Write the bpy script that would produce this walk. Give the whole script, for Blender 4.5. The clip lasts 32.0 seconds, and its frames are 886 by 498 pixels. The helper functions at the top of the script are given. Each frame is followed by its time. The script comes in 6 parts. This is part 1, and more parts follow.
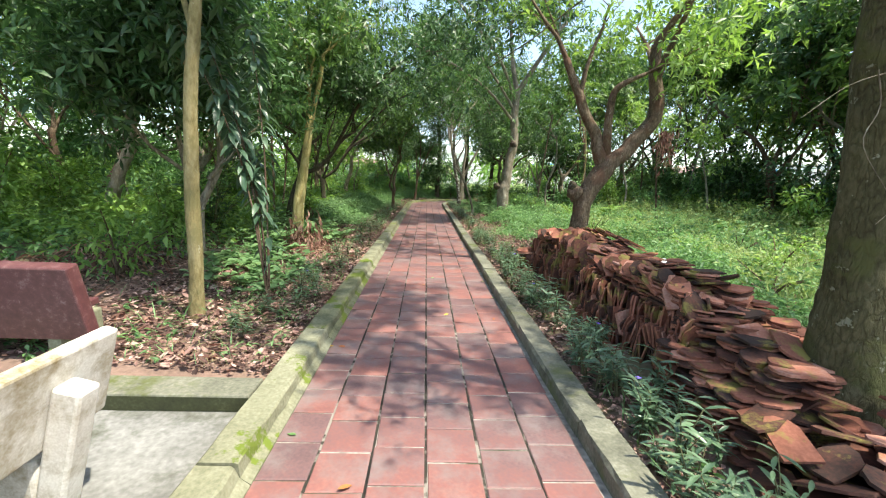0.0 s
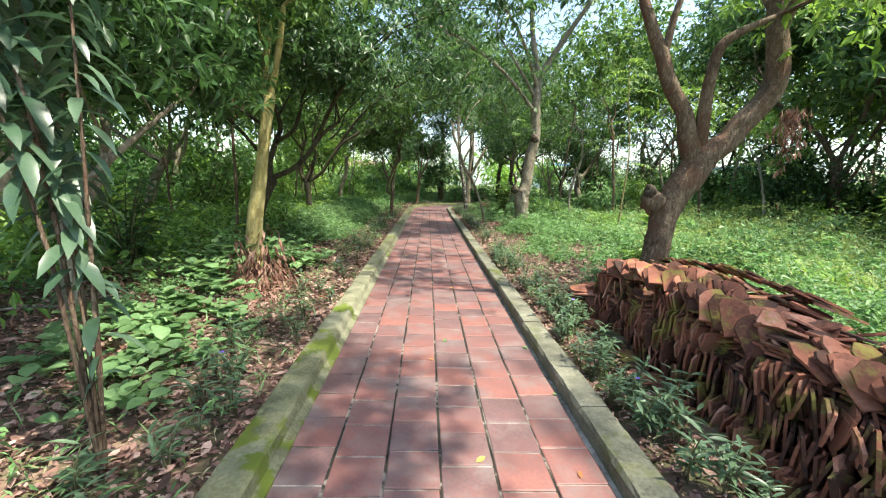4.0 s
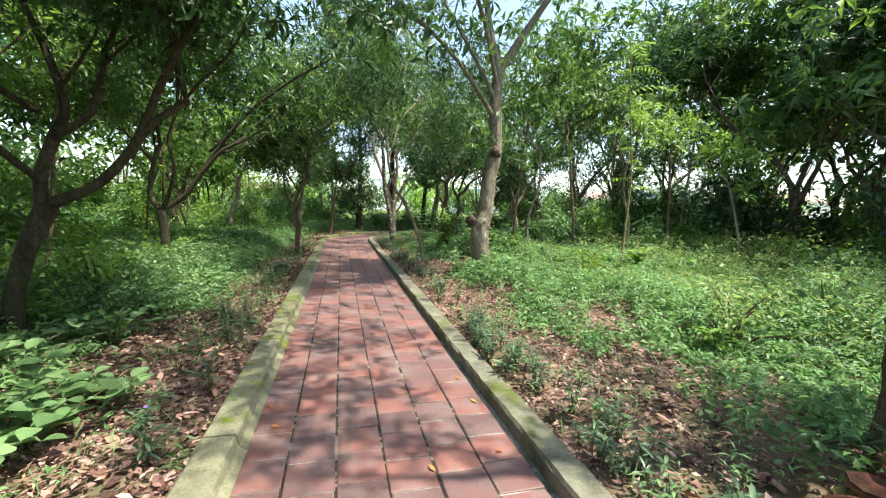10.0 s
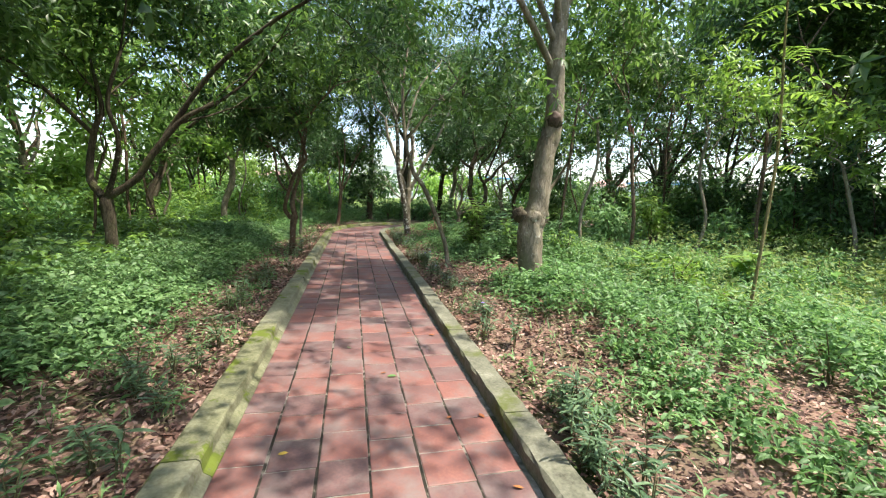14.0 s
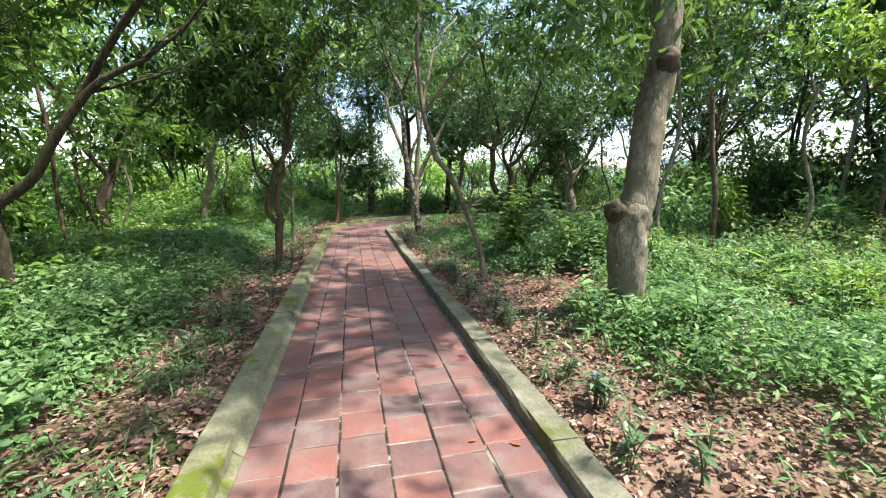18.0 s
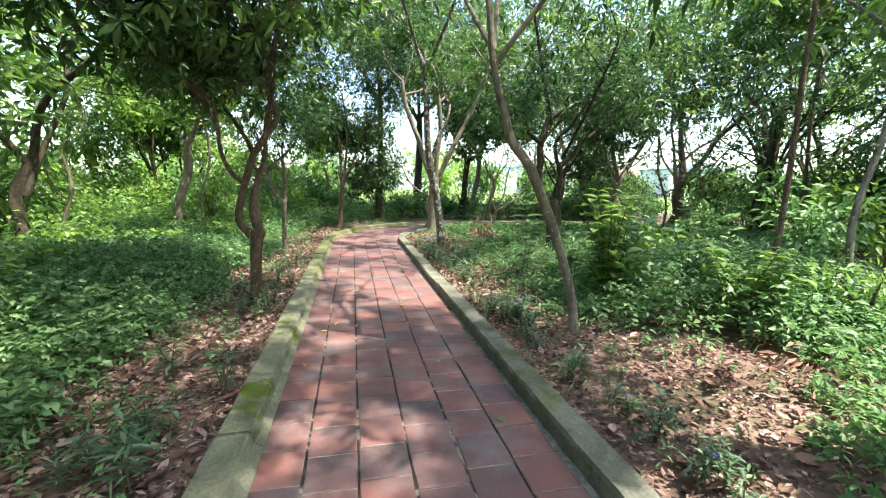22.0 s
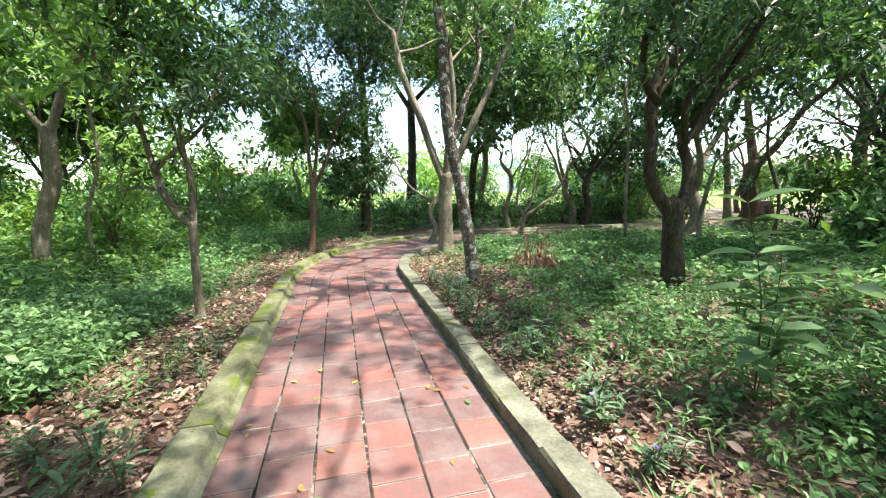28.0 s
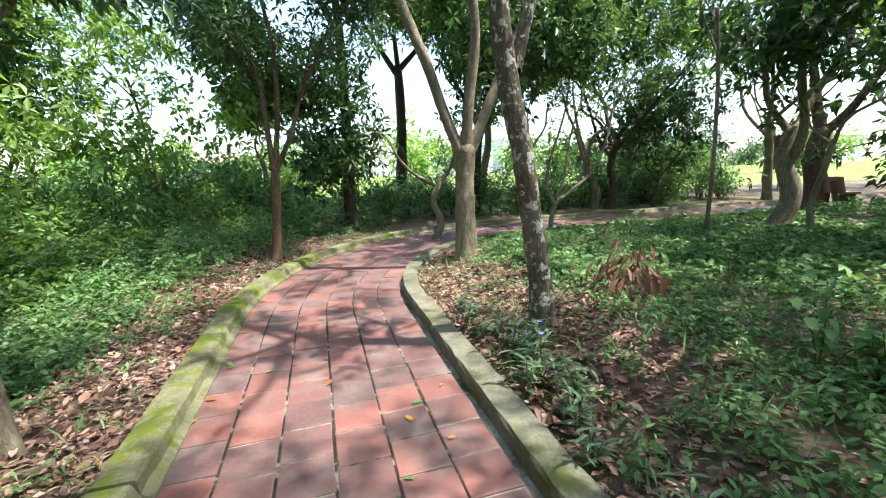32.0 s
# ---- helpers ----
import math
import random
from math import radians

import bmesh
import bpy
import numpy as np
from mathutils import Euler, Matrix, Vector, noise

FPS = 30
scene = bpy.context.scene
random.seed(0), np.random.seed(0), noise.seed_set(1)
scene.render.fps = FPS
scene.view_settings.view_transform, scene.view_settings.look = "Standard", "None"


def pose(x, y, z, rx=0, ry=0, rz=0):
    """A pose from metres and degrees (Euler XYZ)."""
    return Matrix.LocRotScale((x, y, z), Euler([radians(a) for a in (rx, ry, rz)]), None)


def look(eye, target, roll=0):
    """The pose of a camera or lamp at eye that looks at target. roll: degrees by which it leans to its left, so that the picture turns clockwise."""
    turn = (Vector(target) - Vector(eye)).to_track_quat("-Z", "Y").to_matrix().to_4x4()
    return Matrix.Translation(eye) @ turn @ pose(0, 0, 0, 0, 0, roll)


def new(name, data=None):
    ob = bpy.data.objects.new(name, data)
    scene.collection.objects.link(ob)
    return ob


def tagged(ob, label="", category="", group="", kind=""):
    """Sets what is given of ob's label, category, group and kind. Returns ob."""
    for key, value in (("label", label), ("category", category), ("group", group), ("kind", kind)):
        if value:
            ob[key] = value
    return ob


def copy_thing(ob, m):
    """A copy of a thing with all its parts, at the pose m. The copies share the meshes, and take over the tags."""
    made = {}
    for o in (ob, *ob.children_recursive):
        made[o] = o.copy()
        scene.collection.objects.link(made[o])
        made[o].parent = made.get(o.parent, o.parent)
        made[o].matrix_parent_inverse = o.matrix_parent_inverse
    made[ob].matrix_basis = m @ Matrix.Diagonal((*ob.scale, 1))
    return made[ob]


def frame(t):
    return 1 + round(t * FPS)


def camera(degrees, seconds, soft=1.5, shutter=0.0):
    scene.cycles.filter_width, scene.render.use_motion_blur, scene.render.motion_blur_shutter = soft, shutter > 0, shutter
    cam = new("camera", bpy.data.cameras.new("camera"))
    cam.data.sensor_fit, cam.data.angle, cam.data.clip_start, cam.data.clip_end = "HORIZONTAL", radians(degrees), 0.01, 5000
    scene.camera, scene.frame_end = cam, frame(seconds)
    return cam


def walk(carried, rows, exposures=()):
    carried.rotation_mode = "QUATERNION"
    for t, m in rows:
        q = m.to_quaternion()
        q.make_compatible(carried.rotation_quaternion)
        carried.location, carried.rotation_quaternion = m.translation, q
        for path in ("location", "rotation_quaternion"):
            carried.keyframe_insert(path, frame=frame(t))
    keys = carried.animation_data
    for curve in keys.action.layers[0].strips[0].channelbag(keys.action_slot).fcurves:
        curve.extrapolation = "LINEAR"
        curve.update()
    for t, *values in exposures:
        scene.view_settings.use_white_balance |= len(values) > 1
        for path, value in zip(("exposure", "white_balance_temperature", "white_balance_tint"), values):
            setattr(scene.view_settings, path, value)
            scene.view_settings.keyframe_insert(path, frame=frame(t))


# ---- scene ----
EXPOSURES = [(0, 1.62, 6900, 6), (2.5, 1.82, 6900, 7), (6, 1.68, 6950, 4), (10, 1.66, 6950, 6), (14, 1.62, 6900, 8), (18, 1.76, 6750, 8), (20, 1.96, 6750, 8), (25, 2.35, 6600, 7), (28, 2.16, 6600, 7), (31, 2.00, 6600, 9), (32, 1.95, 6600, 9)]
cam = camera(95.13, 32.0, soft=1.15)
PATH = [
    (0, (-0.048, 6.162, 1.476), (0.046, 8.131, 1.137), 2.45),
    (0.5, (-0.066, 6.444, 1.489), (0.053, 8.411, 1.148), 2.63),
    (1, (-0.082, 6.728, 1.489), (0.044, 8.694, 1.144), 2.57),
    (1.5, (-0.073, 7.027, 1.501), (0.043, 8.995, 1.165), 2.39),
    (2, (-0.073, 7.324, 1.509), (0.033, 9.290, 1.158), 2.17),
    (2.5, (-0.091, 7.622, 1.512), (0.014, 9.586, 1.152), 2.04),
    (3, (-0.108, 7.908, 1.499), (-0.014, 9.871, 1.129), 1.87),
    (3.5, (-0.104, 8.184, 1.499), (-0.026, 10.151, 1.144), 1.90),
    (5.5, (-0.117, 9.315, 1.527), (0.009, 11.290, 1.236), 2.33),
    (6, (-0.111, 9.606, 1.537), (0.040, 11.579, 1.246), 2.31),
    (6.5, (-0.147, 9.905, 1.548), (0.088, 11.873, 1.277), 2.21),
    (7, (-0.171, 10.204, 1.565), (0.147, 12.162, 1.311), 2.39),
    (7.5, (-0.194, 10.482, 1.570), (0.197, 12.427, 1.324), 2.60),
    (8, (-0.200, 10.748, 1.583), (0.255, 12.684, 1.364), 2.65),
    (8.5, (-0.229, 11.008, 1.590), (0.259, 12.936, 1.379), 2.65),
    (9, (-0.261, 11.272, 1.596), (0.266, 13.191, 1.391), 2.56),
    (9.5, (-0.276, 11.538, 1.581), (0.246, 13.456, 1.360), 2.31),
    (10, (-0.278, 11.817, 1.559), (0.214, 13.745, 1.357), 2.01),
    (10.5, (-0.264, 12.093, 1.554), (0.191, 14.028, 1.331), 1.97),
    (11, (-0.264, 12.377, 1.553), (0.168, 14.316, 1.318), 2.04),
    (11.5, (-0.261, 12.674, 1.567), (0.173, 14.611, 1.322), 2.09),
    (12, (-0.228, 12.926, 1.562), (0.199, 14.864, 1.313), 2.14),
    (12.5, (-0.175, 13.201, 1.576), (0.267, 15.139, 1.351), 2.27),
    (13, (-0.143, 13.468, 1.578), (0.294, 15.406, 1.343), 2.38),
    (13.5, (-0.113, 13.782, 1.566), (0.343, 15.717, 1.341), 2.41),
    (14, (-0.110, 14.067, 1.554), (0.327, 16.001, 1.294), 2.32),
    (14.5, (-0.091, 14.359, 1.551), (0.307, 16.302, 1.291), 2.09),
    (15, (-0.075, 14.646, 1.556), (0.285, 16.593, 1.275), 2.00),
    (15.5, (-0.079, 14.910, 1.556), (0.260, 16.863, 1.283), 1.87),
    (17.5, (-0.122, 15.917, 1.571), (0.231, 17.864, 1.279), 0.23),
    (18, (-0.166, 16.235, 1.581), (0.267, 18.161, 1.264), 0.04),
    (18.5, (-0.184, 16.537, 1.580), (0.305, 18.449, 1.256), -0.14),
    (19, (-0.196, 16.842, 1.576), (0.329, 18.746, 1.262), -0.29),
    (19.5, (-0.238, 17.139, 1.575), (0.305, 19.036, 1.248), -0.16),
    (20, (-0.278, 17.459, 1.572), (0.280, 19.353, 1.260), 0.16),
    (20.5, (-0.313, 17.752, 1.570), (0.217, 19.651, 1.235), 0.50),
    (21, (-0.327, 18.033, 1.555), (0.140, 19.952, 1.238), 0.57),
    (21.5, (-0.326, 18.378, 1.554), (0.100, 20.307, 1.241), 1.03),
    (22, (-0.309, 18.708, 1.541), (0.124, 20.637, 1.237), 1.41),
    (22.5, (-0.300, 19.036, 1.537), (0.169, 20.954, 1.218), 1.56),
    (23, (-0.276, 19.373, 1.522), (0.231, 21.282, 1.213), 1.60),
    (23.5, (-0.266, 19.738, 1.518), (0.266, 21.638, 1.194), 1.57),
    (24, (-0.271, 20.088, 1.513), (0.295, 21.981, 1.202), 1.42),
    (24.5, (-0.271, 20.433, 1.508), (0.311, 22.313, 1.154), 1.26),
    (25, (-0.256, 20.755, 1.488), (0.315, 22.640, 1.141), 0.80),
    (25.5, (-0.226, 21.068, 1.500), (0.316, 22.957, 1.132), 0.42),
    (27.5, (-0.109, 22.378, 1.528), (0.377, 24.290, 1.197), -0.84),
    (28, (-0.089, 22.679, 1.528), (0.401, 24.595, 1.228), -0.79),
    (28.5, (-0.095, 22.995, 1.521), (0.413, 24.906, 1.221), -0.73),
    (29, (-0.077, 23.299, 1.506), (0.446, 25.204, 1.190), -0.76),
    (29.5, (-0.053, 23.635, 1.505), (0.471, 25.536, 1.168), -0.82),
    (30, (-0.035, 23.978, 1.509), (0.504, 25.874, 1.170), -0.87),
    (30.5, (-0.034, 24.309, 1.523), (0.506, 26.198, 1.146), -0.87),
    (31, (-0.009, 24.634, 1.515), (0.532, 26.521, 1.130), -0.89),
    (31.5, (0.041, 24.975, 1.511), (0.573, 26.863, 1.121), -1.47),
    (32, (0.043, 25.293, 1.487), (0.602, 27.175, 1.104), -1.92),
]
walk(cam, [(t, look(e, q, r)) for t, e, q, r in PATH], EXPOSURES)

# ---- world, sun ----
SUN_EL, SUN_AZ = radians(65), radians(118)
world = bpy.data.worlds.new("world")
scene.world = world
world.use_nodes = True
wn = world.node_tree.nodes
sky = wn.new("ShaderNodeTexSky")
sky.sky_type = 'NISHITA'
sky.sun_disc = False
sky.sun_elevation, sky.sun_rotation = SUN_EL, SUN_AZ
sky.air_density, sky.dust_density, sky.ozone_density = 1.0, 1.5, 1.0
wn["Background"].inputs[1].default_value = 0.15
world.node_tree.links.new(sky.outputs[0], wn["Background"].inputs[0])
sun = new("sun", bpy.data.lights.new("sun", 'SUN'))
sun.data.energy, sun.data.angle, sun.data.color = 3.4, radians(1.0), (1.0, 0.95, 0.86)
sun_way = Vector((math.sin(SUN_AZ) * math.cos(SUN_EL), math.cos(SUN_AZ) * math.cos(SUN_EL), math.sin(SUN_EL)))
sun.matrix_world = look(sun_way * 60, (0, 0, 0))

# ---- materials ----
def ramp(nt, stops):
    n = nt.nodes.new("ShaderNodeValToRGB")
    el = n.color_ramp.elements
    while len(el) < len(stops):
        el.new(0.5)
    for e, (p, c) in zip(el, stops):
        e.position, e.color = p, (*c, 1)
    return n


def surface(name, stops, scale=4.0, fine=40.0, rough=0.8, bump=0.3, dist=0.01, stain=None, stain_scale=1.2, stain_at=(0.5, 0.62),
            vary=0.0, island=False, translucent=0.0, metal=0.0, spec=0.4, stretch=(1, 1, 1), world_space=False):
    """A procedural surface: colours over a ramp of coarse and fine noise, stains of a second colour, fine relief."""
    m = bpy.data.materials.new(name)
    m.use_nodes = True
    nt = m.node_tree
    N, L = nt.nodes, nt.links
    bsdf = N["Principled BSDF"]
    if world_space:
        geo0 = N.new("ShaderNodeNewGeometry")
        src = geo0.outputs["Position"]
    else:
        src = N.new("ShaderNodeTexCoord").outputs["Object"]
    mp = N.new("ShaderNodeMapping")
    mp.inputs["Scale"].default_value = stretch
    L.new(src, mp.inputs[0])
    a = N.new("ShaderNodeTexNoise")
    a.inputs["Scale"].default_value, a.inputs["Detail"].default_value, a.inputs["Roughness"].default_value = scale, 5, 0.65
    b = N.new("ShaderNodeTexNoise")
    b.inputs["Scale"].default_value, b.inputs["Detail"].default_value = fine, 3
    L.new(mp.outputs[0], a.inputs[0])
    L.new(mp.outputs[0], b.inputs[0])
    mixf = N.new("ShaderNodeMix")
    mixf.inputs[0].default_value = 0.35
    L.new(a.outputs[0], mixf.inputs[2])
    L.new(b.outputs[0], mixf.inputs[3])
    fac = mixf.outputs[0]
    if vary or island:
        if island:
            rnd = N.new("ShaderNodeNewGeometry").outputs["Random Per Island"]
        else:
            rnd = N.new("ShaderNodeObjectInfo").outputs["Random"]
        k = N.new("ShaderNodeMath")
        k.operation = 'MULTIPLY_ADD'
        k.inputs[1].default_value = vary or 0.7
        L.new(rnd, k.inputs[0])
        L.new(fac, k.inputs[2])
        sub = N.new("ShaderNodeMath")
        sub.operation = 'SUBTRACT'
        L.new(k.outputs[0], sub.inputs[0])
        sub.inputs[1].default_value = (vary or 0.7) / 2
        fac = sub.outputs[0]
    r = ramp(nt, stops)
    L.new(fac, r.inputs[0])
    col = r.outputs[0]
    if stain:
        s = N.new("ShaderNodeTexNoise")
        s.inputs["Scale"].default_value, s.inputs["Detail"].default_value, s.inputs["Roughness"].default_value = stain_scale, 6, 0.7
        g = N.new("ShaderNodeNewGeometry")
        L.new(g.outputs["Position"], s.inputs[0])
        sr = N.new("ShaderNodeMapRange")
        sr.inputs[1].default_value, sr.inputs[2].default_value = stain_at
        L.new(s.outputs[0], sr.inputs[0])
        mx = N.new("ShaderNodeMix")
        mx.data_type = 'RGBA'
        L.new(sr.outputs[0], mx.inputs[0])
        L.new(col, mx.inputs[6])
        mx.inputs[7].default_value = (*stain, 1)
        col = mx.outputs[2]
    L.new(col, bsdf.inputs["Base Color"])
    bsdf.inputs["Roughness"].default_value, bsdf.inputs["Metallic"].default_value = rough, metal
    bsdf.inputs["Specular IOR Level"].default_value = spec
    if bump:
        bp = N.new("ShaderNodeBump")
        bp.inputs["Strength"].default_value, bp.inputs["Distance"].default_value = bump, dist
        L.new(mixf.outputs[0], bp.inputs["Height"])
        L.new(bp.outputs[0], bsdf.inputs["Normal"])
    if translucent:
        tr = N.new("ShaderNodeBsdfTranslucent")
        hs = N.new("ShaderNodeHueSaturation")
        hs.inputs["Hue"].default_value, hs.inputs["Saturation"].default_value, hs.inputs["Value"].default_value = 0.485, 1.1, 1.6
        L.new(col, hs.inputs["Color"])
        L.new(hs.outputs[0], tr.inputs[0])
        ms = N.new("ShaderNodeMixShader")
        ms.inputs[0].default_value = translucent
        L.new(bsdf.outputs[0], ms.inputs[1])
        L.new(tr.outputs[0], ms.inputs[2])
        L.new(ms.outputs[0], N["Material Output"].inputs[0])
    return m


def leafy(name, dark, mid, light, translucent=0.5, rough=0.45, spec=0.5):
    return surface(name, [(0.15, dark), (0.5, mid), (0.85, light)], scale=0.8, fine=60, rough=rough, bump=0.0, island=True,
                   translucent=translucent, spec=spec)


TILE = surface("terracotta_paving", [(0.14, (0.082, 0.052, 0.054)), (0.42, (0.15, 0.084, 0.082)), (0.62, (0.205, 0.088, 0.077)), (0.9, (0.30, 0.128, 0.10))], scale=3, fine=45, rough=0.62,
               bump=0.25, dist=0.004, stain=(0.19, 0.158, 0.152), stain_scale=2.8, stain_at=(0.47, 0.74), vary=0.36, spec=0.4)
GROUT = surface("grout", [(0.34, (0.09, 0.08, 0.065)), (0.48, (0.24, 0.215, 0.185)), (0.64, (0.44, 0.41, 0.36))], scale=3, fine=25, rough=0.9, stain=(0.05, 0.055, 0.03), stain_scale=1.7)
JOINT = surface("dirt_filled_joint", [(0.40, (0.010, 0.009, 0.007)), (0.52, (0.035, 0.03, 0.022)), (0.57, (0.22, 0.195, 0.165))], scale=2.2, fine=16, rough=0.95)
KERB = surface("mossy_concrete", [(0.28, (0.06, 0.06, 0.036)), (0.42, (0.145, 0.145, 0.09)), (0.56, (0.215, 0.212, 0.14)), (0.75, (0.32, 0.312, 0.235))], scale=4.5, fine=50, rough=0.88,
               bump=0.5, dist=0.006, stain=(0.105, 0.14, 0.016), stain_scale=2.4, stain_at=(0.575, 0.61))
KERB_MOSS = surface("thick_moss_concrete", [(0.28, (0.05, 0.052, 0.028)), (0.42, (0.115, 0.118, 0.062)), (0.56, (0.175, 0.175, 0.105)), (0.75, (0.28, 0.275, 0.19))], scale=4.5, fine=50,
                    rough=0.95, bump=0.8, dist=0.012, stain=(0.105, 0.135, 0.018), stain_scale=2.6, stain_at=(0.53, 0.58))
KERB_GREY = surface("grey_concrete", [(0.28, (0.045, 0.045, 0.032)), (0.42, (0.11, 0.11, 0.08)), (0.56, (0.17, 0.168, 0.125)), (0.75, (0.30, 0.29, 0.235))], scale=4.5, fine=50, rough=0.88,
                    bump=0.5, dist=0.006, stain=(0.085, 0.10, 0.025), stain_scale=1.3, stain_at=(0.52, 0.62))
SLAB = surface("old_concrete_slab", [(0.28, (0.075, 0.075, 0.066)), (0.48, (0.165, 0.162, 0.15)), (0.72, (0.31, 0.305, 0.29))], scale=2.4, fine=30, rough=0.9,
               bump=0.3, dist=0.004, stain=(0.055, 0.06, 0.035), stain_scale=1.8, stain_at=(0.50, 0.66))
SOIL = surface("forest_soil", [(0.25, (0.085, 0.057, 0.044)), (0.5, (0.20, 0.13, 0.10)), (0.8, (0.33, 0.22, 0.17))], scale=1.6, fine=30, rough=0.95,
               bump=0.8, dist=0.03, stain=(0.05, 0.075, 0.022), stain_scale=0.5, stain_at=(0.45, 0.6), world_space=True)
ROOF = surface("clay_roof_tile", [(0.12, (0.03, 0.016, 0.012)), (0.34, (0.095, 0.036, 0.023)), (0.55, (0.20, 0.07, 0.042)), (0.78, (0.32, 0.125, 0.08)), (1.0, (0.44, 0.25, 0.19))], scale=7, fine=60, rough=0.88,
               bump=0.5, dist=0.005, stain=(0.20, 0.165, 0.04), stain_scale=5.0, stain_at=(0.54, 0.64), vary=0.75)
ROOF_ISLE = surface("clay_roof_tile_rest", [(0.12, (0.03, 0.016, 0.012)), (0.34, (0.095, 0.036, 0.023)), (0.55, (0.20, 0.07, 0.042)), (0.78, (0.32, 0.125, 0.08)), (1.0, (0.44, 0.25, 0.19))], scale=7, fine=60, rough=0.88,
                    bump=0.5, dist=0.005, stain=(0.20, 0.165, 0.04), stain_scale=5.0, stain_at=(0.54, 0.64), vary=0.75, island=True)
# dark colour for the rim's front: moss and shade painted together
MOSS_SHADE = surface("dark_moss_and_shade", [(0.3, (0.02, 0.022, 0.010)), (0.55, (0.045, 0.05, 0.02)), (0.8, (0.11, 0.11, 0.06))], scale=5, fine=50, rough=0.9, bump=0.3, dist=0.003)
TILE_ISLE = surface("terracotta_paving_rest", [(0.14, (0.082, 0.052, 0.054)), (0.42, (0.15, 0.084, 0.082)), (0.62, (0.205, 0.088, 0.077)), (0.9, (0.30, 0.128, 0.10))], scale=3, fine=45,
                    rough=0.62, bump=0.25, dist=0.004, stain=(0.19, 0.158, 0.152), stain_scale=2.8, stain_at=(0.47, 0.74), vary=0.36, island=True, spec=0.4)


def bark(name, dark, mid, light, lichen, patch, plates=16.0, spots=0.60):
    """Bark: broad blotches, cracked plates, fine grain, pale lichen spots and larger patches."""
    m = bpy.data.materials.new(name)
    m.use_nodes = True
    nt = m.node_tree
    N, L = nt.nodes, nt.links
    bsdf = N["Principled BSDF"]
    src = N.new("ShaderNodeNewGeometry").outputs["Position"]
    mp = N.new("ShaderNodeMapping")
    mp.inputs["Scale"].default_value = (1, 1, 0.38)
    L.new(src, mp.inputs[0])

    def tex(kind, scale, detail, out, vec):
        t = N.new(kind)
        t.inputs["Scale"].default_value = scale
        if kind == "ShaderNodeTexNoise":
            t.inputs["Detail"].default_value, t.inputs["Roughness"].default_value = detail, 0.7
        else:
            t.feature = 'DISTANCE_TO_EDGE'
        L.new(vec, t.inputs["Vector"])
        return t.outputs[out]

    warp = N.new("ShaderNodeTexNoise")
    warp.inputs["Scale"].default_value, warp.inputs["Detail"].default_value = 9, 4
    L.new(mp.outputs[0], warp.inputs["Vector"])
    bent = N.new("ShaderNodeVectorMath")
    bent.operation = 'MULTIPLY_ADD'
    bent.inputs[1].default_value = (0.16, 0.16, 0.16)
    L.new(warp.outputs["Color"], bent.inputs[0])
    L.new(mp.outputs[0], bent.inputs[2])
    coarse = tex("ShaderNodeTexNoise", 5.0, 6, 0, mp.outputs[0])
    fine = tex("ShaderNodeTexNoise", 45.0, 5, 0, mp.outputs[0])
    crack = tex("ShaderNodeTexVoronoi", plates, 0, "Distance", bent.outputs[0])
    cr = N.new("ShaderNodeMapRange")
    cr.inputs[1].default_value, cr.inputs[2].default_value = 0.0, 0.16
    L.new(crack, cr.inputs[0])
    mix1 = N.new("ShaderNodeMix")
    mix1.inputs[0].default_value = 0.42
    L.new(coarse, mix1.inputs[2])
    L.new(fine, mix1.inputs[3])
    lower = N.new("ShaderNodeMath")
    lower.operation = 'MULTIPLY_ADD'
    lower.inputs[1].default_value, lower.inputs[2].default_value = 0.10, -0.075
    L.new(cr.outputs[0], lower.inputs[0])
    tone = N.new("ShaderNodeMath")
    L.new(mix1.outputs[0], tone.inputs[0])
    L.new(lower.outputs[0], tone.inputs[1])
    r = ramp(nt, [(0.30, dark), (0.48, mid), (0.66, light)])
    L.new(tone.outputs[0], r.inputs[0])
    col = r.outputs[0]
    for scale, at, tint in ((2.6, (0.53, 0.62), patch), (13.0, (spots, spots + 0.03), lichen)):
        s = N.new("ShaderNodeMapRange")
        s.inputs[1].default_value, s.inputs[2].default_value = at
        s.inputs[4].default_value = 0.8
        L.new(tex("ShaderNodeTexNoise", scale, 4, 0, src), s.inputs[0])
        mx = N.new("ShaderNodeMix")
        mx.data_type = 'RGBA'
        L.new(s.outputs[0], mx.inputs[0])
        L.new(col, mx.inputs[6])
        mx.inputs[7].default_value = (*tint, 1)
        col = mx.outputs[2]
    L.new(col, bsdf.inputs["Base Color"])
    bsdf.inputs["Roughness"].default_value, bsdf.inputs["Specular IOR Level"].default_value = 0.9, 0.2
    bp = N.new("ShaderNodeBump")
    bp.inputs["Strength"].default_value, bp.inputs["Distance"].default_value = 1.0, 0.035
    L.new(tone.outputs[0], bp.inputs["Height"])
    L.new(bp.outputs[0], bsdf.inputs["Normal"])
    return m


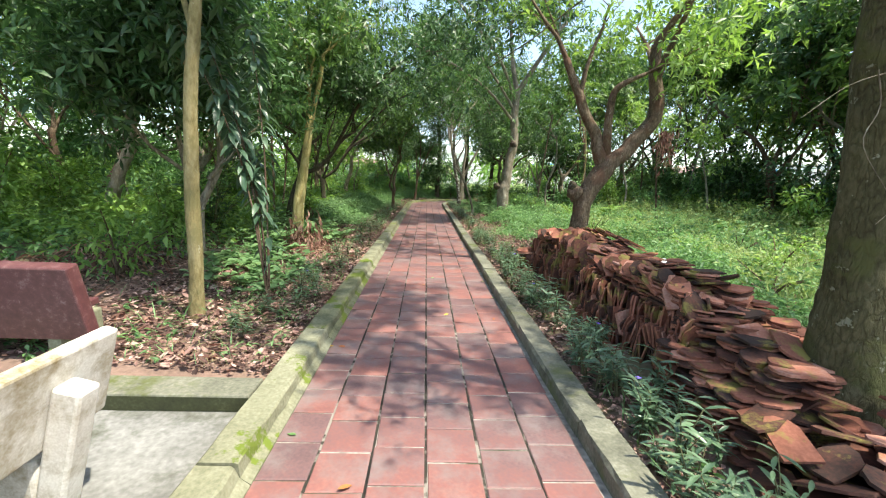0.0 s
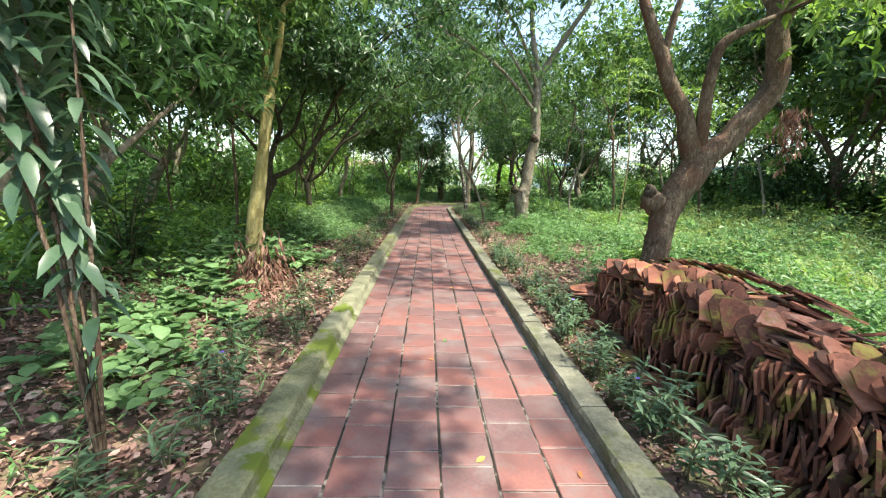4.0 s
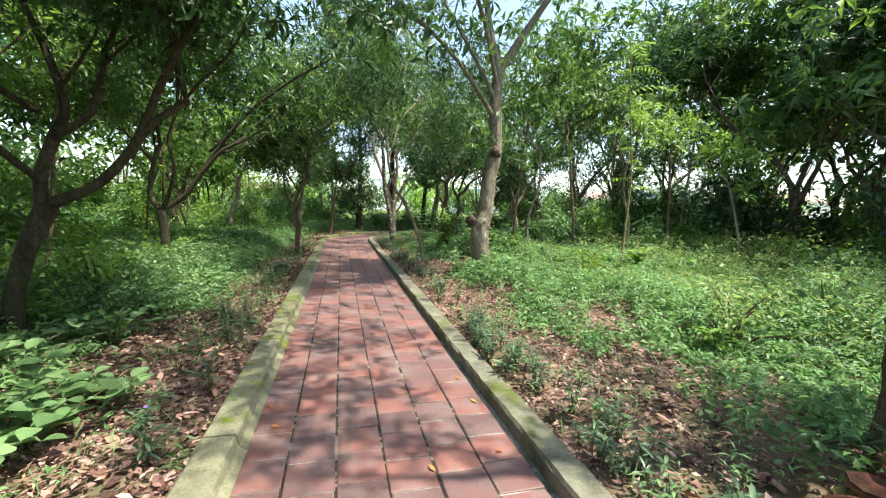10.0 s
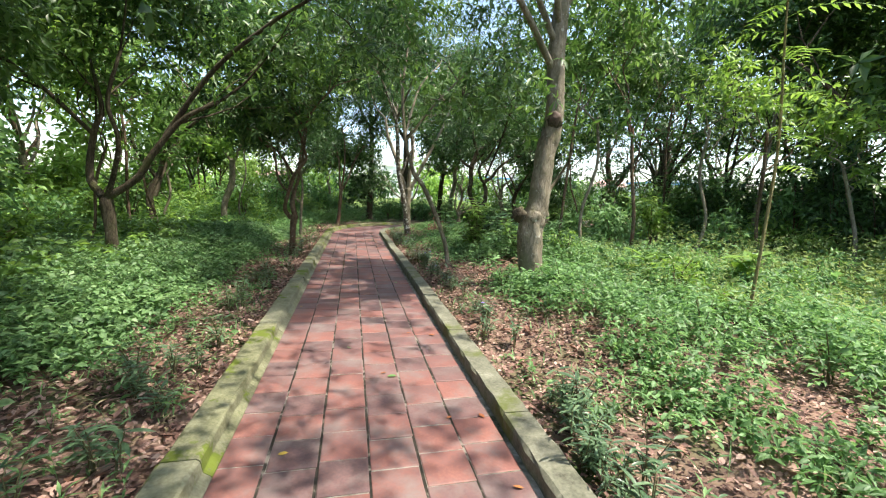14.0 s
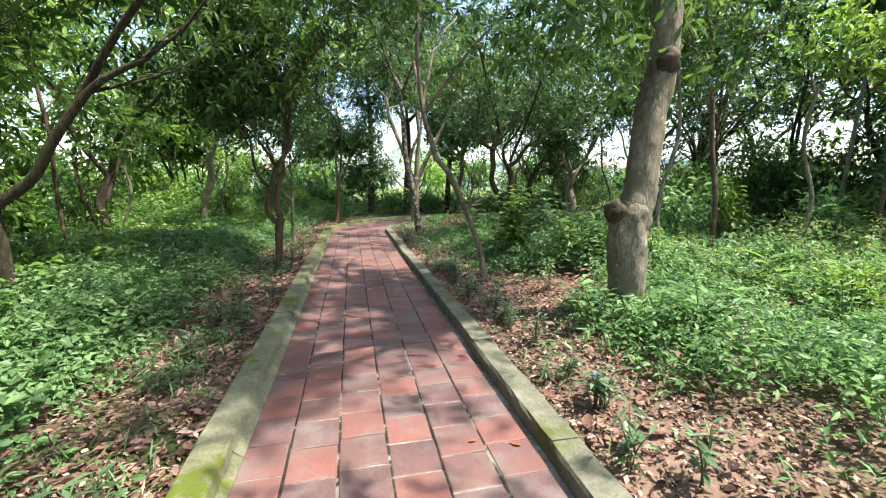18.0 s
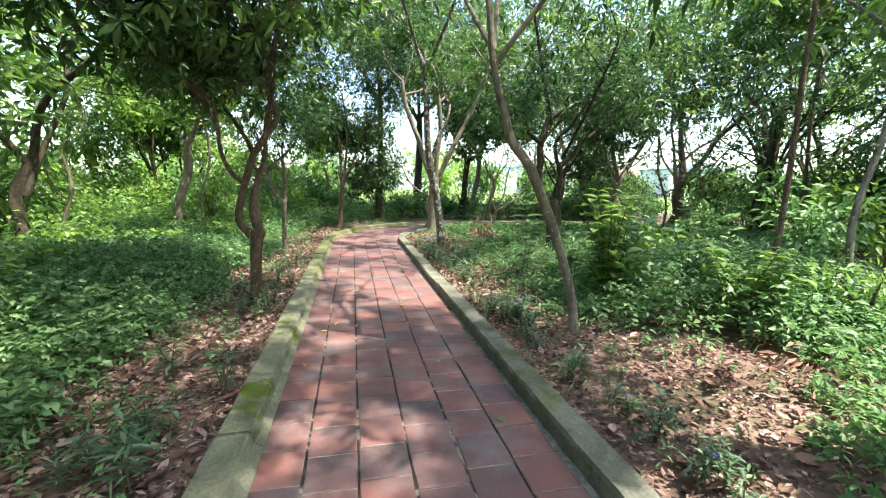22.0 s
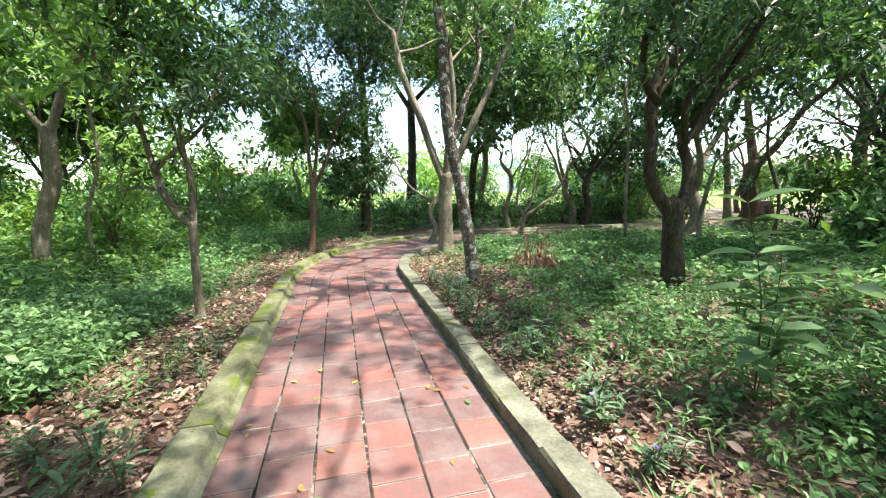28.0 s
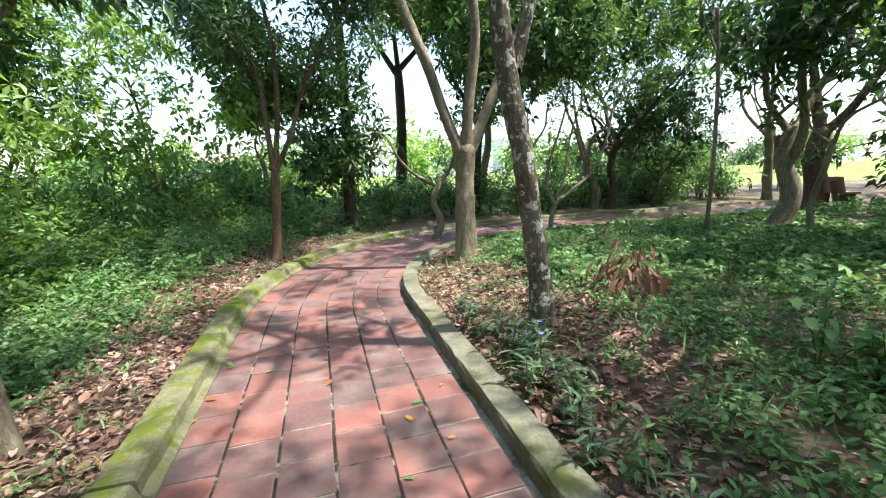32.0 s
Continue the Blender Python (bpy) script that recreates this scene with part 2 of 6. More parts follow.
BARK_GREY = bark("bark_grey", (0.095, 0.08, 0.058), (0.205, 0.175, 0.13), (0.33, 0.29, 0.225), (0.44, 0.43, 0.37), (0.15, 0.14, 0.085), 9.0, 0.64)
BARK_BROWN = bark("bark_brown", (0.04, 0.027, 0.018), (0.125, 0.088, 0.06), (0.25, 0.19, 0.135), (0.30, 0.25, 0.19), (0.13, 0.07, 0.047), 24.0, 0.65)
BARK_DARK = bark("bark_dark", (0.022, 0.018, 0.012), (0.062, 0.05, 0.034), (0.125, 0.105, 0.075), (0.17, 0.17, 0.12), (0.06, 0.062, 0.025), 16.0, 0.63)
BARK_OLIVE = bark("bark_olive", (0.19, 0.155, 0.06), (0.37, 0.31, 0.125), (0.50, 0.44, 0.22), (0.52, 0.49, 0.32), (0.30, 0.27, 0.10), 7.0, 0.66)
BARK_SLIM = bark("bark_slim", (0.13, 0.105, 0.045), (0.25, 0.205, 0.095), (0.36, 0.31, 0.17), (0.40, 0.38, 0.26), (0.18, 0.16, 0.07), 7.0, 0.66)
BARK_SPOT = bark("bark_spotted", (0.05, 0.042, 0.03), (0.12, 0.10, 0.075), (0.21, 0.18, 0.14), (0.55, 0.55, 0.50), (0.16, 0.15, 0.11), 14.0, 0.555)
BARK_MOSS = bark("bark_mossy", (0.03, 0.026, 0.012), (0.075, 0.068, 0.032), (0.14, 0.125, 0.07), (0.24, 0.24, 0.17), (0.085, 0.09, 0.03), 26.0, 0.635)
CUT_WOOD = surface("cut_wood", [(0.2, (0.045, 0.032, 0.026)), (0.8, (0.15, 0.105, 0.085))], scale=12, fine=60, rough=0.9)
LEAF_DARK = leafy("leaf_dark", (0.021, 0.054, 0.018), (0.045, 0.104, 0.034), (0.091, 0.178, 0.063), translucent=0.34, rough=0.4)
LEAF_MID = leafy("leaf_mid", (0.038, 0.084, 0.021), (0.077, 0.158, 0.041), (0.144, 0.247, 0.074), translucent=0.4, rough=0.42)
LEAF_BRIGHT = leafy("leaf_bright", (0.086, 0.168, 0.034), (0.160, 0.287, 0.063), (0.256, 0.396, 0.108), translucent=0.42)
LEAF_BLUE = leafy("leaf_waxy", (0.06, 0.112, 0.058), (0.115, 0.19, 0.10), (0.185, 0.275, 0.16), translucent=0.25, rough=0.35, spec=0.6)
LEAF_DROOP = leafy("drooping_leaf", (0.032, 0.068, 0.038), (0.062, 0.118, 0.066), (0.11, 0.175, 0.105), translucent=0.25, rough=0.35, spec=0.6)
COVER = leafy("ground_cover_leaf", (0.065, 0.144, 0.050), (0.135, 0.262, 0.095), (0.221, 0.376, 0.157), translucent=0.35, rough=0.55)
# lighter version of LEAF_MID: sunlight on the undergrowth is put into the colour
UNDER = leafy("undergrowth_leaf", (0.055, 0.129, 0.045), (0.120, 0.243, 0.083), (0.200, 0.356, 0.134), translucent=0.4, rough=0.5)
VINE = leafy("vine_leaf", (0.075, 0.150, 0.055), (0.150, 0.265, 0.110), (0.235, 0.370, 0.165), translucent=0.32, rough=0.5)
GRASS = leafy("grass_blade", (0.111, 0.168, 0.045), (0.200, 0.287, 0.089), (0.321, 0.396, 0.168), translucent=0.4, rough=0.6)
LITTER = surface("dry_leaf", [(0.1, (0.035, 0.018, 0.014)), (0.4, (0.15, 0.082, 0.066)), (0.68, (0.31, 0.185, 0.152)), (0.95, (0.52, 0.37, 0.31))], scale=5, fine=60,
                 rough=0.8, bump=0.0, island=True, vary=0.9, translucent=0.15)
DEAD = surface("withered_leaf", [(0.1, (0.085, 0.042, 0.03)), (0.5, (0.235, 0.12, 0.085)), (0.9, (0.40, 0.25, 0.19))], scale=5, fine=60, rough=0.85, bump=0.0,
               island=True, vary=0.8, translucent=0.2)
DRY = surface("dry_straw", [(0.15, (0.12, 0.09, 0.045)), (0.5, (0.24, 0.19, 0.10)), (0.85, (0.40, 0.33, 0.20))], scale=1, fine=60, rough=0.8, bump=0.0, island=True)
YELLOW = surface("yellow_leaf", [(0.2, (0.35, 0.20, 0.03)), (0.8, (0.60, 0.42, 0.08))], scale=6, fine=50, rough=0.6, bump=0.1, vary=0.5)
ORANGE = surface("orange_leaf", [(0.2, (0.25, 0.08, 0.03)), (0.8, (0.48, 0.20, 0.06))], scale=6, fine=50, rough=0.7, bump=0.1, vary=0.5)
FLOWER = surface("violet_petal", [(0.2, (0.16, 0.10, 0.55)), (0.8, (0.28, 0.18, 0.75))], scale=8, fine=50, rough=0.6, bump=0.0)
STEM = surface("green_stem", [(0.2, (0.07, 0.06, 0.03)), (0.8, (0.14, 0.14, 0.06))], scale=8, fine=50, rough=0.8, bump=0.2)
TERRAZZO = surface("white_terrazzo", [(0.25, (0.26, 0.225, 0.18)), (0.42, (0.50, 0.465, 0.41)), (0.65, (0.70, 0.68, 0.63))], scale=4, fine=120, rough=0.7, bump=0.3,
                   dist=0.003, stain=(0.23, 0.18, 0.09), stain_scale=3.2, stain_at=(0.47, 0.64))
GRANITE = surface("red_granite", [(0.3, (0.07, 0.025, 0.028)), (0.55, (0.13, 0.05, 0.052)), (0.72, (0.30, 0.20, 0.20))], scale=20, fine=240, rough=0.35, bump=0.05,
                  dist=0.001, spec=0.5)
WALLMAT = surface("weathered_render", [(0.2, (0.05, 0.045, 0.035)), (0.6, (0.13, 0.12, 0.095)), (0.9, (0.22, 0.20, 0.16))], scale=1.5, fine=20, rough=0.95, bump=0.4,
                  stain=(0.05, 0.06, 0.025), stain_scale=0.8)
FIELD = surface("far_field", [(0.2, (0.10, 0.16, 0.03)), (0.8, (0.22, 0.30, 0.07))], scale=0.3, fine=4, rough=0.95)
# distance haze is put into this colour: paler than near plaster
PLASTER = surface("far_plaster_hazed", [(0.2, (0.60, 0.60, 0.60)), (0.8, (0.78, 0.78, 0.78))], scale=0.6, fine=8, rough=0.9, bump=0.1, vary=0.3)
ROOFRED = surface("far_roof_red", [(0.2, (0.34, 0.19, 0.16)), (0.8, (0.46, 0.28, 0.24))], scale=1, fine=12, rough=0.8, vary=0.4)
# panes lightened too, as haze lowers their contrast with the walls
PANE = surface("far_window_glass_hazed", [(0.2, (0.34, 0.36, 0.40)), (0.8, (0.46, 0.48, 0.52))], scale=1, fine=5, rough=0.15, bump=0)
BLUEWALL = surface("far_blue_sheet", [(0.2, (0.10, 0.30, 0.55)), (0.8, (0.18, 0.42, 0.68))], scale=1, fine=9, rough=0.6)
PLASTIC = surface("white_plastic_bag", [(0.2, (0.55, 0.56, 0.58)), (0.8, (0.8, 0.8, 0.82))], scale=9, fine=40, rough=0.4, bump=0.6, dist=0.02)

# ---- mesh helpers ----
def mesh_of(name, verts, faces, mat, smooth=False):
    me = bpy.data.meshes.new(name)
    me.from_pydata([tuple(v) for v in verts], [], faces)
    me.materials.append(mat)
    if smooth:
        me.polygons.foreach_set("use_smooth", [True] * len(me.polygons))
    me.update()
    return me


def mesh_tris(name, V, T, mat, smooth=False):
    """A mesh from arrays of corners and triangles."""
    me = bpy.data.meshes.new(name)
    me.vertices.add(len(V))
    me.vertices.foreach_set("co", np.asarray(V, np.float32).ravel())
    me.loops.add(3 * len(T))
    me.loops.foreach_set("vertex_index", np.asarray(T, np.int32).ravel())
    me.polygons.add(len(T))
    me.polygons.foreach_set("loop_start", np.arange(0, 3 * len(T), 3, dtype=np.int32))
    me.materials.append(mat)
    me.update(calc_edges=True)
    if smooth:
        me.polygons.foreach_set("use_smooth", np.ones(len(T), bool))
    return me


def part(name, me, parent, label="", m=None):
    ob = new(name, me)
    ob.parent = parent
    if m is not None:
        ob.matrix_basis = m
    if label:
        ob["label"] = label
    return ob


def thing(name, at, label, category, group="", kind=""):
    ob = new(name)
    ob.location = at
    return tagged(ob, label, category, group, kind)


def unit(v):
    return v / (np.linalg.norm(v, axis=-1, keepdims=True) + 1e-9)


def blades(P, D, U, length, width, k=1, fold=0.25, droop=0.0):
    """Leaves as folded pointed blades: bases P, ways D, up sides U. Returns corners and triangles."""
    n = len(P)
    D = unit(D)
    S = unit(np.cross(D, U))
    U = np.cross(S, D)
    length, width = np.broadcast_to(length, n)[:, None], np.broadcast_to(width, n)[:, None]
    if k == 0:
        c = P + D * length * 0.5 - U * (droop * length * 0.25)
        V = np.stack([P, c - S * width / 2 + U * width * fold, P + D * length - U * droop * length, c + S * width / 2 + U * width * fold], 1).reshape(-1, 3)
        T = (np.arange(n)[:, None, None] * 4 + np.array([(0, 2, 1), (0, 3, 2)])[None]).reshape(-1, 3)
        return V, T
    rows = [P]
    st = [(i + 1) / (k + 1) for i in range(k)]
    for s in st:
        w = math.sin(math.pi * min(1, s * 0.92 + 0.04)) ** 0.8
        c = P + D * length * s - U * (droop * length * s * s)
        rows += [c - S * width * w / 2 + U * width * w * fold, c, c + S * width * w / 2 + U * width * w * fold]
    rows.append(P + D * length - U * droop * length)
    m = len(rows)
    V = np.stack(rows, 1).reshape(-1, 3)
    t = [(0, 2, 1), (0, 3, 2)]
    for i in range(k - 1):
        a, b = 1 + 3 * i, 4 + 3 * i
        t += [(a, a + 1, b + 1), (a, b + 1, b), (a + 1, a + 2, b + 2), (a + 1, b + 2, b + 1)]
    a = 1 + 3 * (k - 1)
    t += [(a, a + 1, m - 1), (a + 1, a + 2, m - 1)]
    T = (np.arange(n)[:, None, None] * m + np.array(t)[None]).reshape(-1, 3)
    return V, T


def join(pieces):
    V, T, o = [], [], 0
    for v, t in pieces:
        V.append(np.asarray(v, float))
        T.append(np.asarray(t) + o)
        o += len(v)
    return np.concatenate(V), np.concatenate(T)


def tube(pts, radii, sides=8, rough=0.0, rng=None):
    """A tapered limb along a line, as triangles."""
    pts, radii = np.asarray(pts, float), np.asarray(radii, float)
    n = len(pts)
    d = unit(np.gradient(pts, axis=0))
    ref = np.array([1.0, 0.13, 0.0]) if abs(d[0][0]) < 0.9 else np.array([0.0, 1.0, 0.0])
    a = np.zeros_like(pts)
    a[0] = unit(np.cross(d[0], ref))
    for i in range(1, n):
        v = a[i - 1] - d[i] * (a[i - 1] @ d[i])
        a[i] = unit(v)
    b = np.cross(d, a)
    ang = np.linspace(0, 2 * np.pi, sides, endpoint=False)
    r = radii[:, None] * np.ones((1, sides))
    if rough and rng is not None:
        o = rng.uniform(0, 50)
        for i in range(n):
            for j in range(sides):
                q = Vector((math.cos(ang[j]) * 1.3 + o, math.sin(ang[j]) * 1.3, pts[i][2] * 1.6))
                r[i, j] *= 1 + rough * (2.4 * noise.noise(q) + 1.5 * noise.noise(q * 3.7) + 0.9 * noise.noise(q * 8.5))
    V = pts[:, None] + r[..., None] * (np.cos(ang)[None, :, None] * a[:, None] + np.sin(ang)[None, :, None] * b[:, None])
    V = np.concatenate([V.reshape(-1, 3), pts[-1:] + d[-1:] * radii[-1]])
    T = []
    for i in range(n - 1):
        for j in range(sides):
            p, q = i * sides + j, i * sides + (j + 1) % sides
            T += [(p, q, q + sides), (p, q + sides, p + sides)]
    for j in range(sides):
        T.append(((n - 1) * sides + j, (n - 1) * sides + (j + 1) % sides, n * sides))
    return V, np.array(T)


def smooth_line(pts, n):
    """n points along a rounded line through pts (rows of x, y, z, radius)."""
    pts = np.asarray(pts, float)
    if len(pts) < 3:
        return np.array([pts[0] + (pts[-1] - pts[0]) * s for s in np.linspace(0, 1, n)])
    P = np.concatenate([2 * pts[:1] - pts[1:2], pts, 2 * pts[-1:] - pts[-2:-1]])
    out = []
    for s in np.linspace(0, len(pts) - 1, n):
        i = min(int(s), len(pts) - 2)
        u = s - i
        p0, p1, p2, p3 = P[i:i + 4]
        out.append(0.5 * (2 * p1 + (p2 - p0) * u + (2 * p0 - 5 * p1 + 4 * p2 - p3) * u * u + (3 * p1 - p0 - 3 * p2 + p3) * u ** 3))
    return np.array(out)


# ---- the plan ----
BEND_Y, BEND_R, HALF = 29.6, 4.85, 0.875       # the paved walk runs north, bends east on a quarter circle
BEND_LEN = BEND_R * math.pi / 2


def on_path(s, d):
    """The plan's place s metres along the walk (s = y on the straight), d metres to its right."""
    if s <= BEND_Y:
        return d, s, 0.0
    if s <= BEND_Y + BEND_LEN:
        a = (s - BEND_Y) / BEND_R
        return BEND_R - (BEND_R - d) * math.cos(a), BEND_Y + (BEND_R - d) * math.sin(a), a
    e = s - BEND_Y - BEND_LEN
    return BEND_R + e, BEND_Y + BEND_R - d, math.pi / 2


def off_path(x, y):
    """Distance from the walk's middle line, for arrays."""
    x, y = np.asarray(x, float), np.asarray(y, float)
    straight = np.where(y <= BEND_Y, np.abs(x), np.hypot(x, y - BEND_Y))
    ring = np.where((x < BEND_R) & (y > BEND_Y), np.abs(np.hypot(x - BEND_R, y - BEND_Y) - BEND_R), 99.0)
    east = np.where(x >= BEND_R, np.abs(y - BEND_Y - BEND_R), 99.0)
    return np.minimum(straight, np.minimum(ring, east))


def swell(x, y):
    return (np.sin(x * 0.9 + 1.3 * np.sin(y * 0.31)) * np.sin(y * 0.7 + 0.8 * np.sin(x * 0.43)) + 0.5 * np.sin(2.3 * x + 1.7 * y) * np.sin(1.9 * y - 1.1 * x)) / 1.5


def ground_z(x, y):
    x, y = np.asarray(x, float), np.asarray(y, float)
    d = off_path(x, y)
    rise = np.clip((d - 1.0) / 1.6, 0, 1)
    rise = rise * rise * (3 - 2 * rise)
    side = np.where((x > 0) & (y < 33), 0.20, 0.06 - 0.18 * np.clip((y - 24.5) / 2.5, 0, 1) * np.clip((32 - y) / 2, 0, 1))
    z = 0.03 + rise * (side + 0.06 * swell(x, y)) + np.clip(d - 9, 0, 30) * 0.004
    return np.where((d < 1.02) | ((x < -0.9) & (x > -5.2) & (y > 2.7) & (y < 8.74)), -0.10, z)


# ---- ground ----
def spaced(lo, hi, a, b, fine, coarse):
    """Grid lines, fine from a to b and growing outwards."""
    out = list(np.arange(a, b + 1e-6, fine))
    step, v = fine, b
    while v < hi:
        step = min(step * 1.25, coarse)
        v += step
        out.append(v)
    step, v = fine, a
    while v > lo:
        step = min(step * 1.25, coarse)
        v -= step
        out.insert(0, v)
    return np.array(out)


gx, gy = spaced(-400, 400, -6, 7, 0.16, 40), spaced(-300, 600, -6.2, 36, 0.2, 40)
GX, GY = np.meshgrid(gx, gy)
GZ = ground_z(GX, GY)
nx, ny = len(gx), len(gy)
ii = (np.arange(ny - 1)[:, None] * nx + np.arange(nx - 1)[None]).ravel()
gt = np.concatenate([np.stack([ii, ii + 1, ii + nx + 1], 1), np.stack([ii, ii + nx + 1, ii + nx], 1)])
ground = new("ground", mesh_tris("ground", np.stack([GX, GY, GZ], -1).reshape(-1, 3), gt, SOIL, True))
ground.data.materials.append(FIELD)
fy = np.repeat(GY[:-1, :-1].ravel()[None], 2, 0).ravel()
ground.data.polygons.foreach_set("material_index", (fy > 41.4).astype(np.int32))
tagged(ground, "reddish brown forest soil beside the paved walk", "ground", kind="structure")

# ---- the paved walk: bed, kerbs, tiles ----
def ribbon(name, profile, s0, s1, step, mat, wob=0.0, seed=0):
    """A strip along the walk with the given cross profile of (d, z), closed underneath."""
    rng = np.random.default_rng(seed)
    n = max(2, int((s1 - s0) / step) + 1)
    V = []
    for s in np.linspace(s0, s1, n):
        for d, z in profile:
            x, y, a = on_path(s, d + (rng.normal() * wob if z > 0.02 else 0))
            V.append((x, y, z + (rng.normal() * wob * 0.7 if z > 0.02 else 0)))
    m, F = len(profile), []
    for i in range(n - 1):
        for j in range(m):
            p, q = i * m + j, i * m + (j + 1) % m
            F.append((p, q, q + m, p + m))
    F += [tuple(range(m)), tuple(range((n - 1) * m, n * m))[::-1]]
    return mesh_of(name, V, F, mat)


PITCH_X = 0.290
END = BEND_Y + BEND_LEN + 9.0
pavement = thing("pavement", (0, 0, 0), "red terracotta tiled garden walk with staggered joints", "path", kind="structure")
part("bed", ribbon("bed", [(-0.90, -0.12), (-0.90, -0.0055), (0.93, -0.0055), (0.93, -0.12)], -6.0, END, 0.6, GROUT), pavement, "weathered mortar bed")
for q in range(5):
    d = (q - 2) * PITCH_X
    part("joint", ribbon("joint", [(d - 0.009, -0.016), (d - 0.009, -0.0048), (d + 0.009, -0.0048), (d + 0.009, -0.016)], -6.0, END, 0.3, JOINT), pavement, "dirt-filled lengthwise joint")
kerb_left = thing("kerb_left", (0, 0, 0), "mossy concrete kerb along the tiled walk", "kerb", kind="structure")
kerb_right = thing("kerb_right", (0, 0, 0), "grey-green concrete kerb beside a dark drain gap", "kerb", kind="structure")
s, k = -6.0, 0
rk = random.Random(4)
while s < END:
    ln = min(rk.uniform(1.5, 2.6), END - s)
    e = rk.uniform(-0.008, 0.008)
    part("kerb_block", ribbon("kerb_block", [(-1.085 + e, -0.12), (-1.085 + e, 0.108 + e), (-1.073 + e, 0.12 + e), (-0.905 + e, 0.12 + e), (-0.892 + e, 0.106 + e),
                                             (-0.875, 0.045), (-0.83, 0.012), (-0.83, -0.02), (-0.86, -0.12)], s, s + ln - 0.006, 0.12, KERB_MOSS if 14.6 < s < 17.2 or 24.6 < s < 33 or 9.5 < s < 11 else KERB, 0.0035, k), kerb_left)
    s, k = s + ln, k + 1
s = -6.0
while s < END:
    ln = min(rk.uniform(1.5, 2.6), END - s)
    e = rk.uniform(-0.008, 0.008)
    part("kerb_block", ribbon("kerb_block", [(0.905 + e, -0.12), (0.90 + e, 0.09 + e), (0.912 + e, 0.115 + e), (1.085 + e, 0.115 + e), (1.098 + e, 0.10 + e), (1.10, -0.12)],
                              s, s + ln - 0.006, 0.12, KERB_GREY, 0.0035, 50 + k), kerb_right)
    s, k = s + ln, k + 1


def tile_mesh(name, a, b, h, mat, seed):
    """A square fired tile with a worn, slightly rounded rim."""
    r = random.Random(seed)
    c, z = 0.006, h
    V = []
    for inset, zz in ((0, -h), (0, z - 0.004), (c, z)):
        for sx, sy in ((-1, -1), (1, -1), (1, 1), (-1, 1)):
            V.append((sx * (a / 2 - inset) + r.uniform(-0.0035, 0.0025) * sx, sy * (b / 2 - inset) + r.uniform(-0.0015, 0.0015), zz - h))
    F = []
    for l in (0, 4):
        for j in range(4):
            F.append((l + j, l + (j + 1) % 4, l + 4 + (j + 1) % 4, l + 4 + j))
    F.append((8, 9, 10, 11))
    return V, F


PITCH = 0.290
tile_kinds = [mesh_of("tile", *tile_mesh("tile", PITCH - 0.015, PITCH - 0.010, 0.015, TILE, q), TILE) for q in range(4)]
rt = random.Random(8)
tile_rows = []
for col in range(6):
    start = -5.9 + rt.uniform(0, PITCH)
    q = 0
    while start + q * PITCH < END - 0.2:
        tile_rows.append((col, start + q * PITCH))
        q += 1
rest = []
for col, s in tile_rows:
    d = (col - 2.5) * PITCH
    x, y, a = on_path(s, d)
    m = pose(x + rt.uniform(-0.003, 0.003), y, 0.001 + rt.uniform(-0.0025, 0.0025), rt.uniform(-0.5, 0.5), rt.uniform(-0.5, 0.5), -math.degrees(a) + rt.uniform(-0.5, 0.5))
    if 6.9 <= s < 21.4:
        ob = part("tile", tile_kinds[rt.randrange(4)], pavement, m=m)
    else:
        stretch = (BEND_R - d) / BEND_R if s > BEND_Y and s < BEND_Y + BEND_LEN else 1.0
        rest.append((m, rt.randrange(4), stretch))
RV, RF = [], []
for m, q, st in rest:
    v, f = tile_mesh("tile", PITCH - 0.015, (PITCH - 0.010) * st, 0.015, TILE, q)
    o = len(RV)
    RV += [tuple(m @ Vector(p)) for p in v]
    RF += [tuple(i + o for i in p) for p in f]
tagged(part("tile_field", mesh_of("tile_field", RV, RF, TILE_ISLE), pavement, "terracotta tiles following the bend"), kind="stuff")

# ---- sitting place beside the walk ----
def box(x0, x1, y0, y1, z0, z1, bev=0.012):
    """A block with chamfered edges, as corners and faces."""
    bm = bmesh.new()
    bmesh.ops.create_cube(bm, size=1.0)
    for v in bm.verts:
        v.co = ((x0 + x1) / 2 + v.co.x * (x1 - x0), (y0 + y1) / 2 + v.co.y * (y1 - y0), (z0 + z1) / 2 + v.co.z * (z1 - z0))
    if bev:
        bmesh.ops.bevel(bm, geom=list(bm.edges), offset=bev, segments=2, profile=0.5, affect='EDGES')
    return bm


def bm_mesh(name, bm, mat, m=None, smooth=False):
    me = bpy.data.meshes.new(name)
    if m is not None:
        bm.transform(m)
    bm.to_mesh(me)
    bm.free()
    me.materials.append(mat)
    if smooth:
        me.polygons.foreach_set("use_smooth", [True] * len(me.polygons))
    return me


platform = thing("platform", (-2.9, 6.32, 0), "pale stained concrete slab with a raised mossy rim", "platform", kind="structure")
part("slab", bm_mesh("slab", box(-2.2, 1.80, -3.4, 2.20, -0.10, 0.0), SLAB), platform)
part("rim", bm_mesh("rim", box(-2.2, 1.80, 2.20, 2.44, -0.10, 0.105), KERB_GREY), platform, "mossy concrete rim")


# thin dark strip that paints both moss and shade on the rim's front
part("algae_band", bm_mesh("algae_band", box(-2.19, 1.80, 2.197, 2.199, 0.001, 0.092, 0), MOSS_SHADE), platform, "dark band of moss and painted shade on the rim")


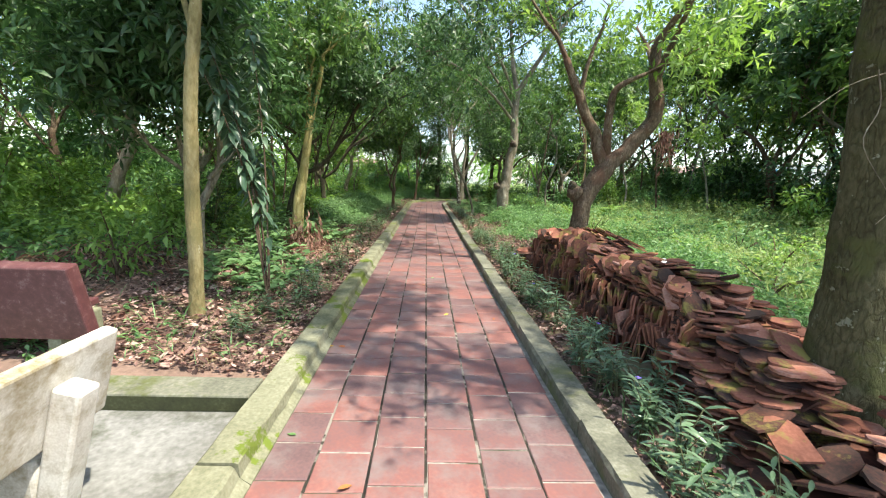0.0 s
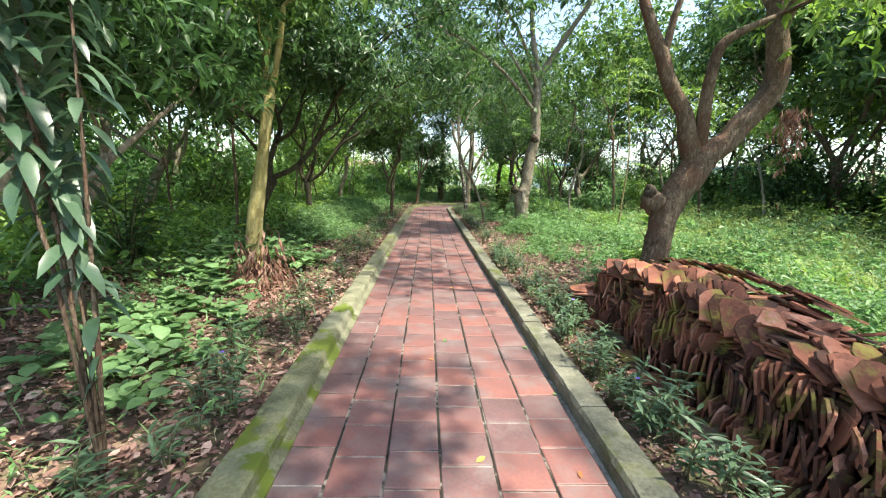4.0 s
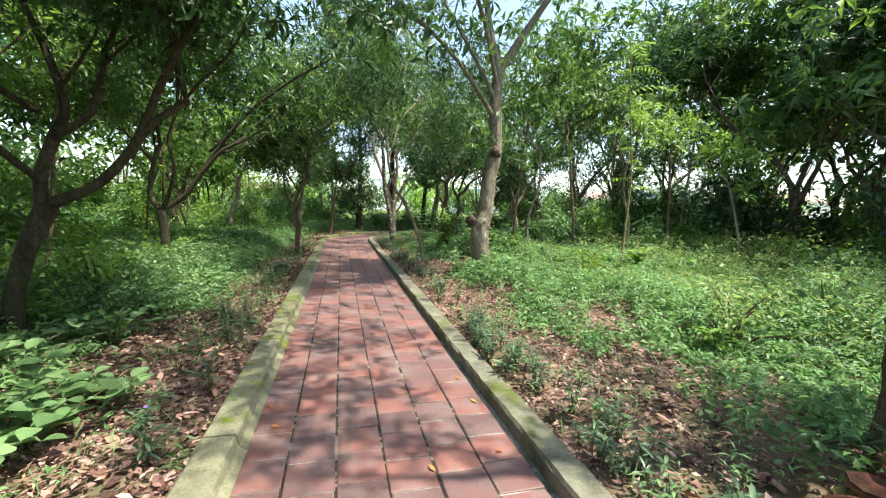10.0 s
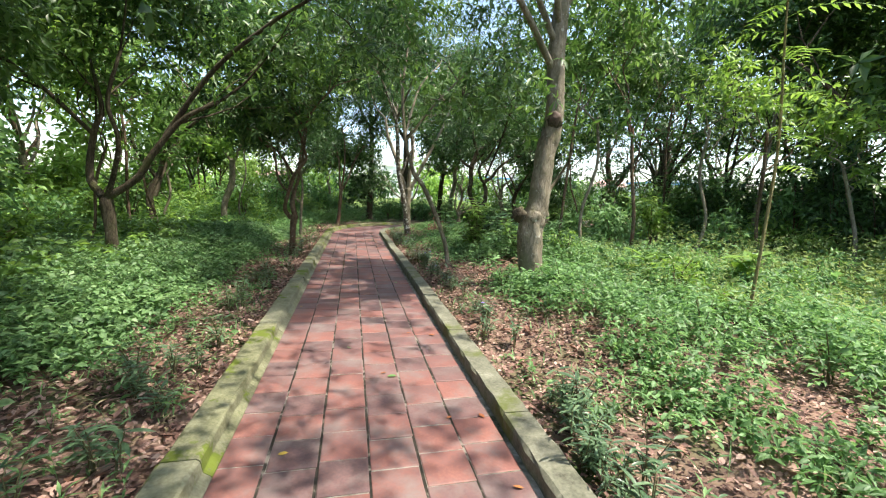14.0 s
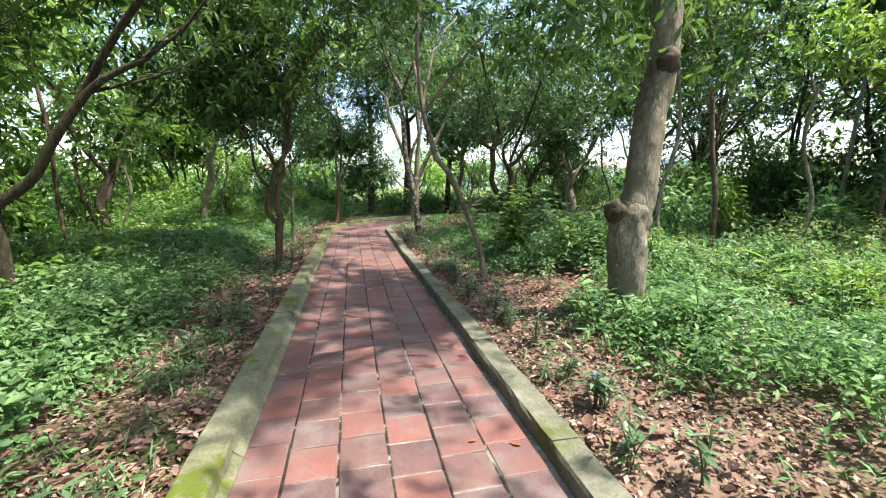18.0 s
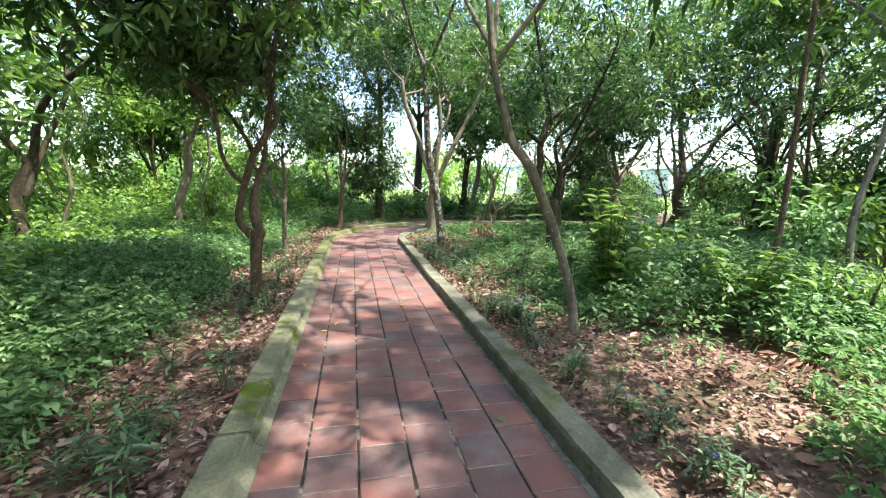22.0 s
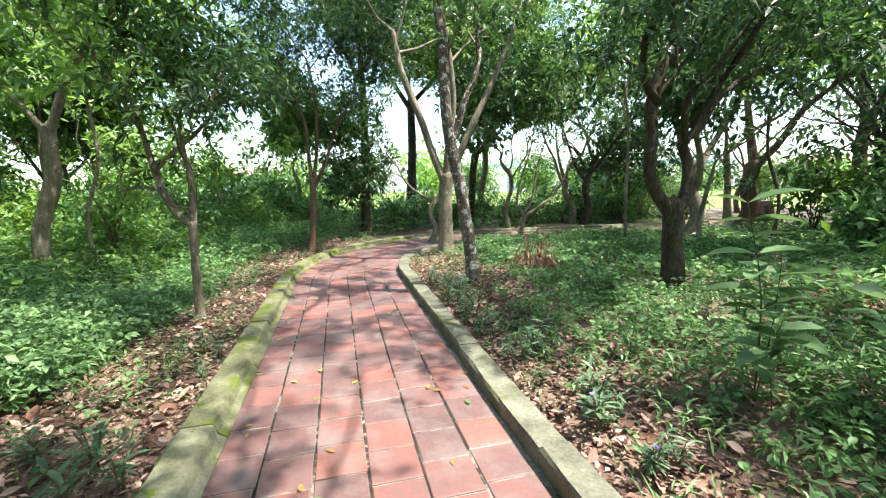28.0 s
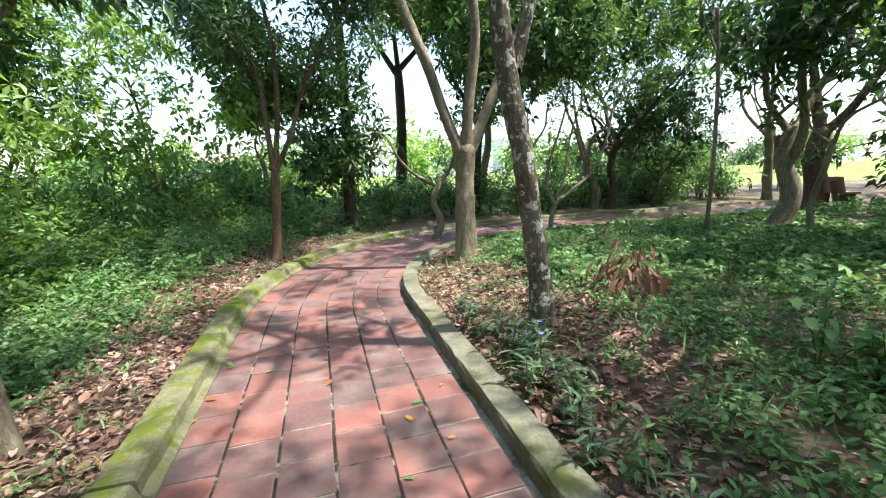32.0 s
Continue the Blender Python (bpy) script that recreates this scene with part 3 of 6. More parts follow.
def bench(at, turn, mat, legmat, label, length=1.25, high=0.80, seat=1.25, posts=True):
    """A park bench: seat slab and leaning back slab on two shaped legs. It faces its -y side."""
    b = thing("park_bench", at, label, "bench", "stone benches")
    b.rotation_euler = (0, 0, radians(turn))
    part("seat", bm_mesh("seat", box(-seat / 2, seat / 2, -0.22, 0.18, 0.40, 0.455), mat), b)
    tilt = Matrix.Translation((0, 0.22, 0.44)) @ Matrix.Rotation(radians(-14), 4, 'X')
    part("backrest", bm_mesh("backrest", box(-length / 2, length / 2, -0.03 if posts else -0.05, 0.03 if posts else 0.05, 0.0 if posts else -0.15, high - 0.42), mat, tilt), b)
    for sx in (-1, 1):
        x = sx * (length / 2 - 0.26)
        part("leg", bm_mesh("leg", box(x - 0.05, x + 0.05, -0.16, 0.22, 0.0, 0.40, 0.02), legmat), b)
        if posts:
            part("back_post", bm_mesh("back_post", box(x - 0.05, x + 0.05, 0.032, 0.135, -0.40, high - 0.53, 0.014), legmat, tilt), b)
    return b


bench((-1.66, 7.22, 0.0), 270, TERRAZZO, TERRAZZO, "worn white terrazzo park bench on a concrete slab", 1.25, 0.80)
bench((-2.93, 9.12, 0.0), 180, GRANITE, KERB, "dark red granite park bench on concrete legs", 1.25, 0.82, 0.7, False)
bench((13.85, 33.05, 0.10), 60, ROOFRED, KERB_GREY, "brick-red slab bench on grey concrete legs", 1.5, 0.86)

# ---- trees ----
def clear_of_walk(P, d=1.15, top=2.5):
    return ~((off_path(P[:, 0], P[:, 1]) < d) & (P[:, 2] < top))


def leaf_clusters(tips, rng, per, spread, size, aspect=0.32, droop=0.25, k=1, sag=0.3):
    """Whorls of leaves on twigs round the branch ends (rows of place and way)."""
    tips = np.asarray(tips)
    whorls = max(1, round(per / 6))
    C = np.repeat(tips[:, :3], whorls, 0)
    W = np.repeat(tips[:, 3:6], whorls, 0)
    n = len(C)
    C = C + rng.normal(size=(n, 3)) * spread * np.array([1, 1, 0.75])
    W = unit(W + rng.normal(size=(n, 3)) * 0.7)
    E1 = unit(np.cross(W, rng.normal(size=(n, 3))))
    E2 = np.cross(W, E1)
    a0 = rng.uniform(0, 6.28, n)
    P, D, U = [], [], []
    for j in range(6):
        a = a0 + j * 1.047 + rng.normal(size=n) * 0.25
        d = unit(np.cos(a)[:, None] * E1 + np.sin(a)[:, None] * E2 + W * rng.uniform(-0.1, 0.9, n)[:, None] - np.array([0, 0, sag]))
        P.append(C + d * 0.015)
        D.append(d)
        U.append(unit(W + np.array([0, 0, 0.8]) + rng.normal(size=(n, 3)) * 0.3))
    P, D, U = np.concatenate(P), np.concatenate(D), np.concatenate(U)
    L = size * rng.uniform(0.6, 1.25, len(P))
    ok = clear_of_walk(P)
    return blades(P[ok], D[ok], U[ok], L[ok], (L * aspect * rng.uniform(0.8, 1.2, len(P)))[ok], k=k, droop=droop)


def grow(line, rng, depth, tubes, tips, bend=0.35, up=0.25, kids=(2, 3), shrink=0.68):
    """Branches out of the end and flanks of a limb (rows of x, y, z, radius)."""
    line = np.asarray(line, float)
    n = len(line)
    end, way, r = line[-1, :3], unit(line[-1, :3] - line[max(0, n - 3), :3]), line[-1, 3]
    seg = np.linalg.norm(np.diff(line[:, :3], axis=0), axis=1).sum()
    starts = [(end, way, r * 0.85)] + [(line[i, :3], way, line[i, 3] * 0.6) for i in sorted(rng.choice(np.arange(n // 2, n), size=rng.integers(*kids) , replace=True))]
    for p, w, rr in starts:
        ln = seg * shrink * rng.uniform(0.75, 1.2)
        d = unit(w + rng.normal(size=3) * 0.75 * np.array([1, 1, 0.6]) + np.array([0, 0, up]))
        pts = [np.r_[p, rr]]
        m = 4
        for j in range(1, m + 1):
            d = unit(d + rng.normal(size=3) * bend * 0.4 + np.array([0, 0, up * 0.2]))
            pts.append(np.r_[pts[-1][:3] + d * ln / m, max(rr * (1 - 0.75 * j / m), 0.004)])
        pts = np.array(pts)
        tubes.append((pts[:, :3], pts[:, 3]))
        if depth > 0:
            grow(pts, rng, depth - 1, tubes, tips, bend, up * 0.6, kids, shrink)
        for q in (pts[-1], pts[-2], pts[2]):
            tips.append(np.r_[q[:3], d])


def tree(base, trunk, limbs, seed, barkmat, leafmat, label, depth=2, per=10, spread=0.22, size=0.15, aspect=0.3, up=0.25, sides=10, droop=0.25, limb_len=1.0,
         burls=(), category="tree", name="tree", shrink=0.68, k=1, flare=1.35, bare=0.0):
    """A tree: trunk, main limbs (lines of x, y, z, radius from its foot), twigs and leaf whorls, none of them below the height bare."""
    rng = np.random.default_rng(seed)
    bz = float(ground_z(base[0], base[1]))
    t = thing(name, (base[0], base[1], bz), label, category, "garden trees")
    B = np.array([base[0], base[1], bz, 0])
    tr = smooth_line(trunk, max(8, (14 if sides > 12 else 5) * len(trunk)))
    ln = len(tr)
    tr[:, 3] *= 1 + (flare - 1) * np.exp(-(tr[:, 2] - tr[0, 2]) / 0.14)
    pieces = [tube(tr[:, :3] - np.array([0, 0, 0.12]) * (np.arange(ln) == 0)[:, None], tr[:, 3], sides + (12 if sides > 12 else 4), 0.06, rng)]
    part("trunk", mesh_tris("trunk", *join(pieces), barkmat, True), t)
    for bx, by, bzz, br, bmat in burls:
        bm = bmesh.new()
        bmesh.ops.create_icosphere(bm, subdivisions=3, radius=1)
        for v in bm.verts:
            kk = 1 + 0.30 * noise.noise(v.co * 1.3 + Vector((seed, br * 50, 0))) + 0.16 * noise.noise(v.co * 3.1) + 0.06 * noise.noise(v.co * 8)
            v.co = Vector((bx, by, bzz)) + Vector((v.co.x, v.co.y, v.co.z * 1.15)) * br * kk
        part("burl", bm_mesh("burl", bm, bmat, smooth=True), t, "knotted burl")
    tips = []
    for L in limbs:
        line = smooth_line(L, max(6, 3 * len(L)))
        tubes = [(line[:, :3], line[:, 3])]
        sub = []
        grow(line + np.array([0, 0, 0, 0]), rng, depth - 1, sub, tips, up=up, shrink=shrink)
        tubes += sub
        pcs = [tube(a, b, 7 if q == 0 else 5 if b[0] > 0.025 else 3, 0.03 if q == 0 else 0, rng) for q, (a, b) in enumerate(tubes)]
        part("limb", mesh_tris("limb", *join(pcs), barkmat, True), t)
    tips = np.array(tips)
    tips = tips[tips[:, 2] > bare + 0.25 * np.sin(5 * tips[:, 0])]
    world_tips = tips.copy()
    world_tips[:, :3] += B[:3]
    V, T = leaf_clusters(world_tips, rng, per, spread, size, aspect, droop, k)
    V = V - B[:3]
    part("crown", mesh_tris("crown", V, T, leafmat), t)
    return t


def bough(base, pts, dy=0.0):
    """A limb's line from plan x, height and radius at the depth of the foot, relative to the foot, drifting dy away."""
    n = len(pts)
    bz = float(ground_z(base[0], base[1]))
    return [(x - base[0], dy * i / max(1, n - 1), z - bz, r) for i, (x, z, r) in enumerate(pts)]


# trees that stand along the walk
b = (2.62, 13.15)
tree(b, bough(b, [(2.59, 0.00, 0.168), (2.64, 0.65, 0.154), (2.67, 0.95, 0.147), (2.70, 1.19, 0.148), (2.79, 1.43, 0.150), (2.94, 1.67, 0.160), (3.06, 1.86, 0.158), (3.20, 1.97, 0.120)]),
     [bough(b, [(2.95, 1.72, 0.090), (2.93, 1.90, 0.112), (2.86, 2.08, 0.108), (2.79, 2.34, 0.092), (2.64, 2.55, 0.088), (2.53, 2.75, 0.084), (2.45, 2.95, 0.078), (2.35, 3.14, 0.070), (2.18, 3.50, 0.056)]),
      bough(b, [(3.00, 1.78, 0.120), (3.16, 1.94, 0.140), (3.33, 2.06, 0.130), (3.47, 2.25, 0.127), (3.65, 2.45, 0.124), (3.77, 2.64, 0.122), (3.79, 2.86, 0.120), (3.75, 3.08, 0.115), (3.68, 3.40, 0.100), (3.66, 3.80, 0.080)]),
      bough(b, [(3.02, 2.00, 0.080), (2.96, 2.25, 0.073), (2.92, 2.66, 0.064), (2.94, 2.99, 0.054), (3.10, 3.13, 0.042), (3.34, 3.24, 0.029)], -0.4)],
     # the upper dark burl stands for a dark hollow above the brown lump
     11, BARK_BROWN, LEAF_BRIGHT, "old brown-barked tree with a burl, leaning over a tile stack", per=22, spread=0.26, size=0.16, burls=[(-0.12, -0.05, 1.13, 0.125, BARK_BROWN), (-0.17, -0.08, 1.24, 0.075, BARK_DARK)], sides=16, bare=2.50)
b = (2.61, 19.76)
tree(b, bough(b, [(2.60, 0.00, 0.190), (2.58, 0.30, 0.184), (2.53, 0.85, 0.190), (2.53, 1.15, 0.176), (2.62, 1.49, 0.155), (2.64, 1.85, 0.147), (2.69, 2.29, 0.143), (2.75, 2.50, 0.143), (2.78, 2.86, 0.133), (2.76, 3.25, 0.128), (2.74, 3.72, 0.119), (2.77, 4.41, 0.101)]),
     [bough(b, [(2.77, 4.30, 0.090), (2.60, 5.30, 0.070), (2.50, 6.50, 0.050)], 0.4),
      bough(b, [(2.77, 4.30, 0.090), (3.30, 5.20, 0.070), (4.00, 6.30, 0.050)], -0.6),
      bough(b, [(2.73, 3.75, 0.050), (2.20, 4.40, 0.040), (1.50, 5.20, 0.030)], -0.5),
      # two boughs added across the walk, for shade below and leaves overhead
      bough(b, [(2.72, 3.40, 0.050), (1.80, 4.20, 0.040), (0.80, 4.70, 0.035), (-0.20, 5.00, 0.030)], -1.6),
      bough(b, [(2.75, 4.00, 0.050), (2.00, 5.00, 0.040), (0.90, 5.80, 0.035), (0.10, 6.20, 0.030)], -3.0)],
     12, BARK_GREY, LEAF_DARK, "smooth grey-barked tree with a dark burl and pruned knot", per=30, spread=0.24, size=0.16, depth=3, shrink=0.72, burls=[(-0.32, -0.09, 1.07, 0.10, BARK_DARK), (-0.06, -0.04, 1.0, 0.155, BARK_GREY), (0.14, -0.075, 2.42, 0.105, BARK_DARK), (0.125, -0.115, 2.47, 0.085, CUT_WOOD)], sides=16, bare=3.30)
b = (1.86, 22.22)
tree(b, bough(b, [(1.86, 0.00, 0.048), (1.78, 0.52, 0.043), (1.62, 0.99, 0.043), (1.48, 1.32, 0.045), (1.33, 1.63, 0.043), (1.23, 1.79, 0.042), (1.08, 1.97, 0.040), (1.01, 2.18, 0.036), (0.93, 2.41, 0.032), (0.88, 2.63, 0.027)]),
     [bough(b, [(0.88, 2.60, 0.030), (0.82, 3.60, 0.028), (0.95, 4.70, 0.020)], 0.2),
      bough(b, [(0.90, 2.60, 0.026), (1.50, 3.40, 0.020), (2.20, 4.10, 0.014)], -0.3),
      # these last two boughs are made up to shade the walk farther on
      bough(b, [(0.88, 2.70, 0.026), (1.30, 3.90, 0.020), (1.90, 4.70, 0.016), (2.20, 5.20, 0.012)], 3.2),
      bough(b, [(0.88, 2.70, 0.026), (1.00, 4.20, 0.020), (1.20, 5.20, 0.014)], 4.2)],
     13, BARK_GREY, LEAF_MID, "slender brown tree leaning across towards the walk", per=38, spread=0.24, size=0.15, depth=2, flare=1.2, bare=2.70)
b = (1.79, 28.20)
tree(b, bough(b, [(1.79, 0.00, 0.114), (1.73, 0.60, 0.098), (1.66, 1.11, 0.090), (1.57, 1.61, 0.084), (1.47, 2.03, 0.081), (1.40, 2.48, 0.075), (1.37, 2.97, 0.071), (1.35, 3.49, 0.065)]),
     [bough(b, [(1.35, 3.44, 0.060), (1.31, 3.99, 0.045), (1.35, 4.57, 0.031)], 0.3),
      bough(b, [(1.51, 2.20, 0.054), (1.68, 2.72, 0.048), (1.86, 3.06, 0.041), (1.95, 3.45, 0.029)], 0.2),
      # three high boughs added so that their leaves shade the walk
      bough(b, [(1.32, 3.90, 0.040), (0.80, 4.90, 0.030), (0.30, 5.60, 0.020)], -1.6),
      bough(b, [(1.32, 4.10, 0.040), (1.70, 5.20, 0.030), (1.60, 6.00, 0.020)], -2.2),
      bough(b, [(1.32, 4.20, 0.040), (1.00, 5.20, 0.030), (0.70, 5.90, 0.020)], 1.6)],
     14, BARK_SPOT, LEAF_DARK, "dark slim tree trunk spotted with pale lichen", per=18, spread=0.24, size=0.16, flare=1.2, bare=3.00)
b = (2.10, 31.00)
tree(b, bough(b, [(2.10, 0.00, 0.167), (2.11, 0.78, 0.148), (2.11, 1.39, 0.138), (2.14, 1.78, 0.145)]),
     [bough(b, [(2.07, 1.68, 0.088), (1.83, 2.31, 0.078), (1.64, 2.91, 0.077), (1.43, 3.44, 0.075), (1.25, 3.95, 0.070), (1.15, 4.61, 0.050)], 0.3),
      bough(b, [(2.22, 1.76, 0.089), (2.50, 2.35, 0.080), (2.71, 2.76, 0.072), (3.07, 3.44, 0.064), (3.50, 4.31, 0.052), (3.85, 5.16, 0.035)], 0.3),
      bough(b, [(2.14, 1.76, 0.089), (2.17, 2.46, 0.079), (2.25, 3.21, 0.070), (2.18, 3.84, 0.062), (2.07, 4.62, 0.045)], -0.3)],
     15, BARK_GREY, LEAF_MID, "tall grey multi-stemmed tree at the bend of the walk", per=28, spread=0.24, size=0.16, bare=2.70)
b = (3.98, 26.85)
tree(b, bough(b, [(3.98, 0.00, 0.135), (3.99, 0.44, 0.132), (3.95, 0.81, 0.121), (3.94, 1.13, 0.119), (3.93, 1.29, 0.122)]),
     [bough(b, [(3.86, 1.22, 0.084), (3.68, 1.46, 0.076), (3.60, 1.73, 0.070), (3.65, 2.08, 0.073), (3.63, 2.43, 0.078), (3.72, 2.72, 0.074), (3.84, 3.05, 0.069)], 0.2),
      bough(b, [(4.03, 1.25, 0.081), (4.14, 1.49, 0.071), (4.15, 1.80, 0.065), (4.09, 2.04, 0.064), (4.35, 2.23, 0.058), (4.58, 2.54, 0.047), (4.88, 2.77, 0.040), (5.35, 2.97, 0.029)], 0.2),
      bough(b, [(3.61, 2.49, 0.056), (3.31, 2.60, 0.048), (3.10, 2.76, 0.039), (2.96, 3.00, 0.028)], -0.5),
      bough(b, [(4.05, 2.04, 0.050), (3.89, 2.18, 0.045), (3.80, 2.52, 0.040), (4.03, 2.81, 0.033), (4.18, 3.12, 0.024)], -0.5),
      bough(b, [(3.80, 2.90, 0.050), (3.40, 3.80, 0.040), (3.00, 4.80, 0.030)], -0.6),
      bough(b, [(4.10, 2.20, 0.040), (4.30, 3.20, 0.030), (4.40, 4.20, 0.020)], -1.2)],
     16, BARK_DARK, LEAF_DARK, "dark tree with twin twisting limbs", per=15, spread=0.26, size=0.15, depth=3, shrink=0.66, bare=2.15)
b = (-1.47, 23.85)
tree(b, bough(b, [(-1.47, 0.00, 0.065), (-1.45, 0.57, 0.066), (-1.43, 0.85, 0.076), (-1.40, 0.97, 0.084)]),
     [bough(b, [(-1.48, 0.91, 0.054), (-1.61, 1.12, 0.045), (-1.54, 1.45, 0.041), (-1.46, 1.71, 0.042), (-1.40, 1.87, 0.040), (-1.27, 2.07, 0.038), (-1.14, 2.27, 0.036), (-1.20, 2.50, 0.032), (-1.23, 2.78, 0.027), (-1.24, 3.09, 0.019)], -0.1),
      bough(b, [(-1.40, 0.98, 0.063), (-1.46, 1.27, 0.055), (-1.40, 1.59, 0.041), (-1.33, 1.85, 0.031), (-1.32, 2.24, 0.023), (-1.25, 2.62, 0.018)], 0.3),
      bough(b, [(-1.53, 1.52, 0.028), (-1.67, 1.64, 0.026), (-1.77, 1.87, 0.023), (-1.80, 2.15, 0.023), (-1.85, 2.43, 0.021), (-2.03, 2.63, 0.016), (-2.20, 2.83, 0.013)], 0.1),
      bough(b, [(-1.41, 1.86, 0.028), (-1.56, 2.09, 0.025), (-1.73, 2.32, 0.021), (-1.94, 2.53, 0.014)], 0.5),
      bough(b, [(-1.25, 2.60, 0.030), (-1.00, 3.20, 0.025), (-0.50, 3.70, 0.018)], -0.8),
      bough(b, [(-1.85, 2.40, 0.026), (-2.40, 2.90, 0.020), (-3.00, 3.30, 0.014)], -1.0)],
     17, BARK_BROWN, LEAF_DARK, "small forked fruit tree close to the kerb", per=24, spread=0.28, size=0.16, depth=3, shrink=0.70, up=0.40, bare=2.05)
b = (-3.82, 21.40)
tree(b, bough(b, [(-3.82, 0.00, 0.100), (-3.82, 0.70, 0.080), (-3.86, 1.30, 0.093)]),
     [bough(b, [(-3.90, 1.33, 0.056), (-4.08, 1.63, 0.052), (-4.01, 2.31, 0.043), (-3.91, 2.67, 0.037), (-4.02, 3.23, 0.025)], 0.2),
      bough(b, [(-3.81, 1.34, 0.060), (-3.39, 1.64, 0.053), (-3.14, 2.01, 0.049), (-2.69, 2.56, 0.038), (-2.15, 2.86, 0.027)], -0.2),
      bough(b, [(-3.84, 1.33, 0.045), (-3.67, 1.67, 0.037), (-3.52, 2.20, 0.033), (-3.57, 2.70, 0.030), (-3.31, 3.38, 0.022)], -0.5),
      bough(b, [(-3.99, 2.29, 0.033), (-4.25, 2.79, 0.029), (-4.48, 3.14, 0.021)], -1.0),
      bough(b, [(-3.00, 2.30, 0.045), (-2.20, 3.30, 0.035), (-1.30, 4.00, 0.028), (-0.70, 4.30, 0.020)], -0.8)],
     18, BARK_DARK, LEAF_MID, "low dark fruit tree forking above the green cover", per=28, spread=0.30, size=0.16, depth=3, shrink=0.72, up=0.25, bare=1.85)
b = (-3.66, 17.00)
tree(b, bough(b, [(-3.66, -0.02, 0.089), (-3.59, 0.56, 0.088), (-3.46, 1.01, 0.087), (-3.28, 1.41, 0.098)]),
     [bough(b, [(-3.31, 1.38, 0.068), (-3.34, 1.75, 0.060), (-3.21, 2.19, 0.057), (-3.13, 2.47, 0.047), (-3.25, 2.92, 0.040), (-3.48, 3.51, 0.029)], 0.2),
      bough(b, [(-3.23, 1.47, 0.064), (-2.85, 1.64, 0.055), (-2.56, 1.90, 0.051), (-2.22, 2.34, 0.041), (-1.87, 2.58, 0.032)], -0.2),
      bough(b, [(-3.19, 2.15, 0.043), (-2.76, 2.43, 0.041), (-2.55, 2.99, 0.031)], -0.3),
      bough(b, [(-3.33, 1.70, 0.041), (-3.54, 2.25, 0.032), (-3.82, 2.79, 0.025)], -1.4),
      bough(b, [(-2.50, 2.00, 0.045), (-1.70, 3.20, 0.035), (-0.80, 3.90, 0.020)], -1.2),
      bough(b, [(-3.30, 2.40, 0.040), (-4.20, 3.00, 0.030), (-5.00, 3.40, 0.020)], -0.6)],
     19, BARK_DARK, LEAF_DARK, "leaning brown fruit tree with wide low limbs", per=28, spread=0.30, size=0.16, depth=3, shrink=0.74, up=0.15, bare=1.90)
b = (-2.62, 14.30)
tree(b, bough(b, [(-2.62, 0.00, 0.131), (-2.53, 0.96, 0.103), (-2.43, 1.59, 0.082), (-2.34, 2.19, 0.075), (-2.29, 2.57, 0.087)]),
     [bough(b, [(-2.32, 2.51, 0.058), (-2.35, 2.82, 0.045), (-2.35, 3.08, 0.041), (-2.30, 3.54, 0.031)], 0.2),
      bough(b, [(-2.27, 2.57, 0.058), (-2.17, 2.89, 0.048), (-2.08, 3.18, 0.044), (-1.99, 3.62, 0.031)], -0.2)],
     20, BARK_OLIVE, LEAF_MID, "tree with a smooth yellowish trunk among withered fronds", per=13, spread=0.26, size=0.16, depth=3, bare=2.70)
b = (-1.75, 27.95)
tree(b, bough(b, [(-1.75, -0.08, 0.054), (-1.76, 0.39, 0.047), (-1.75, 0.83, 0.043), (-1.73, 1.18, 0.049)]),
     [bough(b, [(-1.73, 1.13, 0.049), (-1.89, 1.27, 0.044), (-2.00, 1.50, 0.041), (-2.08, 1.77, 0.038), (-2.14, 2.08, 0.030), (-2.20, 2.38, 0.024), (-2.29, 2.65, 0.018)], 0.1),
      bough(b, [(-1.73, 1.18, 0.043), (-1.70, 1.45, 0.037), (-1.70, 1.79, 0.034), (-1.73, 1.98, 0.028), (-1.73, 2.32, 0.019)], -0.1),
      bough(b, [(-2.06, 1.75, 0.028), (-1.90, 1.97, 0.026), (-1.69, 2.20, 0.024), (-1.50, 2.48, 0.017)], 0.4),
      bough(b, [(-2.04, 1.54, 0.021), (-2.27, 1.58, 0.019), (-2.47, 1.54, 0.012)], 0.2),
      bough(b, [(-1.71, 1.32, 0.022), (-1.86, 1.37, 0.013)], -0.2)],
     21, BARK_GREY, LEAF_DARK, "thin young tree with a pale stem beside fallen leaves", per=12, spread=0.24, size=0.14, depth=3, shrink=0.62, up=0.55, bare=1.95)
b = (-0.76, 32.60)
tree(b, bough(b, [(-0.76, 0.00, 0.087), (-0.68, 0.80, 0.073), (-0.63, 1.53, 0.071)]),
     [bough(b, [(-0.65, 1.53, 0.049), (-0.69, 2.29, 0.044), (-0.74, 3.02, 0.039), (-0.98, 3.76, 0.030)], 0.3),
      bough(b, [(-0.61, 1.55, 0.049), (-0.31, 2.18, 0.040), (-0.10, 2.83, 0.035), (0.30, 3.53, 0.026)], 0.2),
      bough(b, [(-0.63, 1.55, 0.049), (-0.50, 2.50, 0.039), (-0.48, 3.54, 0.034), (-0.62, 4.43, 0.025)], 0.2)],
     22, BARK_BROWN, LEAF_DARK, "small dark-crowned tree outside the bend of the kerb", per=36, spread=0.26, size=0.16, depth=3, shrink=0.66, bare=1.90)
b = (-2.21, 9.98)
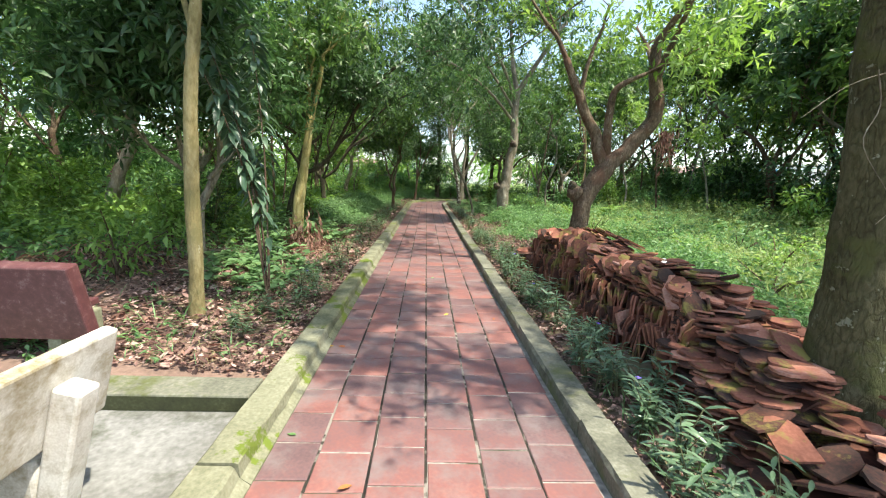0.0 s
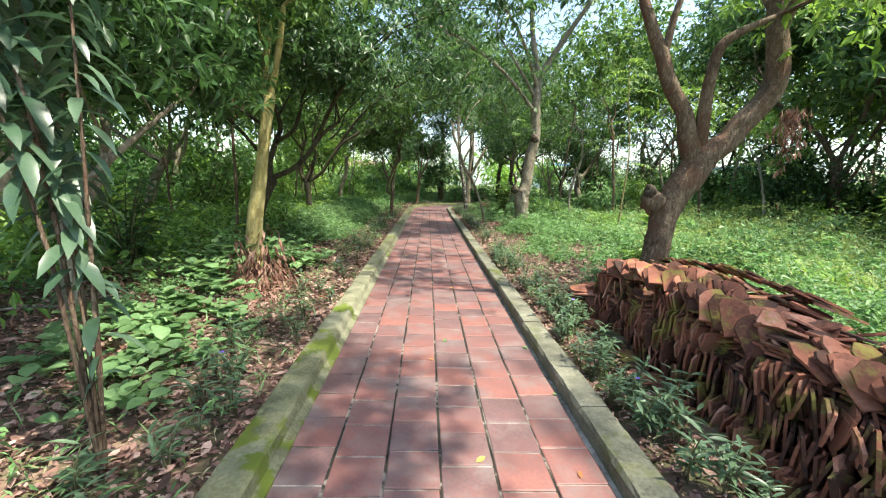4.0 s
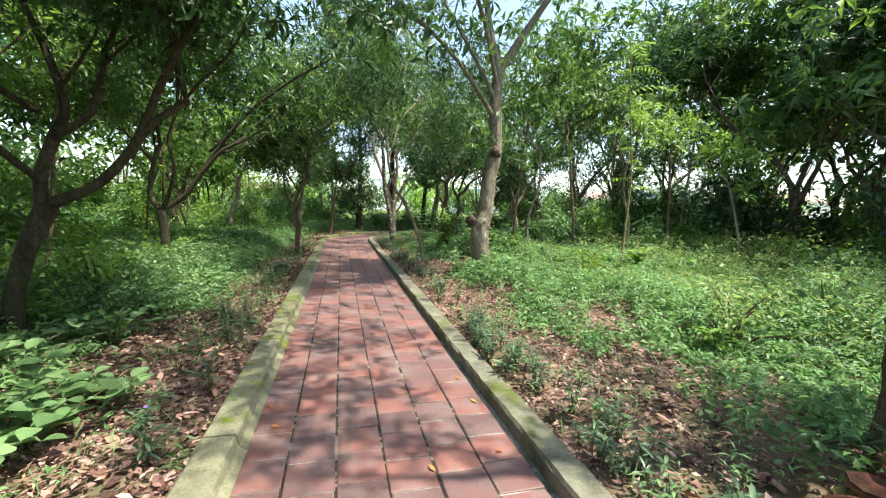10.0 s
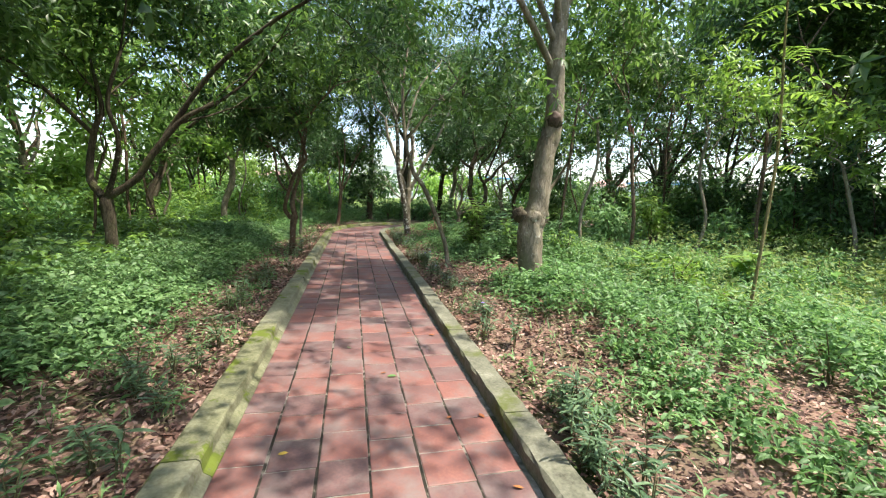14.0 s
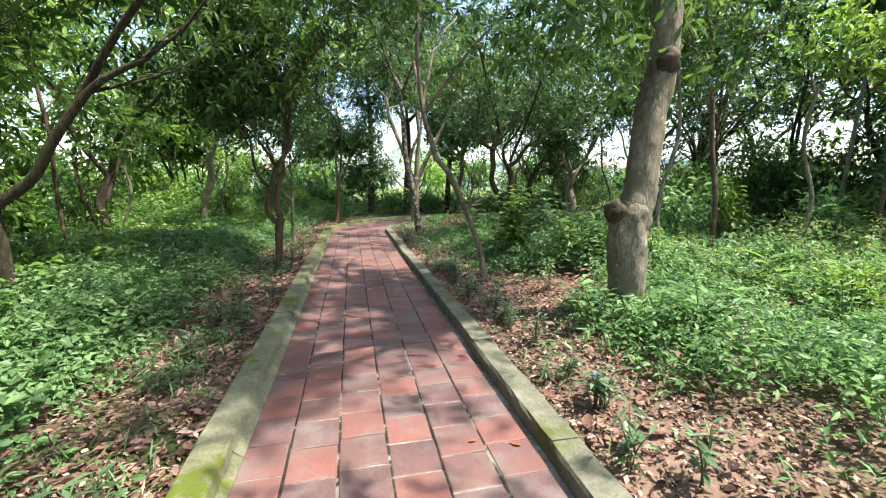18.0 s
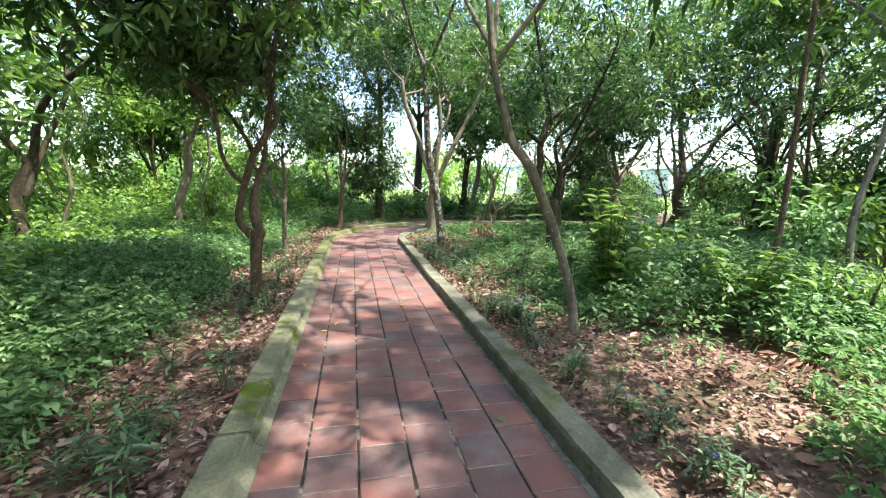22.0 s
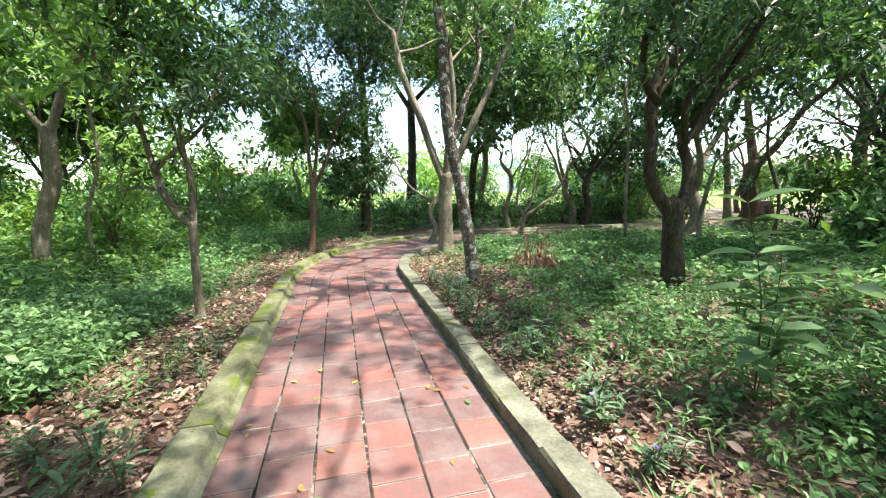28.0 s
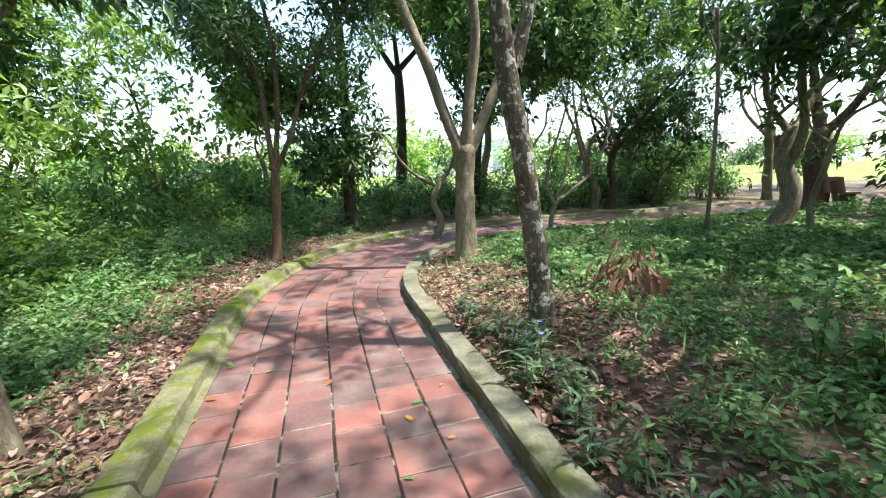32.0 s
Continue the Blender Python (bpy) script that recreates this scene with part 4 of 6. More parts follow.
tree(b, bough(b, [(-2.21, 0.00, 0.067), (-2.18, 0.69, 0.063), (-2.18, 1.27, 0.062), (-2.15, 1.96, 0.057), (-2.09, 2.52, 0.052), (-2.04, 3.01, 0.043)]),
     [bough(b, [(-2.04, 2.99, 0.040), (-2.00, 3.40, 0.028), (-1.88, 3.82, 0.017)], 0.2),
      bough(b, [(-2.08, 2.61, 0.031), (-2.26, 2.96, 0.024), (-2.42, 3.25, 0.015)], 0.4),
      bough(b, [(-2.12, 2.34, 0.025), (-2.38, 2.51, 0.020), (-2.68, 2.58, 0.013)], 0.9)],
     23, BARK_SLIM, LEAF_DARK, "straight slim tree with an olive-brown trunk", per=26, spread=0.24, size=0.17, depth=3, flare=1.15, bare=2.30)
b = (-3.32, 12.15)
tree(b, bough(b, [(-3.32, 0.00, 0.079), (-3.31, 0.55, 0.062), (-3.30, 0.94, 0.068)]),
     [bough(b, [(-3.32, 0.94, 0.056), (-3.44, 1.23, 0.050), (-3.51, 1.52, 0.043), (-3.60, 1.82, 0.037), (-3.64, 2.12, 0.028)], 0.2),
      bough(b, [(-3.28, 0.95, 0.059), (-3.17, 1.28, 0.055), (-3.10, 1.56, 0.051), (-3.15, 1.84, 0.040), (-3.27, 2.11, 0.028)], 0.5),
      bough(b, [(-3.15, 1.34, 0.035), (-2.93, 1.79, 0.029), (-2.72, 2.22, 0.020)], 0.8),
      bough(b, [(-3.50, 1.46, 0.029), (-3.73, 1.76, 0.023), (-3.86, 2.17, 0.017)], -0.6)],
     24, BARK_GREY, LEAF_DARK, "grey forked tree in the leaf litter", per=26, spread=0.26, size=0.16, depth=3, bare=1.90)
b = (2.42, 8.20)
tree(b, bough(b, [(2.44, -0.02, 0.230), (2.35, 0.56, 0.188), (2.32, 1.02, 0.157), (2.29, 1.39, 0.142), (2.25, 1.79, 0.131), (2.20, 2.17, 0.124), (2.17, 2.47, 0.116), (2.13, 2.80, 0.100)]),
     [bough(b, [(2.13, 2.75, 0.085), (2.00, 3.80, 0.070), (1.80, 4.90, 0.050)], 0.4),
      bough(b, [(2.13, 2.75, 0.085), (3.00, 3.90, 0.070), (3.90, 4.90, 0.050)], -0.3),
      # unseen bough over the walk, added to shade the platform side
      bough(b, [(2.13, 2.75, 0.070), (1.40, 4.00, 0.050), (0.30, 4.90, 0.040), (-0.50, 5.30, 0.030)], 0.3),
      # unseen bough, added to throw shade on the tile rubble
      bough(b, [(2.13, 2.70, 0.060), (2.80, 3.50, 0.050), (3.40, 4.10, 0.040), (4.00, 4.70, 0.030)], -1.6)],
     25, BARK_MOSS, LEAF_MID, "thick dark mossy trunk growing against the tile stack", per=34, spread=0.24, size=0.16, depth=3, sides=16, flare=1.2, bare=2.60)
b = (0.73, 35.70)
tree(b, bough(b, [(0.73, 0.00, 0.167), (0.77, 1.51, 0.139), (0.80, 2.74, 0.124), (0.81, 4.06, 0.110), (0.77, 5.33, 0.095)]),
     [bough(b, [(0.78, 4.60, 0.090), (0.30, 5.60, 0.060), (-0.30, 6.60, 0.040)], 0.3),
      bough(b, [(0.78, 5.00, 0.080), (1.40, 5.90, 0.060), (2.00, 7.00, 0.040)], -0.3),
      bough(b, [(0.78, 5.20, 0.080), (0.70, 6.40, 0.050), (0.90, 7.80, 0.030)], 0.4)],
     27, BARK_DARK, LEAF_DARK, "straight dark trunk wrapped in climbers beyond the bend", per=34, spread=0.34, size=0.2, depth=3, k=0)
b = (3.19, 41.30)
tree(b, bough(b, [(3.20, 0.00, 0.260), (3.19, 0.88, 0.233), (3.26, 2.42, 0.201), (3.30, 3.81, 0.189), (3.26, 5.37, 0.149)]),
     [bough(b, [(3.26, 5.00, 0.130), (2.50, 6.20, 0.080), (1.80, 7.40, 0.050)], 0.3),
      bough(b, [(3.26, 5.20, 0.120), (4.20, 6.20, 0.080), (5.00, 7.40, 0.050)], -0.3),
      bough(b, [(3.26, 5.30, 0.110), (3.20, 6.80, 0.070), (3.40, 8.60, 0.040)], 0.2)],
     28, BARK_DARK, LEAF_DARK, "stout dark trunk beyond the bend of the walk", per=64, spread=0.5, size=0.22, depth=3, k=0)
# a nearly bare pale shrub inside the bend
b = (4.90, 33.05)
tree(b, bough(b, [(4.80, 0.00, 0.060), (4.85, 0.40, 0.055), (4.93, 0.72, 0.055)]),
     [bough(b, [(4.90, 0.68, 0.040), (4.65, 1.10, 0.034), (4.72, 1.70, 0.028), (4.95, 2.50, 0.020), (5.05, 3.40, 0.012)], -0.3),
      bough(b, [(4.95, 0.72, 0.042), (5.45, 1.00, 0.036), (5.95, 1.35, 0.028), (6.35, 2.00, 0.020), (6.60, 2.90, 0.012)], 0.3),
      bough(b, [(4.93, 0.75, 0.038), (5.20, 1.30, 0.030), (5.35, 2.10, 0.022), (5.70, 3.00, 0.012)], 0.2)],
     29, BARK_GREY, LEAF_MID, "nearly bare shrub with pale spreading limbs inside the bend", per=6, spread=0.2, size=0.13, depth=3, shrink=0.62, up=0.3, flare=1.1, bare=1.6)
# a tree wrapped in hanging roots and climbers
b = (13.4, 29.9)
tree(b, [(0, 0, 0, 0.30), (0.05, 0, 1.2, 0.24), (0.0, 0.05, 2.6, 0.22), (0.1, 0, 4.0, 0.18)],
     [[(0.34 * math.cos(a), 0.34 * math.sin(a), -0.05, 0.07), (0.26 * math.cos(a + .3), 0.26 * math.sin(a + .3), 1.4, 0.06), (0.42 * math.cos(a + .5), 0.42 * math.sin(a + .5), 2.7, 0.05), (1.2 * math.cos(a + .4), 1.2 * math.sin(a + .4), 3.9, 0.04)]
      for a in (0.2, 1.0, 1.9, 2.6, 3.4, 4.1, 4.9, 5.7)],
     26, BARK_DARK, LEAF_DARK, "broad dark tree wrapped in hanging roots and climbers", per=24, spread=0.42, size=0.24, depth=2, shrink=0.8, up=-0.05, k=0)

# trees farther off, each grown from its own seed
def wild_tree(x, y, high, lean, seed, barkmat, leafmat, label, r=0.12, fork=0.3, wide=0.45, depth=3, per=26, spread=0.24, size=0.18, stems=3, shrink=0.68):
    rg = random.Random(seed)
    b = (x, y)
    fz = high * fork
    lx, ly = lean
    kx, ky = rg.uniform(-0.22, 0.22), rg.uniform(-0.15, 0.15)
    trunk = [(0, 0, 0, r), (lx * 0.25 + kx * 0.6, ly * 0.3 + ky, fz * 0.33, r * 0.93), (lx * 0.6 - kx * 0.5, ly * 0.6, fz * 0.68, r * 0.86), (lx, ly, fz, r * 0.8)]
    limbs = []
    for q in range(stems):
        a = q * 6.28 / stems + rg.uniform(-0.7, 0.7) + seed
        w = high * wide * rg.uniform(0.2, 0.75)
        hh = (high - fz) * rg.uniform(0.35, 0.65)
        zs = fz * (rg.uniform(0.55, 0.85) if q == stems - 1 and stems > 2 else rg.uniform(0.88, 0.98))
        x, y, z, rr = lx * zs / fz, ly * zs / fz, zs, r * rg.uniform(0.4, 0.62)
        line = [(x, y, z, rr)]
        for s in (0.3, 0.55, 0.8, 1.0):
            out = s ** rg.uniform(0.7, 1.3)
            line.append((x + math.cos(a) * w * out + rg.uniform(-.14, .14), y + math.sin(a) * w * out + rg.uniform(-.14, .14), z + hh * s ** rg.uniform(0.9, 1.25), rr * (1 - 0.6 * s)))
        limbs.append(line)
    return tree(b, trunk, limbs, seed, barkmat, leafmat, label, depth=depth, per=per, spread=spread, size=size, aspect=0.38, sides=8, shrink=shrink, k=0)


rw = random.Random(31)
LABELS = {BARK_GREY: "grey-barked", BARK_BROWN: "brown-barked", BARK_DARK: "dark-barked", BARK_OLIVE: "olive-barked", BARK_SPOT: "lichen-spotted"}
NAMED = [  # x, y, height, lean x, lean y, radius, fork
    (-4.75, 30.6, 8.5, 0.3, 0.0, 0.12, 0.3), (-8.6, 38.6, 6.5, 0.0, 0.0, 0.12, 0.3), (6.2, 40.0, 9.5, 0.1, 0.0, 0.16, 0.35), (2.4, 33.9, 4.5, 0.25, 0.2, 0.08, 0.3),
    (-7.4, 36.0, 5.2, 0.2, 0.0, 0.12, 0.18), (9.0, 36.4, 6.5, 0.2, 0.0, 0.14, 0.3), (7.3, 29.6, 4.2, 0.2, 0.0, 0.05, 0.35), (10.4, 35.9, 3.2, 0.1, 0.1, 0.06, 0.3),
    (5.7, 35.9, 5.2, 0.0, 0.0, 0.08, 0.4), (-6.8, 36.5, 4.6, 0.2, 0.0, 0.12, 0.15), (-5.4, 26.0, 7.5, 0.3, 0.3, 0.10, 0.25), (-8.0, 20.0, 6.5, 0.9, 0.0, 0.13, 0.3),
    (-6.6, 14.6, 6.5, 0.7, 0.2, 0.13, 0.3), (-8.8, 17.5, 7.0, 0.5, 0.5, 0.14, 0.3), (-6.2, 10.8, 6.5, 0.5, 0.3, 0.13, 0.3), (12.6, 33.0, 7.5, 0.3, 0.0, 0.26, 0.28),
    (11.0, 27.0, 8.0, 0.1, 0.1, 0.045, 0.6), (11.6, 24.0, 7.5, 0.4, 0.0, 0.05, 0.6), (15.2, 31.6, 8.5, 0.0, 0.0, 0.20, 0.35), (8.0, 30.6, 6.5, 0.2, 0.0, 0.17, 0.27),
    (6.4, 22.5, 6.2, -0.2, 0.1, 0.045, 0.5), (13.0, 18.2, 7.0, 0.4, 0.0, 0.15, 0.3), (13.0, 21.0, 7.5, -0.3, 0.0, 0.18, 0.3), (13.2, 11.0, 7.0, 0.3, 0.0, 0.16, 0.35),
    (14.0, 14.5, 7.5, 0.0, 0.0, 0.18, 0.35), (8.6, 36.6, 5.5, -0.3, 0.0, 0.13, 0.3), (4.8, 37.5, 8.0, 0.2, 0.0, 0.15, 0.35), (-1.5, 38.2, 5.0, 0.0, 0.0, 0.08, 0.4)]
for q, (x, y, hh, lx, ly, r, fk) in enumerate(NAMED):
    bk = rw.choice([BARK_GREY, BARK_BROWN, BARK_DARK])
    lf = rw.choice([LEAF_DARK, LEAF_MID, LEAF_MID, LEAF_BRIGHT])
    thick = -6 < x < -4 and y > 29
    lf = LEAF_DARK if thick else lf
    wild_tree(x, y, hh, (lx, ly), 100 + q, bk, lf, LABELS[bk] + " garden tree rising out of the green undergrowth", r, fk, depth=3, per=32 if thick else 16 if q == 10 else 8 if q == 20 else 36 if y > 36.5 and x < 6 else 9 if x > 4 and y > 25 else 22, size=0.21, spread=0.32, stems=2 + q % 3)
FAR = []
for q in range(400):
    x, y = rw.uniform(-34, 36), rw.uniform(6, 41)
    d = float(off_path(x, y))
    if d < 7.5 or (x > 0 and x < 17) or (x < 0 and y > 29 and x > -13) or (0 < x < 14 and y > 30):
        continue
    if all(math.hypot(x - u, y - v) > 3.6 for u, v in FAR) and all(math.hypot(x - n[0], y - n[1]) > 2.2 for n in NAMED):
        FAR.append((x, y))
FAR = FAR[:60] + [(15, 24.5), (17.5, 31), (15.5, 36), (20, 27.5), (14.6, 20.3), (18, 20.5), (21, 34), (24, 30), (17, 16.5), (13.2, 26.2), (19, 38.5), (25, 37), (11.5, 38.8), (16, 22), (15.5, 17.5), (19.5, 24), (17.5, 12.5), (21.5, 19), (-13, 21.5), (-11.5, 27), (-16, 25), (-14, 17), (-12, 33), (-10.5, 38)]
for q, (x, y) in enumerate(FAR):
    if -22 < x < -6 and q % 2 and q < 60:
        continue
    bk = rw.choice([BARK_GREY, BARK_BROWN, BARK_DARK])
    lf = rw.choice([LEAF_DARK, LEAF_MID, LEAF_MID, LEAF_BRIGHT])
    wild_tree(x, y, rw.uniform(7, 11), (rw.uniform(-.6, .6), rw.uniform(-.3, .3)), 300 + q, bk, lf, LABELS[bk] + " tree at the back of the garden", rw.uniform(0.10, 0.18),
              rw.uniform(0.2, 0.3), depth=2, per=30 if q >= 60 else 14, size=0.38, shrink=0.85, spread=0.65, stems=2 + q % 4)
# thin young stems among the bushes
for q in range(22):
    x, y = rw.choice([rw.uniform(-8, -3.2), rw.uniform(4.2, 10.5)]), rw.uniform(16, 39)
    if off_path(x, y) < 3.0 or (x > 0 and y < 20):
        continue
    wild_tree(x, y, rw.uniform(3, 6.5), (rw.uniform(-.5, .5), rw.uniform(-.3, .3)), 800 + q, rw.choice([BARK_GREY, BARK_BROWN]), rw.choice([LEAF_MID, LEAF_BRIGHT]),
              "thin young tree stem among the bushes", rw.uniform(0.022, 0.04), rw.uniform(0.5, 0.65), wide=0.3, depth=1, per=16, size=0.18, stems=3)

# ---- stacked clay roof tiles ----
def roof_tile(w, l, h, seed):
    """A flat clay tile with a blunt pointed tail, corners chipped or broken off, as corners and faces."""
    r = random.Random(seed)
    out = [(-w / 2, -l / 2), (w / 2, -l / 2), (w / 2, l * 0.22), (w * 0.22, l * 0.47), (-w * 0.2, l * 0.5), (-w / 2, l * 0.24)]
    cut = r.randrange(6)
    (ax, ay), (bx, by), (cx, cy) = out[cut - 1], out[cut], out[(cut + 1) % 6]
    f, g = r.uniform(0.25, 0.6), r.uniform(0.25, 0.6)
    out[cut:cut + 1] = [(bx + (ax - bx) * f, by + (ay - by) * f), (bx + (cx - bx) * g, by + (cy - by) * g)]
    out = [(x + r.uniform(-0.008, 0.008), y + r.uniform(-0.008, 0.008)) for x, y in out]
    n = len(out)
    V = [(x, y, 0) for x, y in out] + [(x * 0.98, y * 0.98, h + r.uniform(-0.002, 0.002)) for x, y in out]
    F = [tuple(range(n))[::-1], tuple(range(n, 2 * n))] + [(i, (i + 1) % n, n + (i + 1) % n, n + i) for i in range(n)]
    return V, F


ROOF_KINDS = [roof_tile(0.15 + 0.006 * (q % 3), (0.25, 0.22, 0.24, 0.17)[q % 4], 0.0135 + 0.001 * (q % 3), 40 + q) for q in range(10)]
roof_meshes = [mesh_of("roof_tile", v, f, ROOF) for v, f in ROOF_KINDS]
stack = thing("roof_tile_stack", (0, 0, 0), "long heap of stacked old clay roof tiles, some mossy", "tile stack")
rp = random.Random(77)
poses = []


def stack_top(y):
    """Height of the heap's crest along the walk."""
    return float(np.interp(y, (6.9, 7.6, 7.95, 8.1, 8.75, 9.0, 9.4, 10.3, 11.0, 11.6, 12.4, 12.8, 13.0), (0.12, 0.20, 0.30, 0.56, 0.60, 0.72, 0.78, 0.68, 0.76, 0.80, 0.70, 0.58, 0.42)))


def lay(x, y, z, tip, side, turn, kind=None, near=False):
    poses.append((pose(x, y, z, tip, side, turn), rp.randrange(10) if kind is None else kind, near))


gz = 0.06
y = 8.72
while y < 12.62:      # the side of the walk: tiles on end in courses, like books on a shelf
    face = 1.70 + 0.06 * math.sin(y * 1.7) + 0.04 * math.sin(y * 4.3)
    for c in range(4):
        z = gz + 0.10 + c * 0.165 + 0.03 * math.sin(y * 2.3 + c) + rp.uniform(-0.02, 0.02)
        if z + 0.16 > stack_top(y) + 0.10 * math.sin(y * 5.1):
            continue
        lean, turn = 14 * math.sin(y * 1.3 + c * 1.9), 32 + 22 * math.sin(y * 2.9 + c * 2.4)
        kind = rp.choice([1, 3, 3, 5, 7, 7, 9, 2])
        if rp.random() < 0.94:
            lay(face + 0.045 * c + rp.uniform(-0.03, 0.03), y + rp.uniform(-0.006, 0.006), z, 90 + lean + rp.uniform(-4, 4), rp.uniform(-12, 12) + rp.choice([0, 180]), turn + rp.uniform(-12, 12), kind, True)
        if rp.random() < 0.45:
            lay(face + 0.15 + 0.045 * c, y, z, 90 + lean + rp.uniform(-10, 10), rp.uniform(-12, 12), turn + rp.uniform(-14, 14))
    y += rp.uniform(0.019, 0.028)
y = 8.85
while y < 12.75:      # flat piles that fill the heap behind it
    for c, x0 in enumerate((1.90, 2.10, 2.30, 2.48)):
        hollow = 0.20 if 10.9 < y < 12.4 and c < 2 else 0.0
        top = stack_top(y) - hollow + rp.uniform(-0.05, 0.03) - (0.10 if c == 3 else 0)
        z = max(gz, top - (0.55 if c == 3 else 0.30))
        turn, lx, ly = rp.uniform(0, 360), rp.uniform(-14, 14), rp.uniform(-16, 9)
        while z < top:
            lay(x0 + rp.uniform(-0.025, 0.025), y + rp.uniform(-0.025, 0.025), z, lx + rp.uniform(-3, 3), ly + rp.uniform(-3, 3), turn + rp.uniform(-9, 9))
            z += rp.choice([0.016, 0.018, 0.021, 0.030])
    y += rp.uniform(0.17, 0.23)
for x0, lift in ((2.44, 0.05), (2.32, 0.0)):      # slanting rows along the far side of the crest
    y = 10.75
    while y < 12.85:
        lay(x0 + rp.uniform(-0.025, 0.025) - 0.12 * max(0, y - 12.3), y, stack_top(y) + lift + rp.uniform(-0.012, 0.012), 24 + rp.uniform(-6, 6), rp.uniform(-8, 4), 84 + rp.uniform(-12, 12))
        y += rp.uniform(0.036, 0.055)
for x0, y0, y1, tip in ((1.84, 11.4, 12.5, 30), (1.82, 10.5, 11.3, 48), (1.86, 9.3, 10.3, 34), (2.05, 10.2, 10.9, 22), (1.90, 8.8, 9.3, 44), (2.05, 11.0, 11.8, 60)):      # tiles leaning on the near side of the crest
    y = y0
    while y < y1:
        lay(x0 + rp.uniform(-0.05, 0.05), y, stack_top(y) - 0.02 + rp.uniform(-0.03, 0.04), tip + rp.uniform(-14, 14), rp.uniform(-22, 10), rp.uniform(-35, 35), None, True)
        y += rp.uniform(0.03, 0.075)
for x0, y0, turn in ((2.2, 9.25, 88), (2.42, 9.5, 80), (2.3, 9.75, 95), (2.45, 10.0, 84), (2.15, 10.1, 100), (2.42, 10.35, 90), (2.12, 12.86, 5), (2.3, 12.90, -6)):      # neat level piles on the crest
    z = stack_top(y0) - 0.10
    for q in range(rp.randint(6, 10)):
        lay(x0 + rp.uniform(-0.03, 0.03), y0 + rp.uniform(-0.04, 0.04), z, rp.uniform(-4, 4), rp.uniform(-4, 4), turn + rp.uniform(-10, 10))
        z += rp.choice([0.016, 0.018, 0.024])
for x0, y0, top in ((1.62, 12.80, 0.36), (1.80, 12.86, 0.40), (1.70, 12.60, 0.30), (1.95, 12.92, 0.44)):      # low mossy piles at the far corner
    z, turn = gz, rp.uniform(0, 90)
    tip, side = rp.uniform(-10, 4), rp.uniform(-16, -4)
    while z < top:
        lay(x0 + rp.uniform(-0.03, 0.03), y0 + rp.uniform(-0.03, 0.03), z, tip + rp.uniform(-5, 5), side + rp.uniform(-5, 5), turn + rp.uniform(-22, 22), None, True)
        z += rp.choice([0.017, 0.021, 0.028])
y = 8.0
while y < 8.85:      # level layers round the thick trunk
    for x0 in (1.74, 1.92, 2.10, 2.30, 2.50):
        if math.hypot(x0 - 2.40, y - 8.2) < 0.30:
            continue
        z, turn, side = gz, 90 + rp.uniform(-25, 25), rp.uniform(-8, 8)
        top = stack_top(y) - (0.16 if x0 < 1.8 else 0.0) + rp.uniform(-0.05, 0.03)
        while z < top:
            lay(x0 + rp.uniform(-0.05, 0.05), y + rp.uniform(-0.05, 0.05), z, rp.uniform(-7, 7), side + rp.uniform(-5, 5), turn + rp.uniform(-18, 18), None, x0 < 1.8)
            z += rp.choice([0.017, 0.020, 0.026])
    y += 0.15
for q in range(150):      # rubble and fans at the near foot
    y = rp.uniform(6.9, 8.1)
    x = rp.uniform(1.62, 2.45)
    if math.hypot(x - 2.42, y - 8.2) < 0.30:
        continue
    lay(x, y, float(ground_z(x, y)) + rp.uniform(0.0, 1.0) * stack_top(y), rp.uniform(-20, 26), rp.uniform(-18, 18), rp.uniform(0, 360))
for q in range(70):      # loose pieces on top and at the foot
    y = rp.uniform(8.3, 12.7)
    if q < 42:
        lay(rp.uniform(1.85, 2.45), y, stack_top(y) + 0.02, rp.uniform(-22, 26), rp.uniform(-20, 20), rp.uniform(0, 360))
    else:
        x = 1.60 + rp.uniform(-0.06, 0.06)
        lay(x, y, float(ground_z(x, y)) + 0.01, rp.uniform(-12, 12), rp.uniform(-12, 12), rp.uniform(0, 360))
rp.shuffle(poses)
core = bmesh.new()
bmesh.ops.create_grid(core, x_segments=8, y_segments=40, size=0.5)
for v in core.verts:
    u, w = v.co.x * 2, v.co.y + 0.5
    yy = 7.9 + w * 4.95
    edge = max(0.0, 1 - abs(u) ** 6) * min(1, 14 * w, 14 * (1 - w))
    v.co = (2.16 + u * 0.33, yy, 0.0 + (stack_top(yy) - 0.30) * edge)
part("core", bm_mesh("core", core, ROOF_ISLE), stack, "broken tile rubble inside the heap")
SV, SF, near = [], [], 0
for m, q, front in poses:
    if front and near < 300:
        part("roof_tile", roof_meshes[q], stack, m=m)
        near += 1
    else:
        v, f = ROOF_KINDS[q]
        o = len(SV)
        SV += [tuple(m @ Vector(p)) for p in v]
        SF += [tuple(i + o for i in p) for p in f]
tagged(part("loose_tiles", mesh_of("loose_tiles", SV, SF, ROOF_ISLE), stack, "fanned and broken clay tiles"), kind="stuff")
bag = bmesh.new()
bmesh.ops.create_icosphere(bag, subdivisions=3, radius=1)
for v in bag.verts:
    k = 1 + 0.25 * noise.noise(v.co * 2.3) + 0.15 * noise.noise(v.co * 6)
    v.co = Vector((v.co.x * 0.14 * k, v.co.y * 0.12 * k, v.co.z * 0.045 * k + 0.03))
bag_ob = tagged(new("plastic_bag", bm_mesh("plastic_bag", bag, PLASTIC)), "crumpled white plastic bag on the tile heap", "plastic bag")
bag_ob.location = (2.58, 10.45, stack_top(10.45) - 0.06)

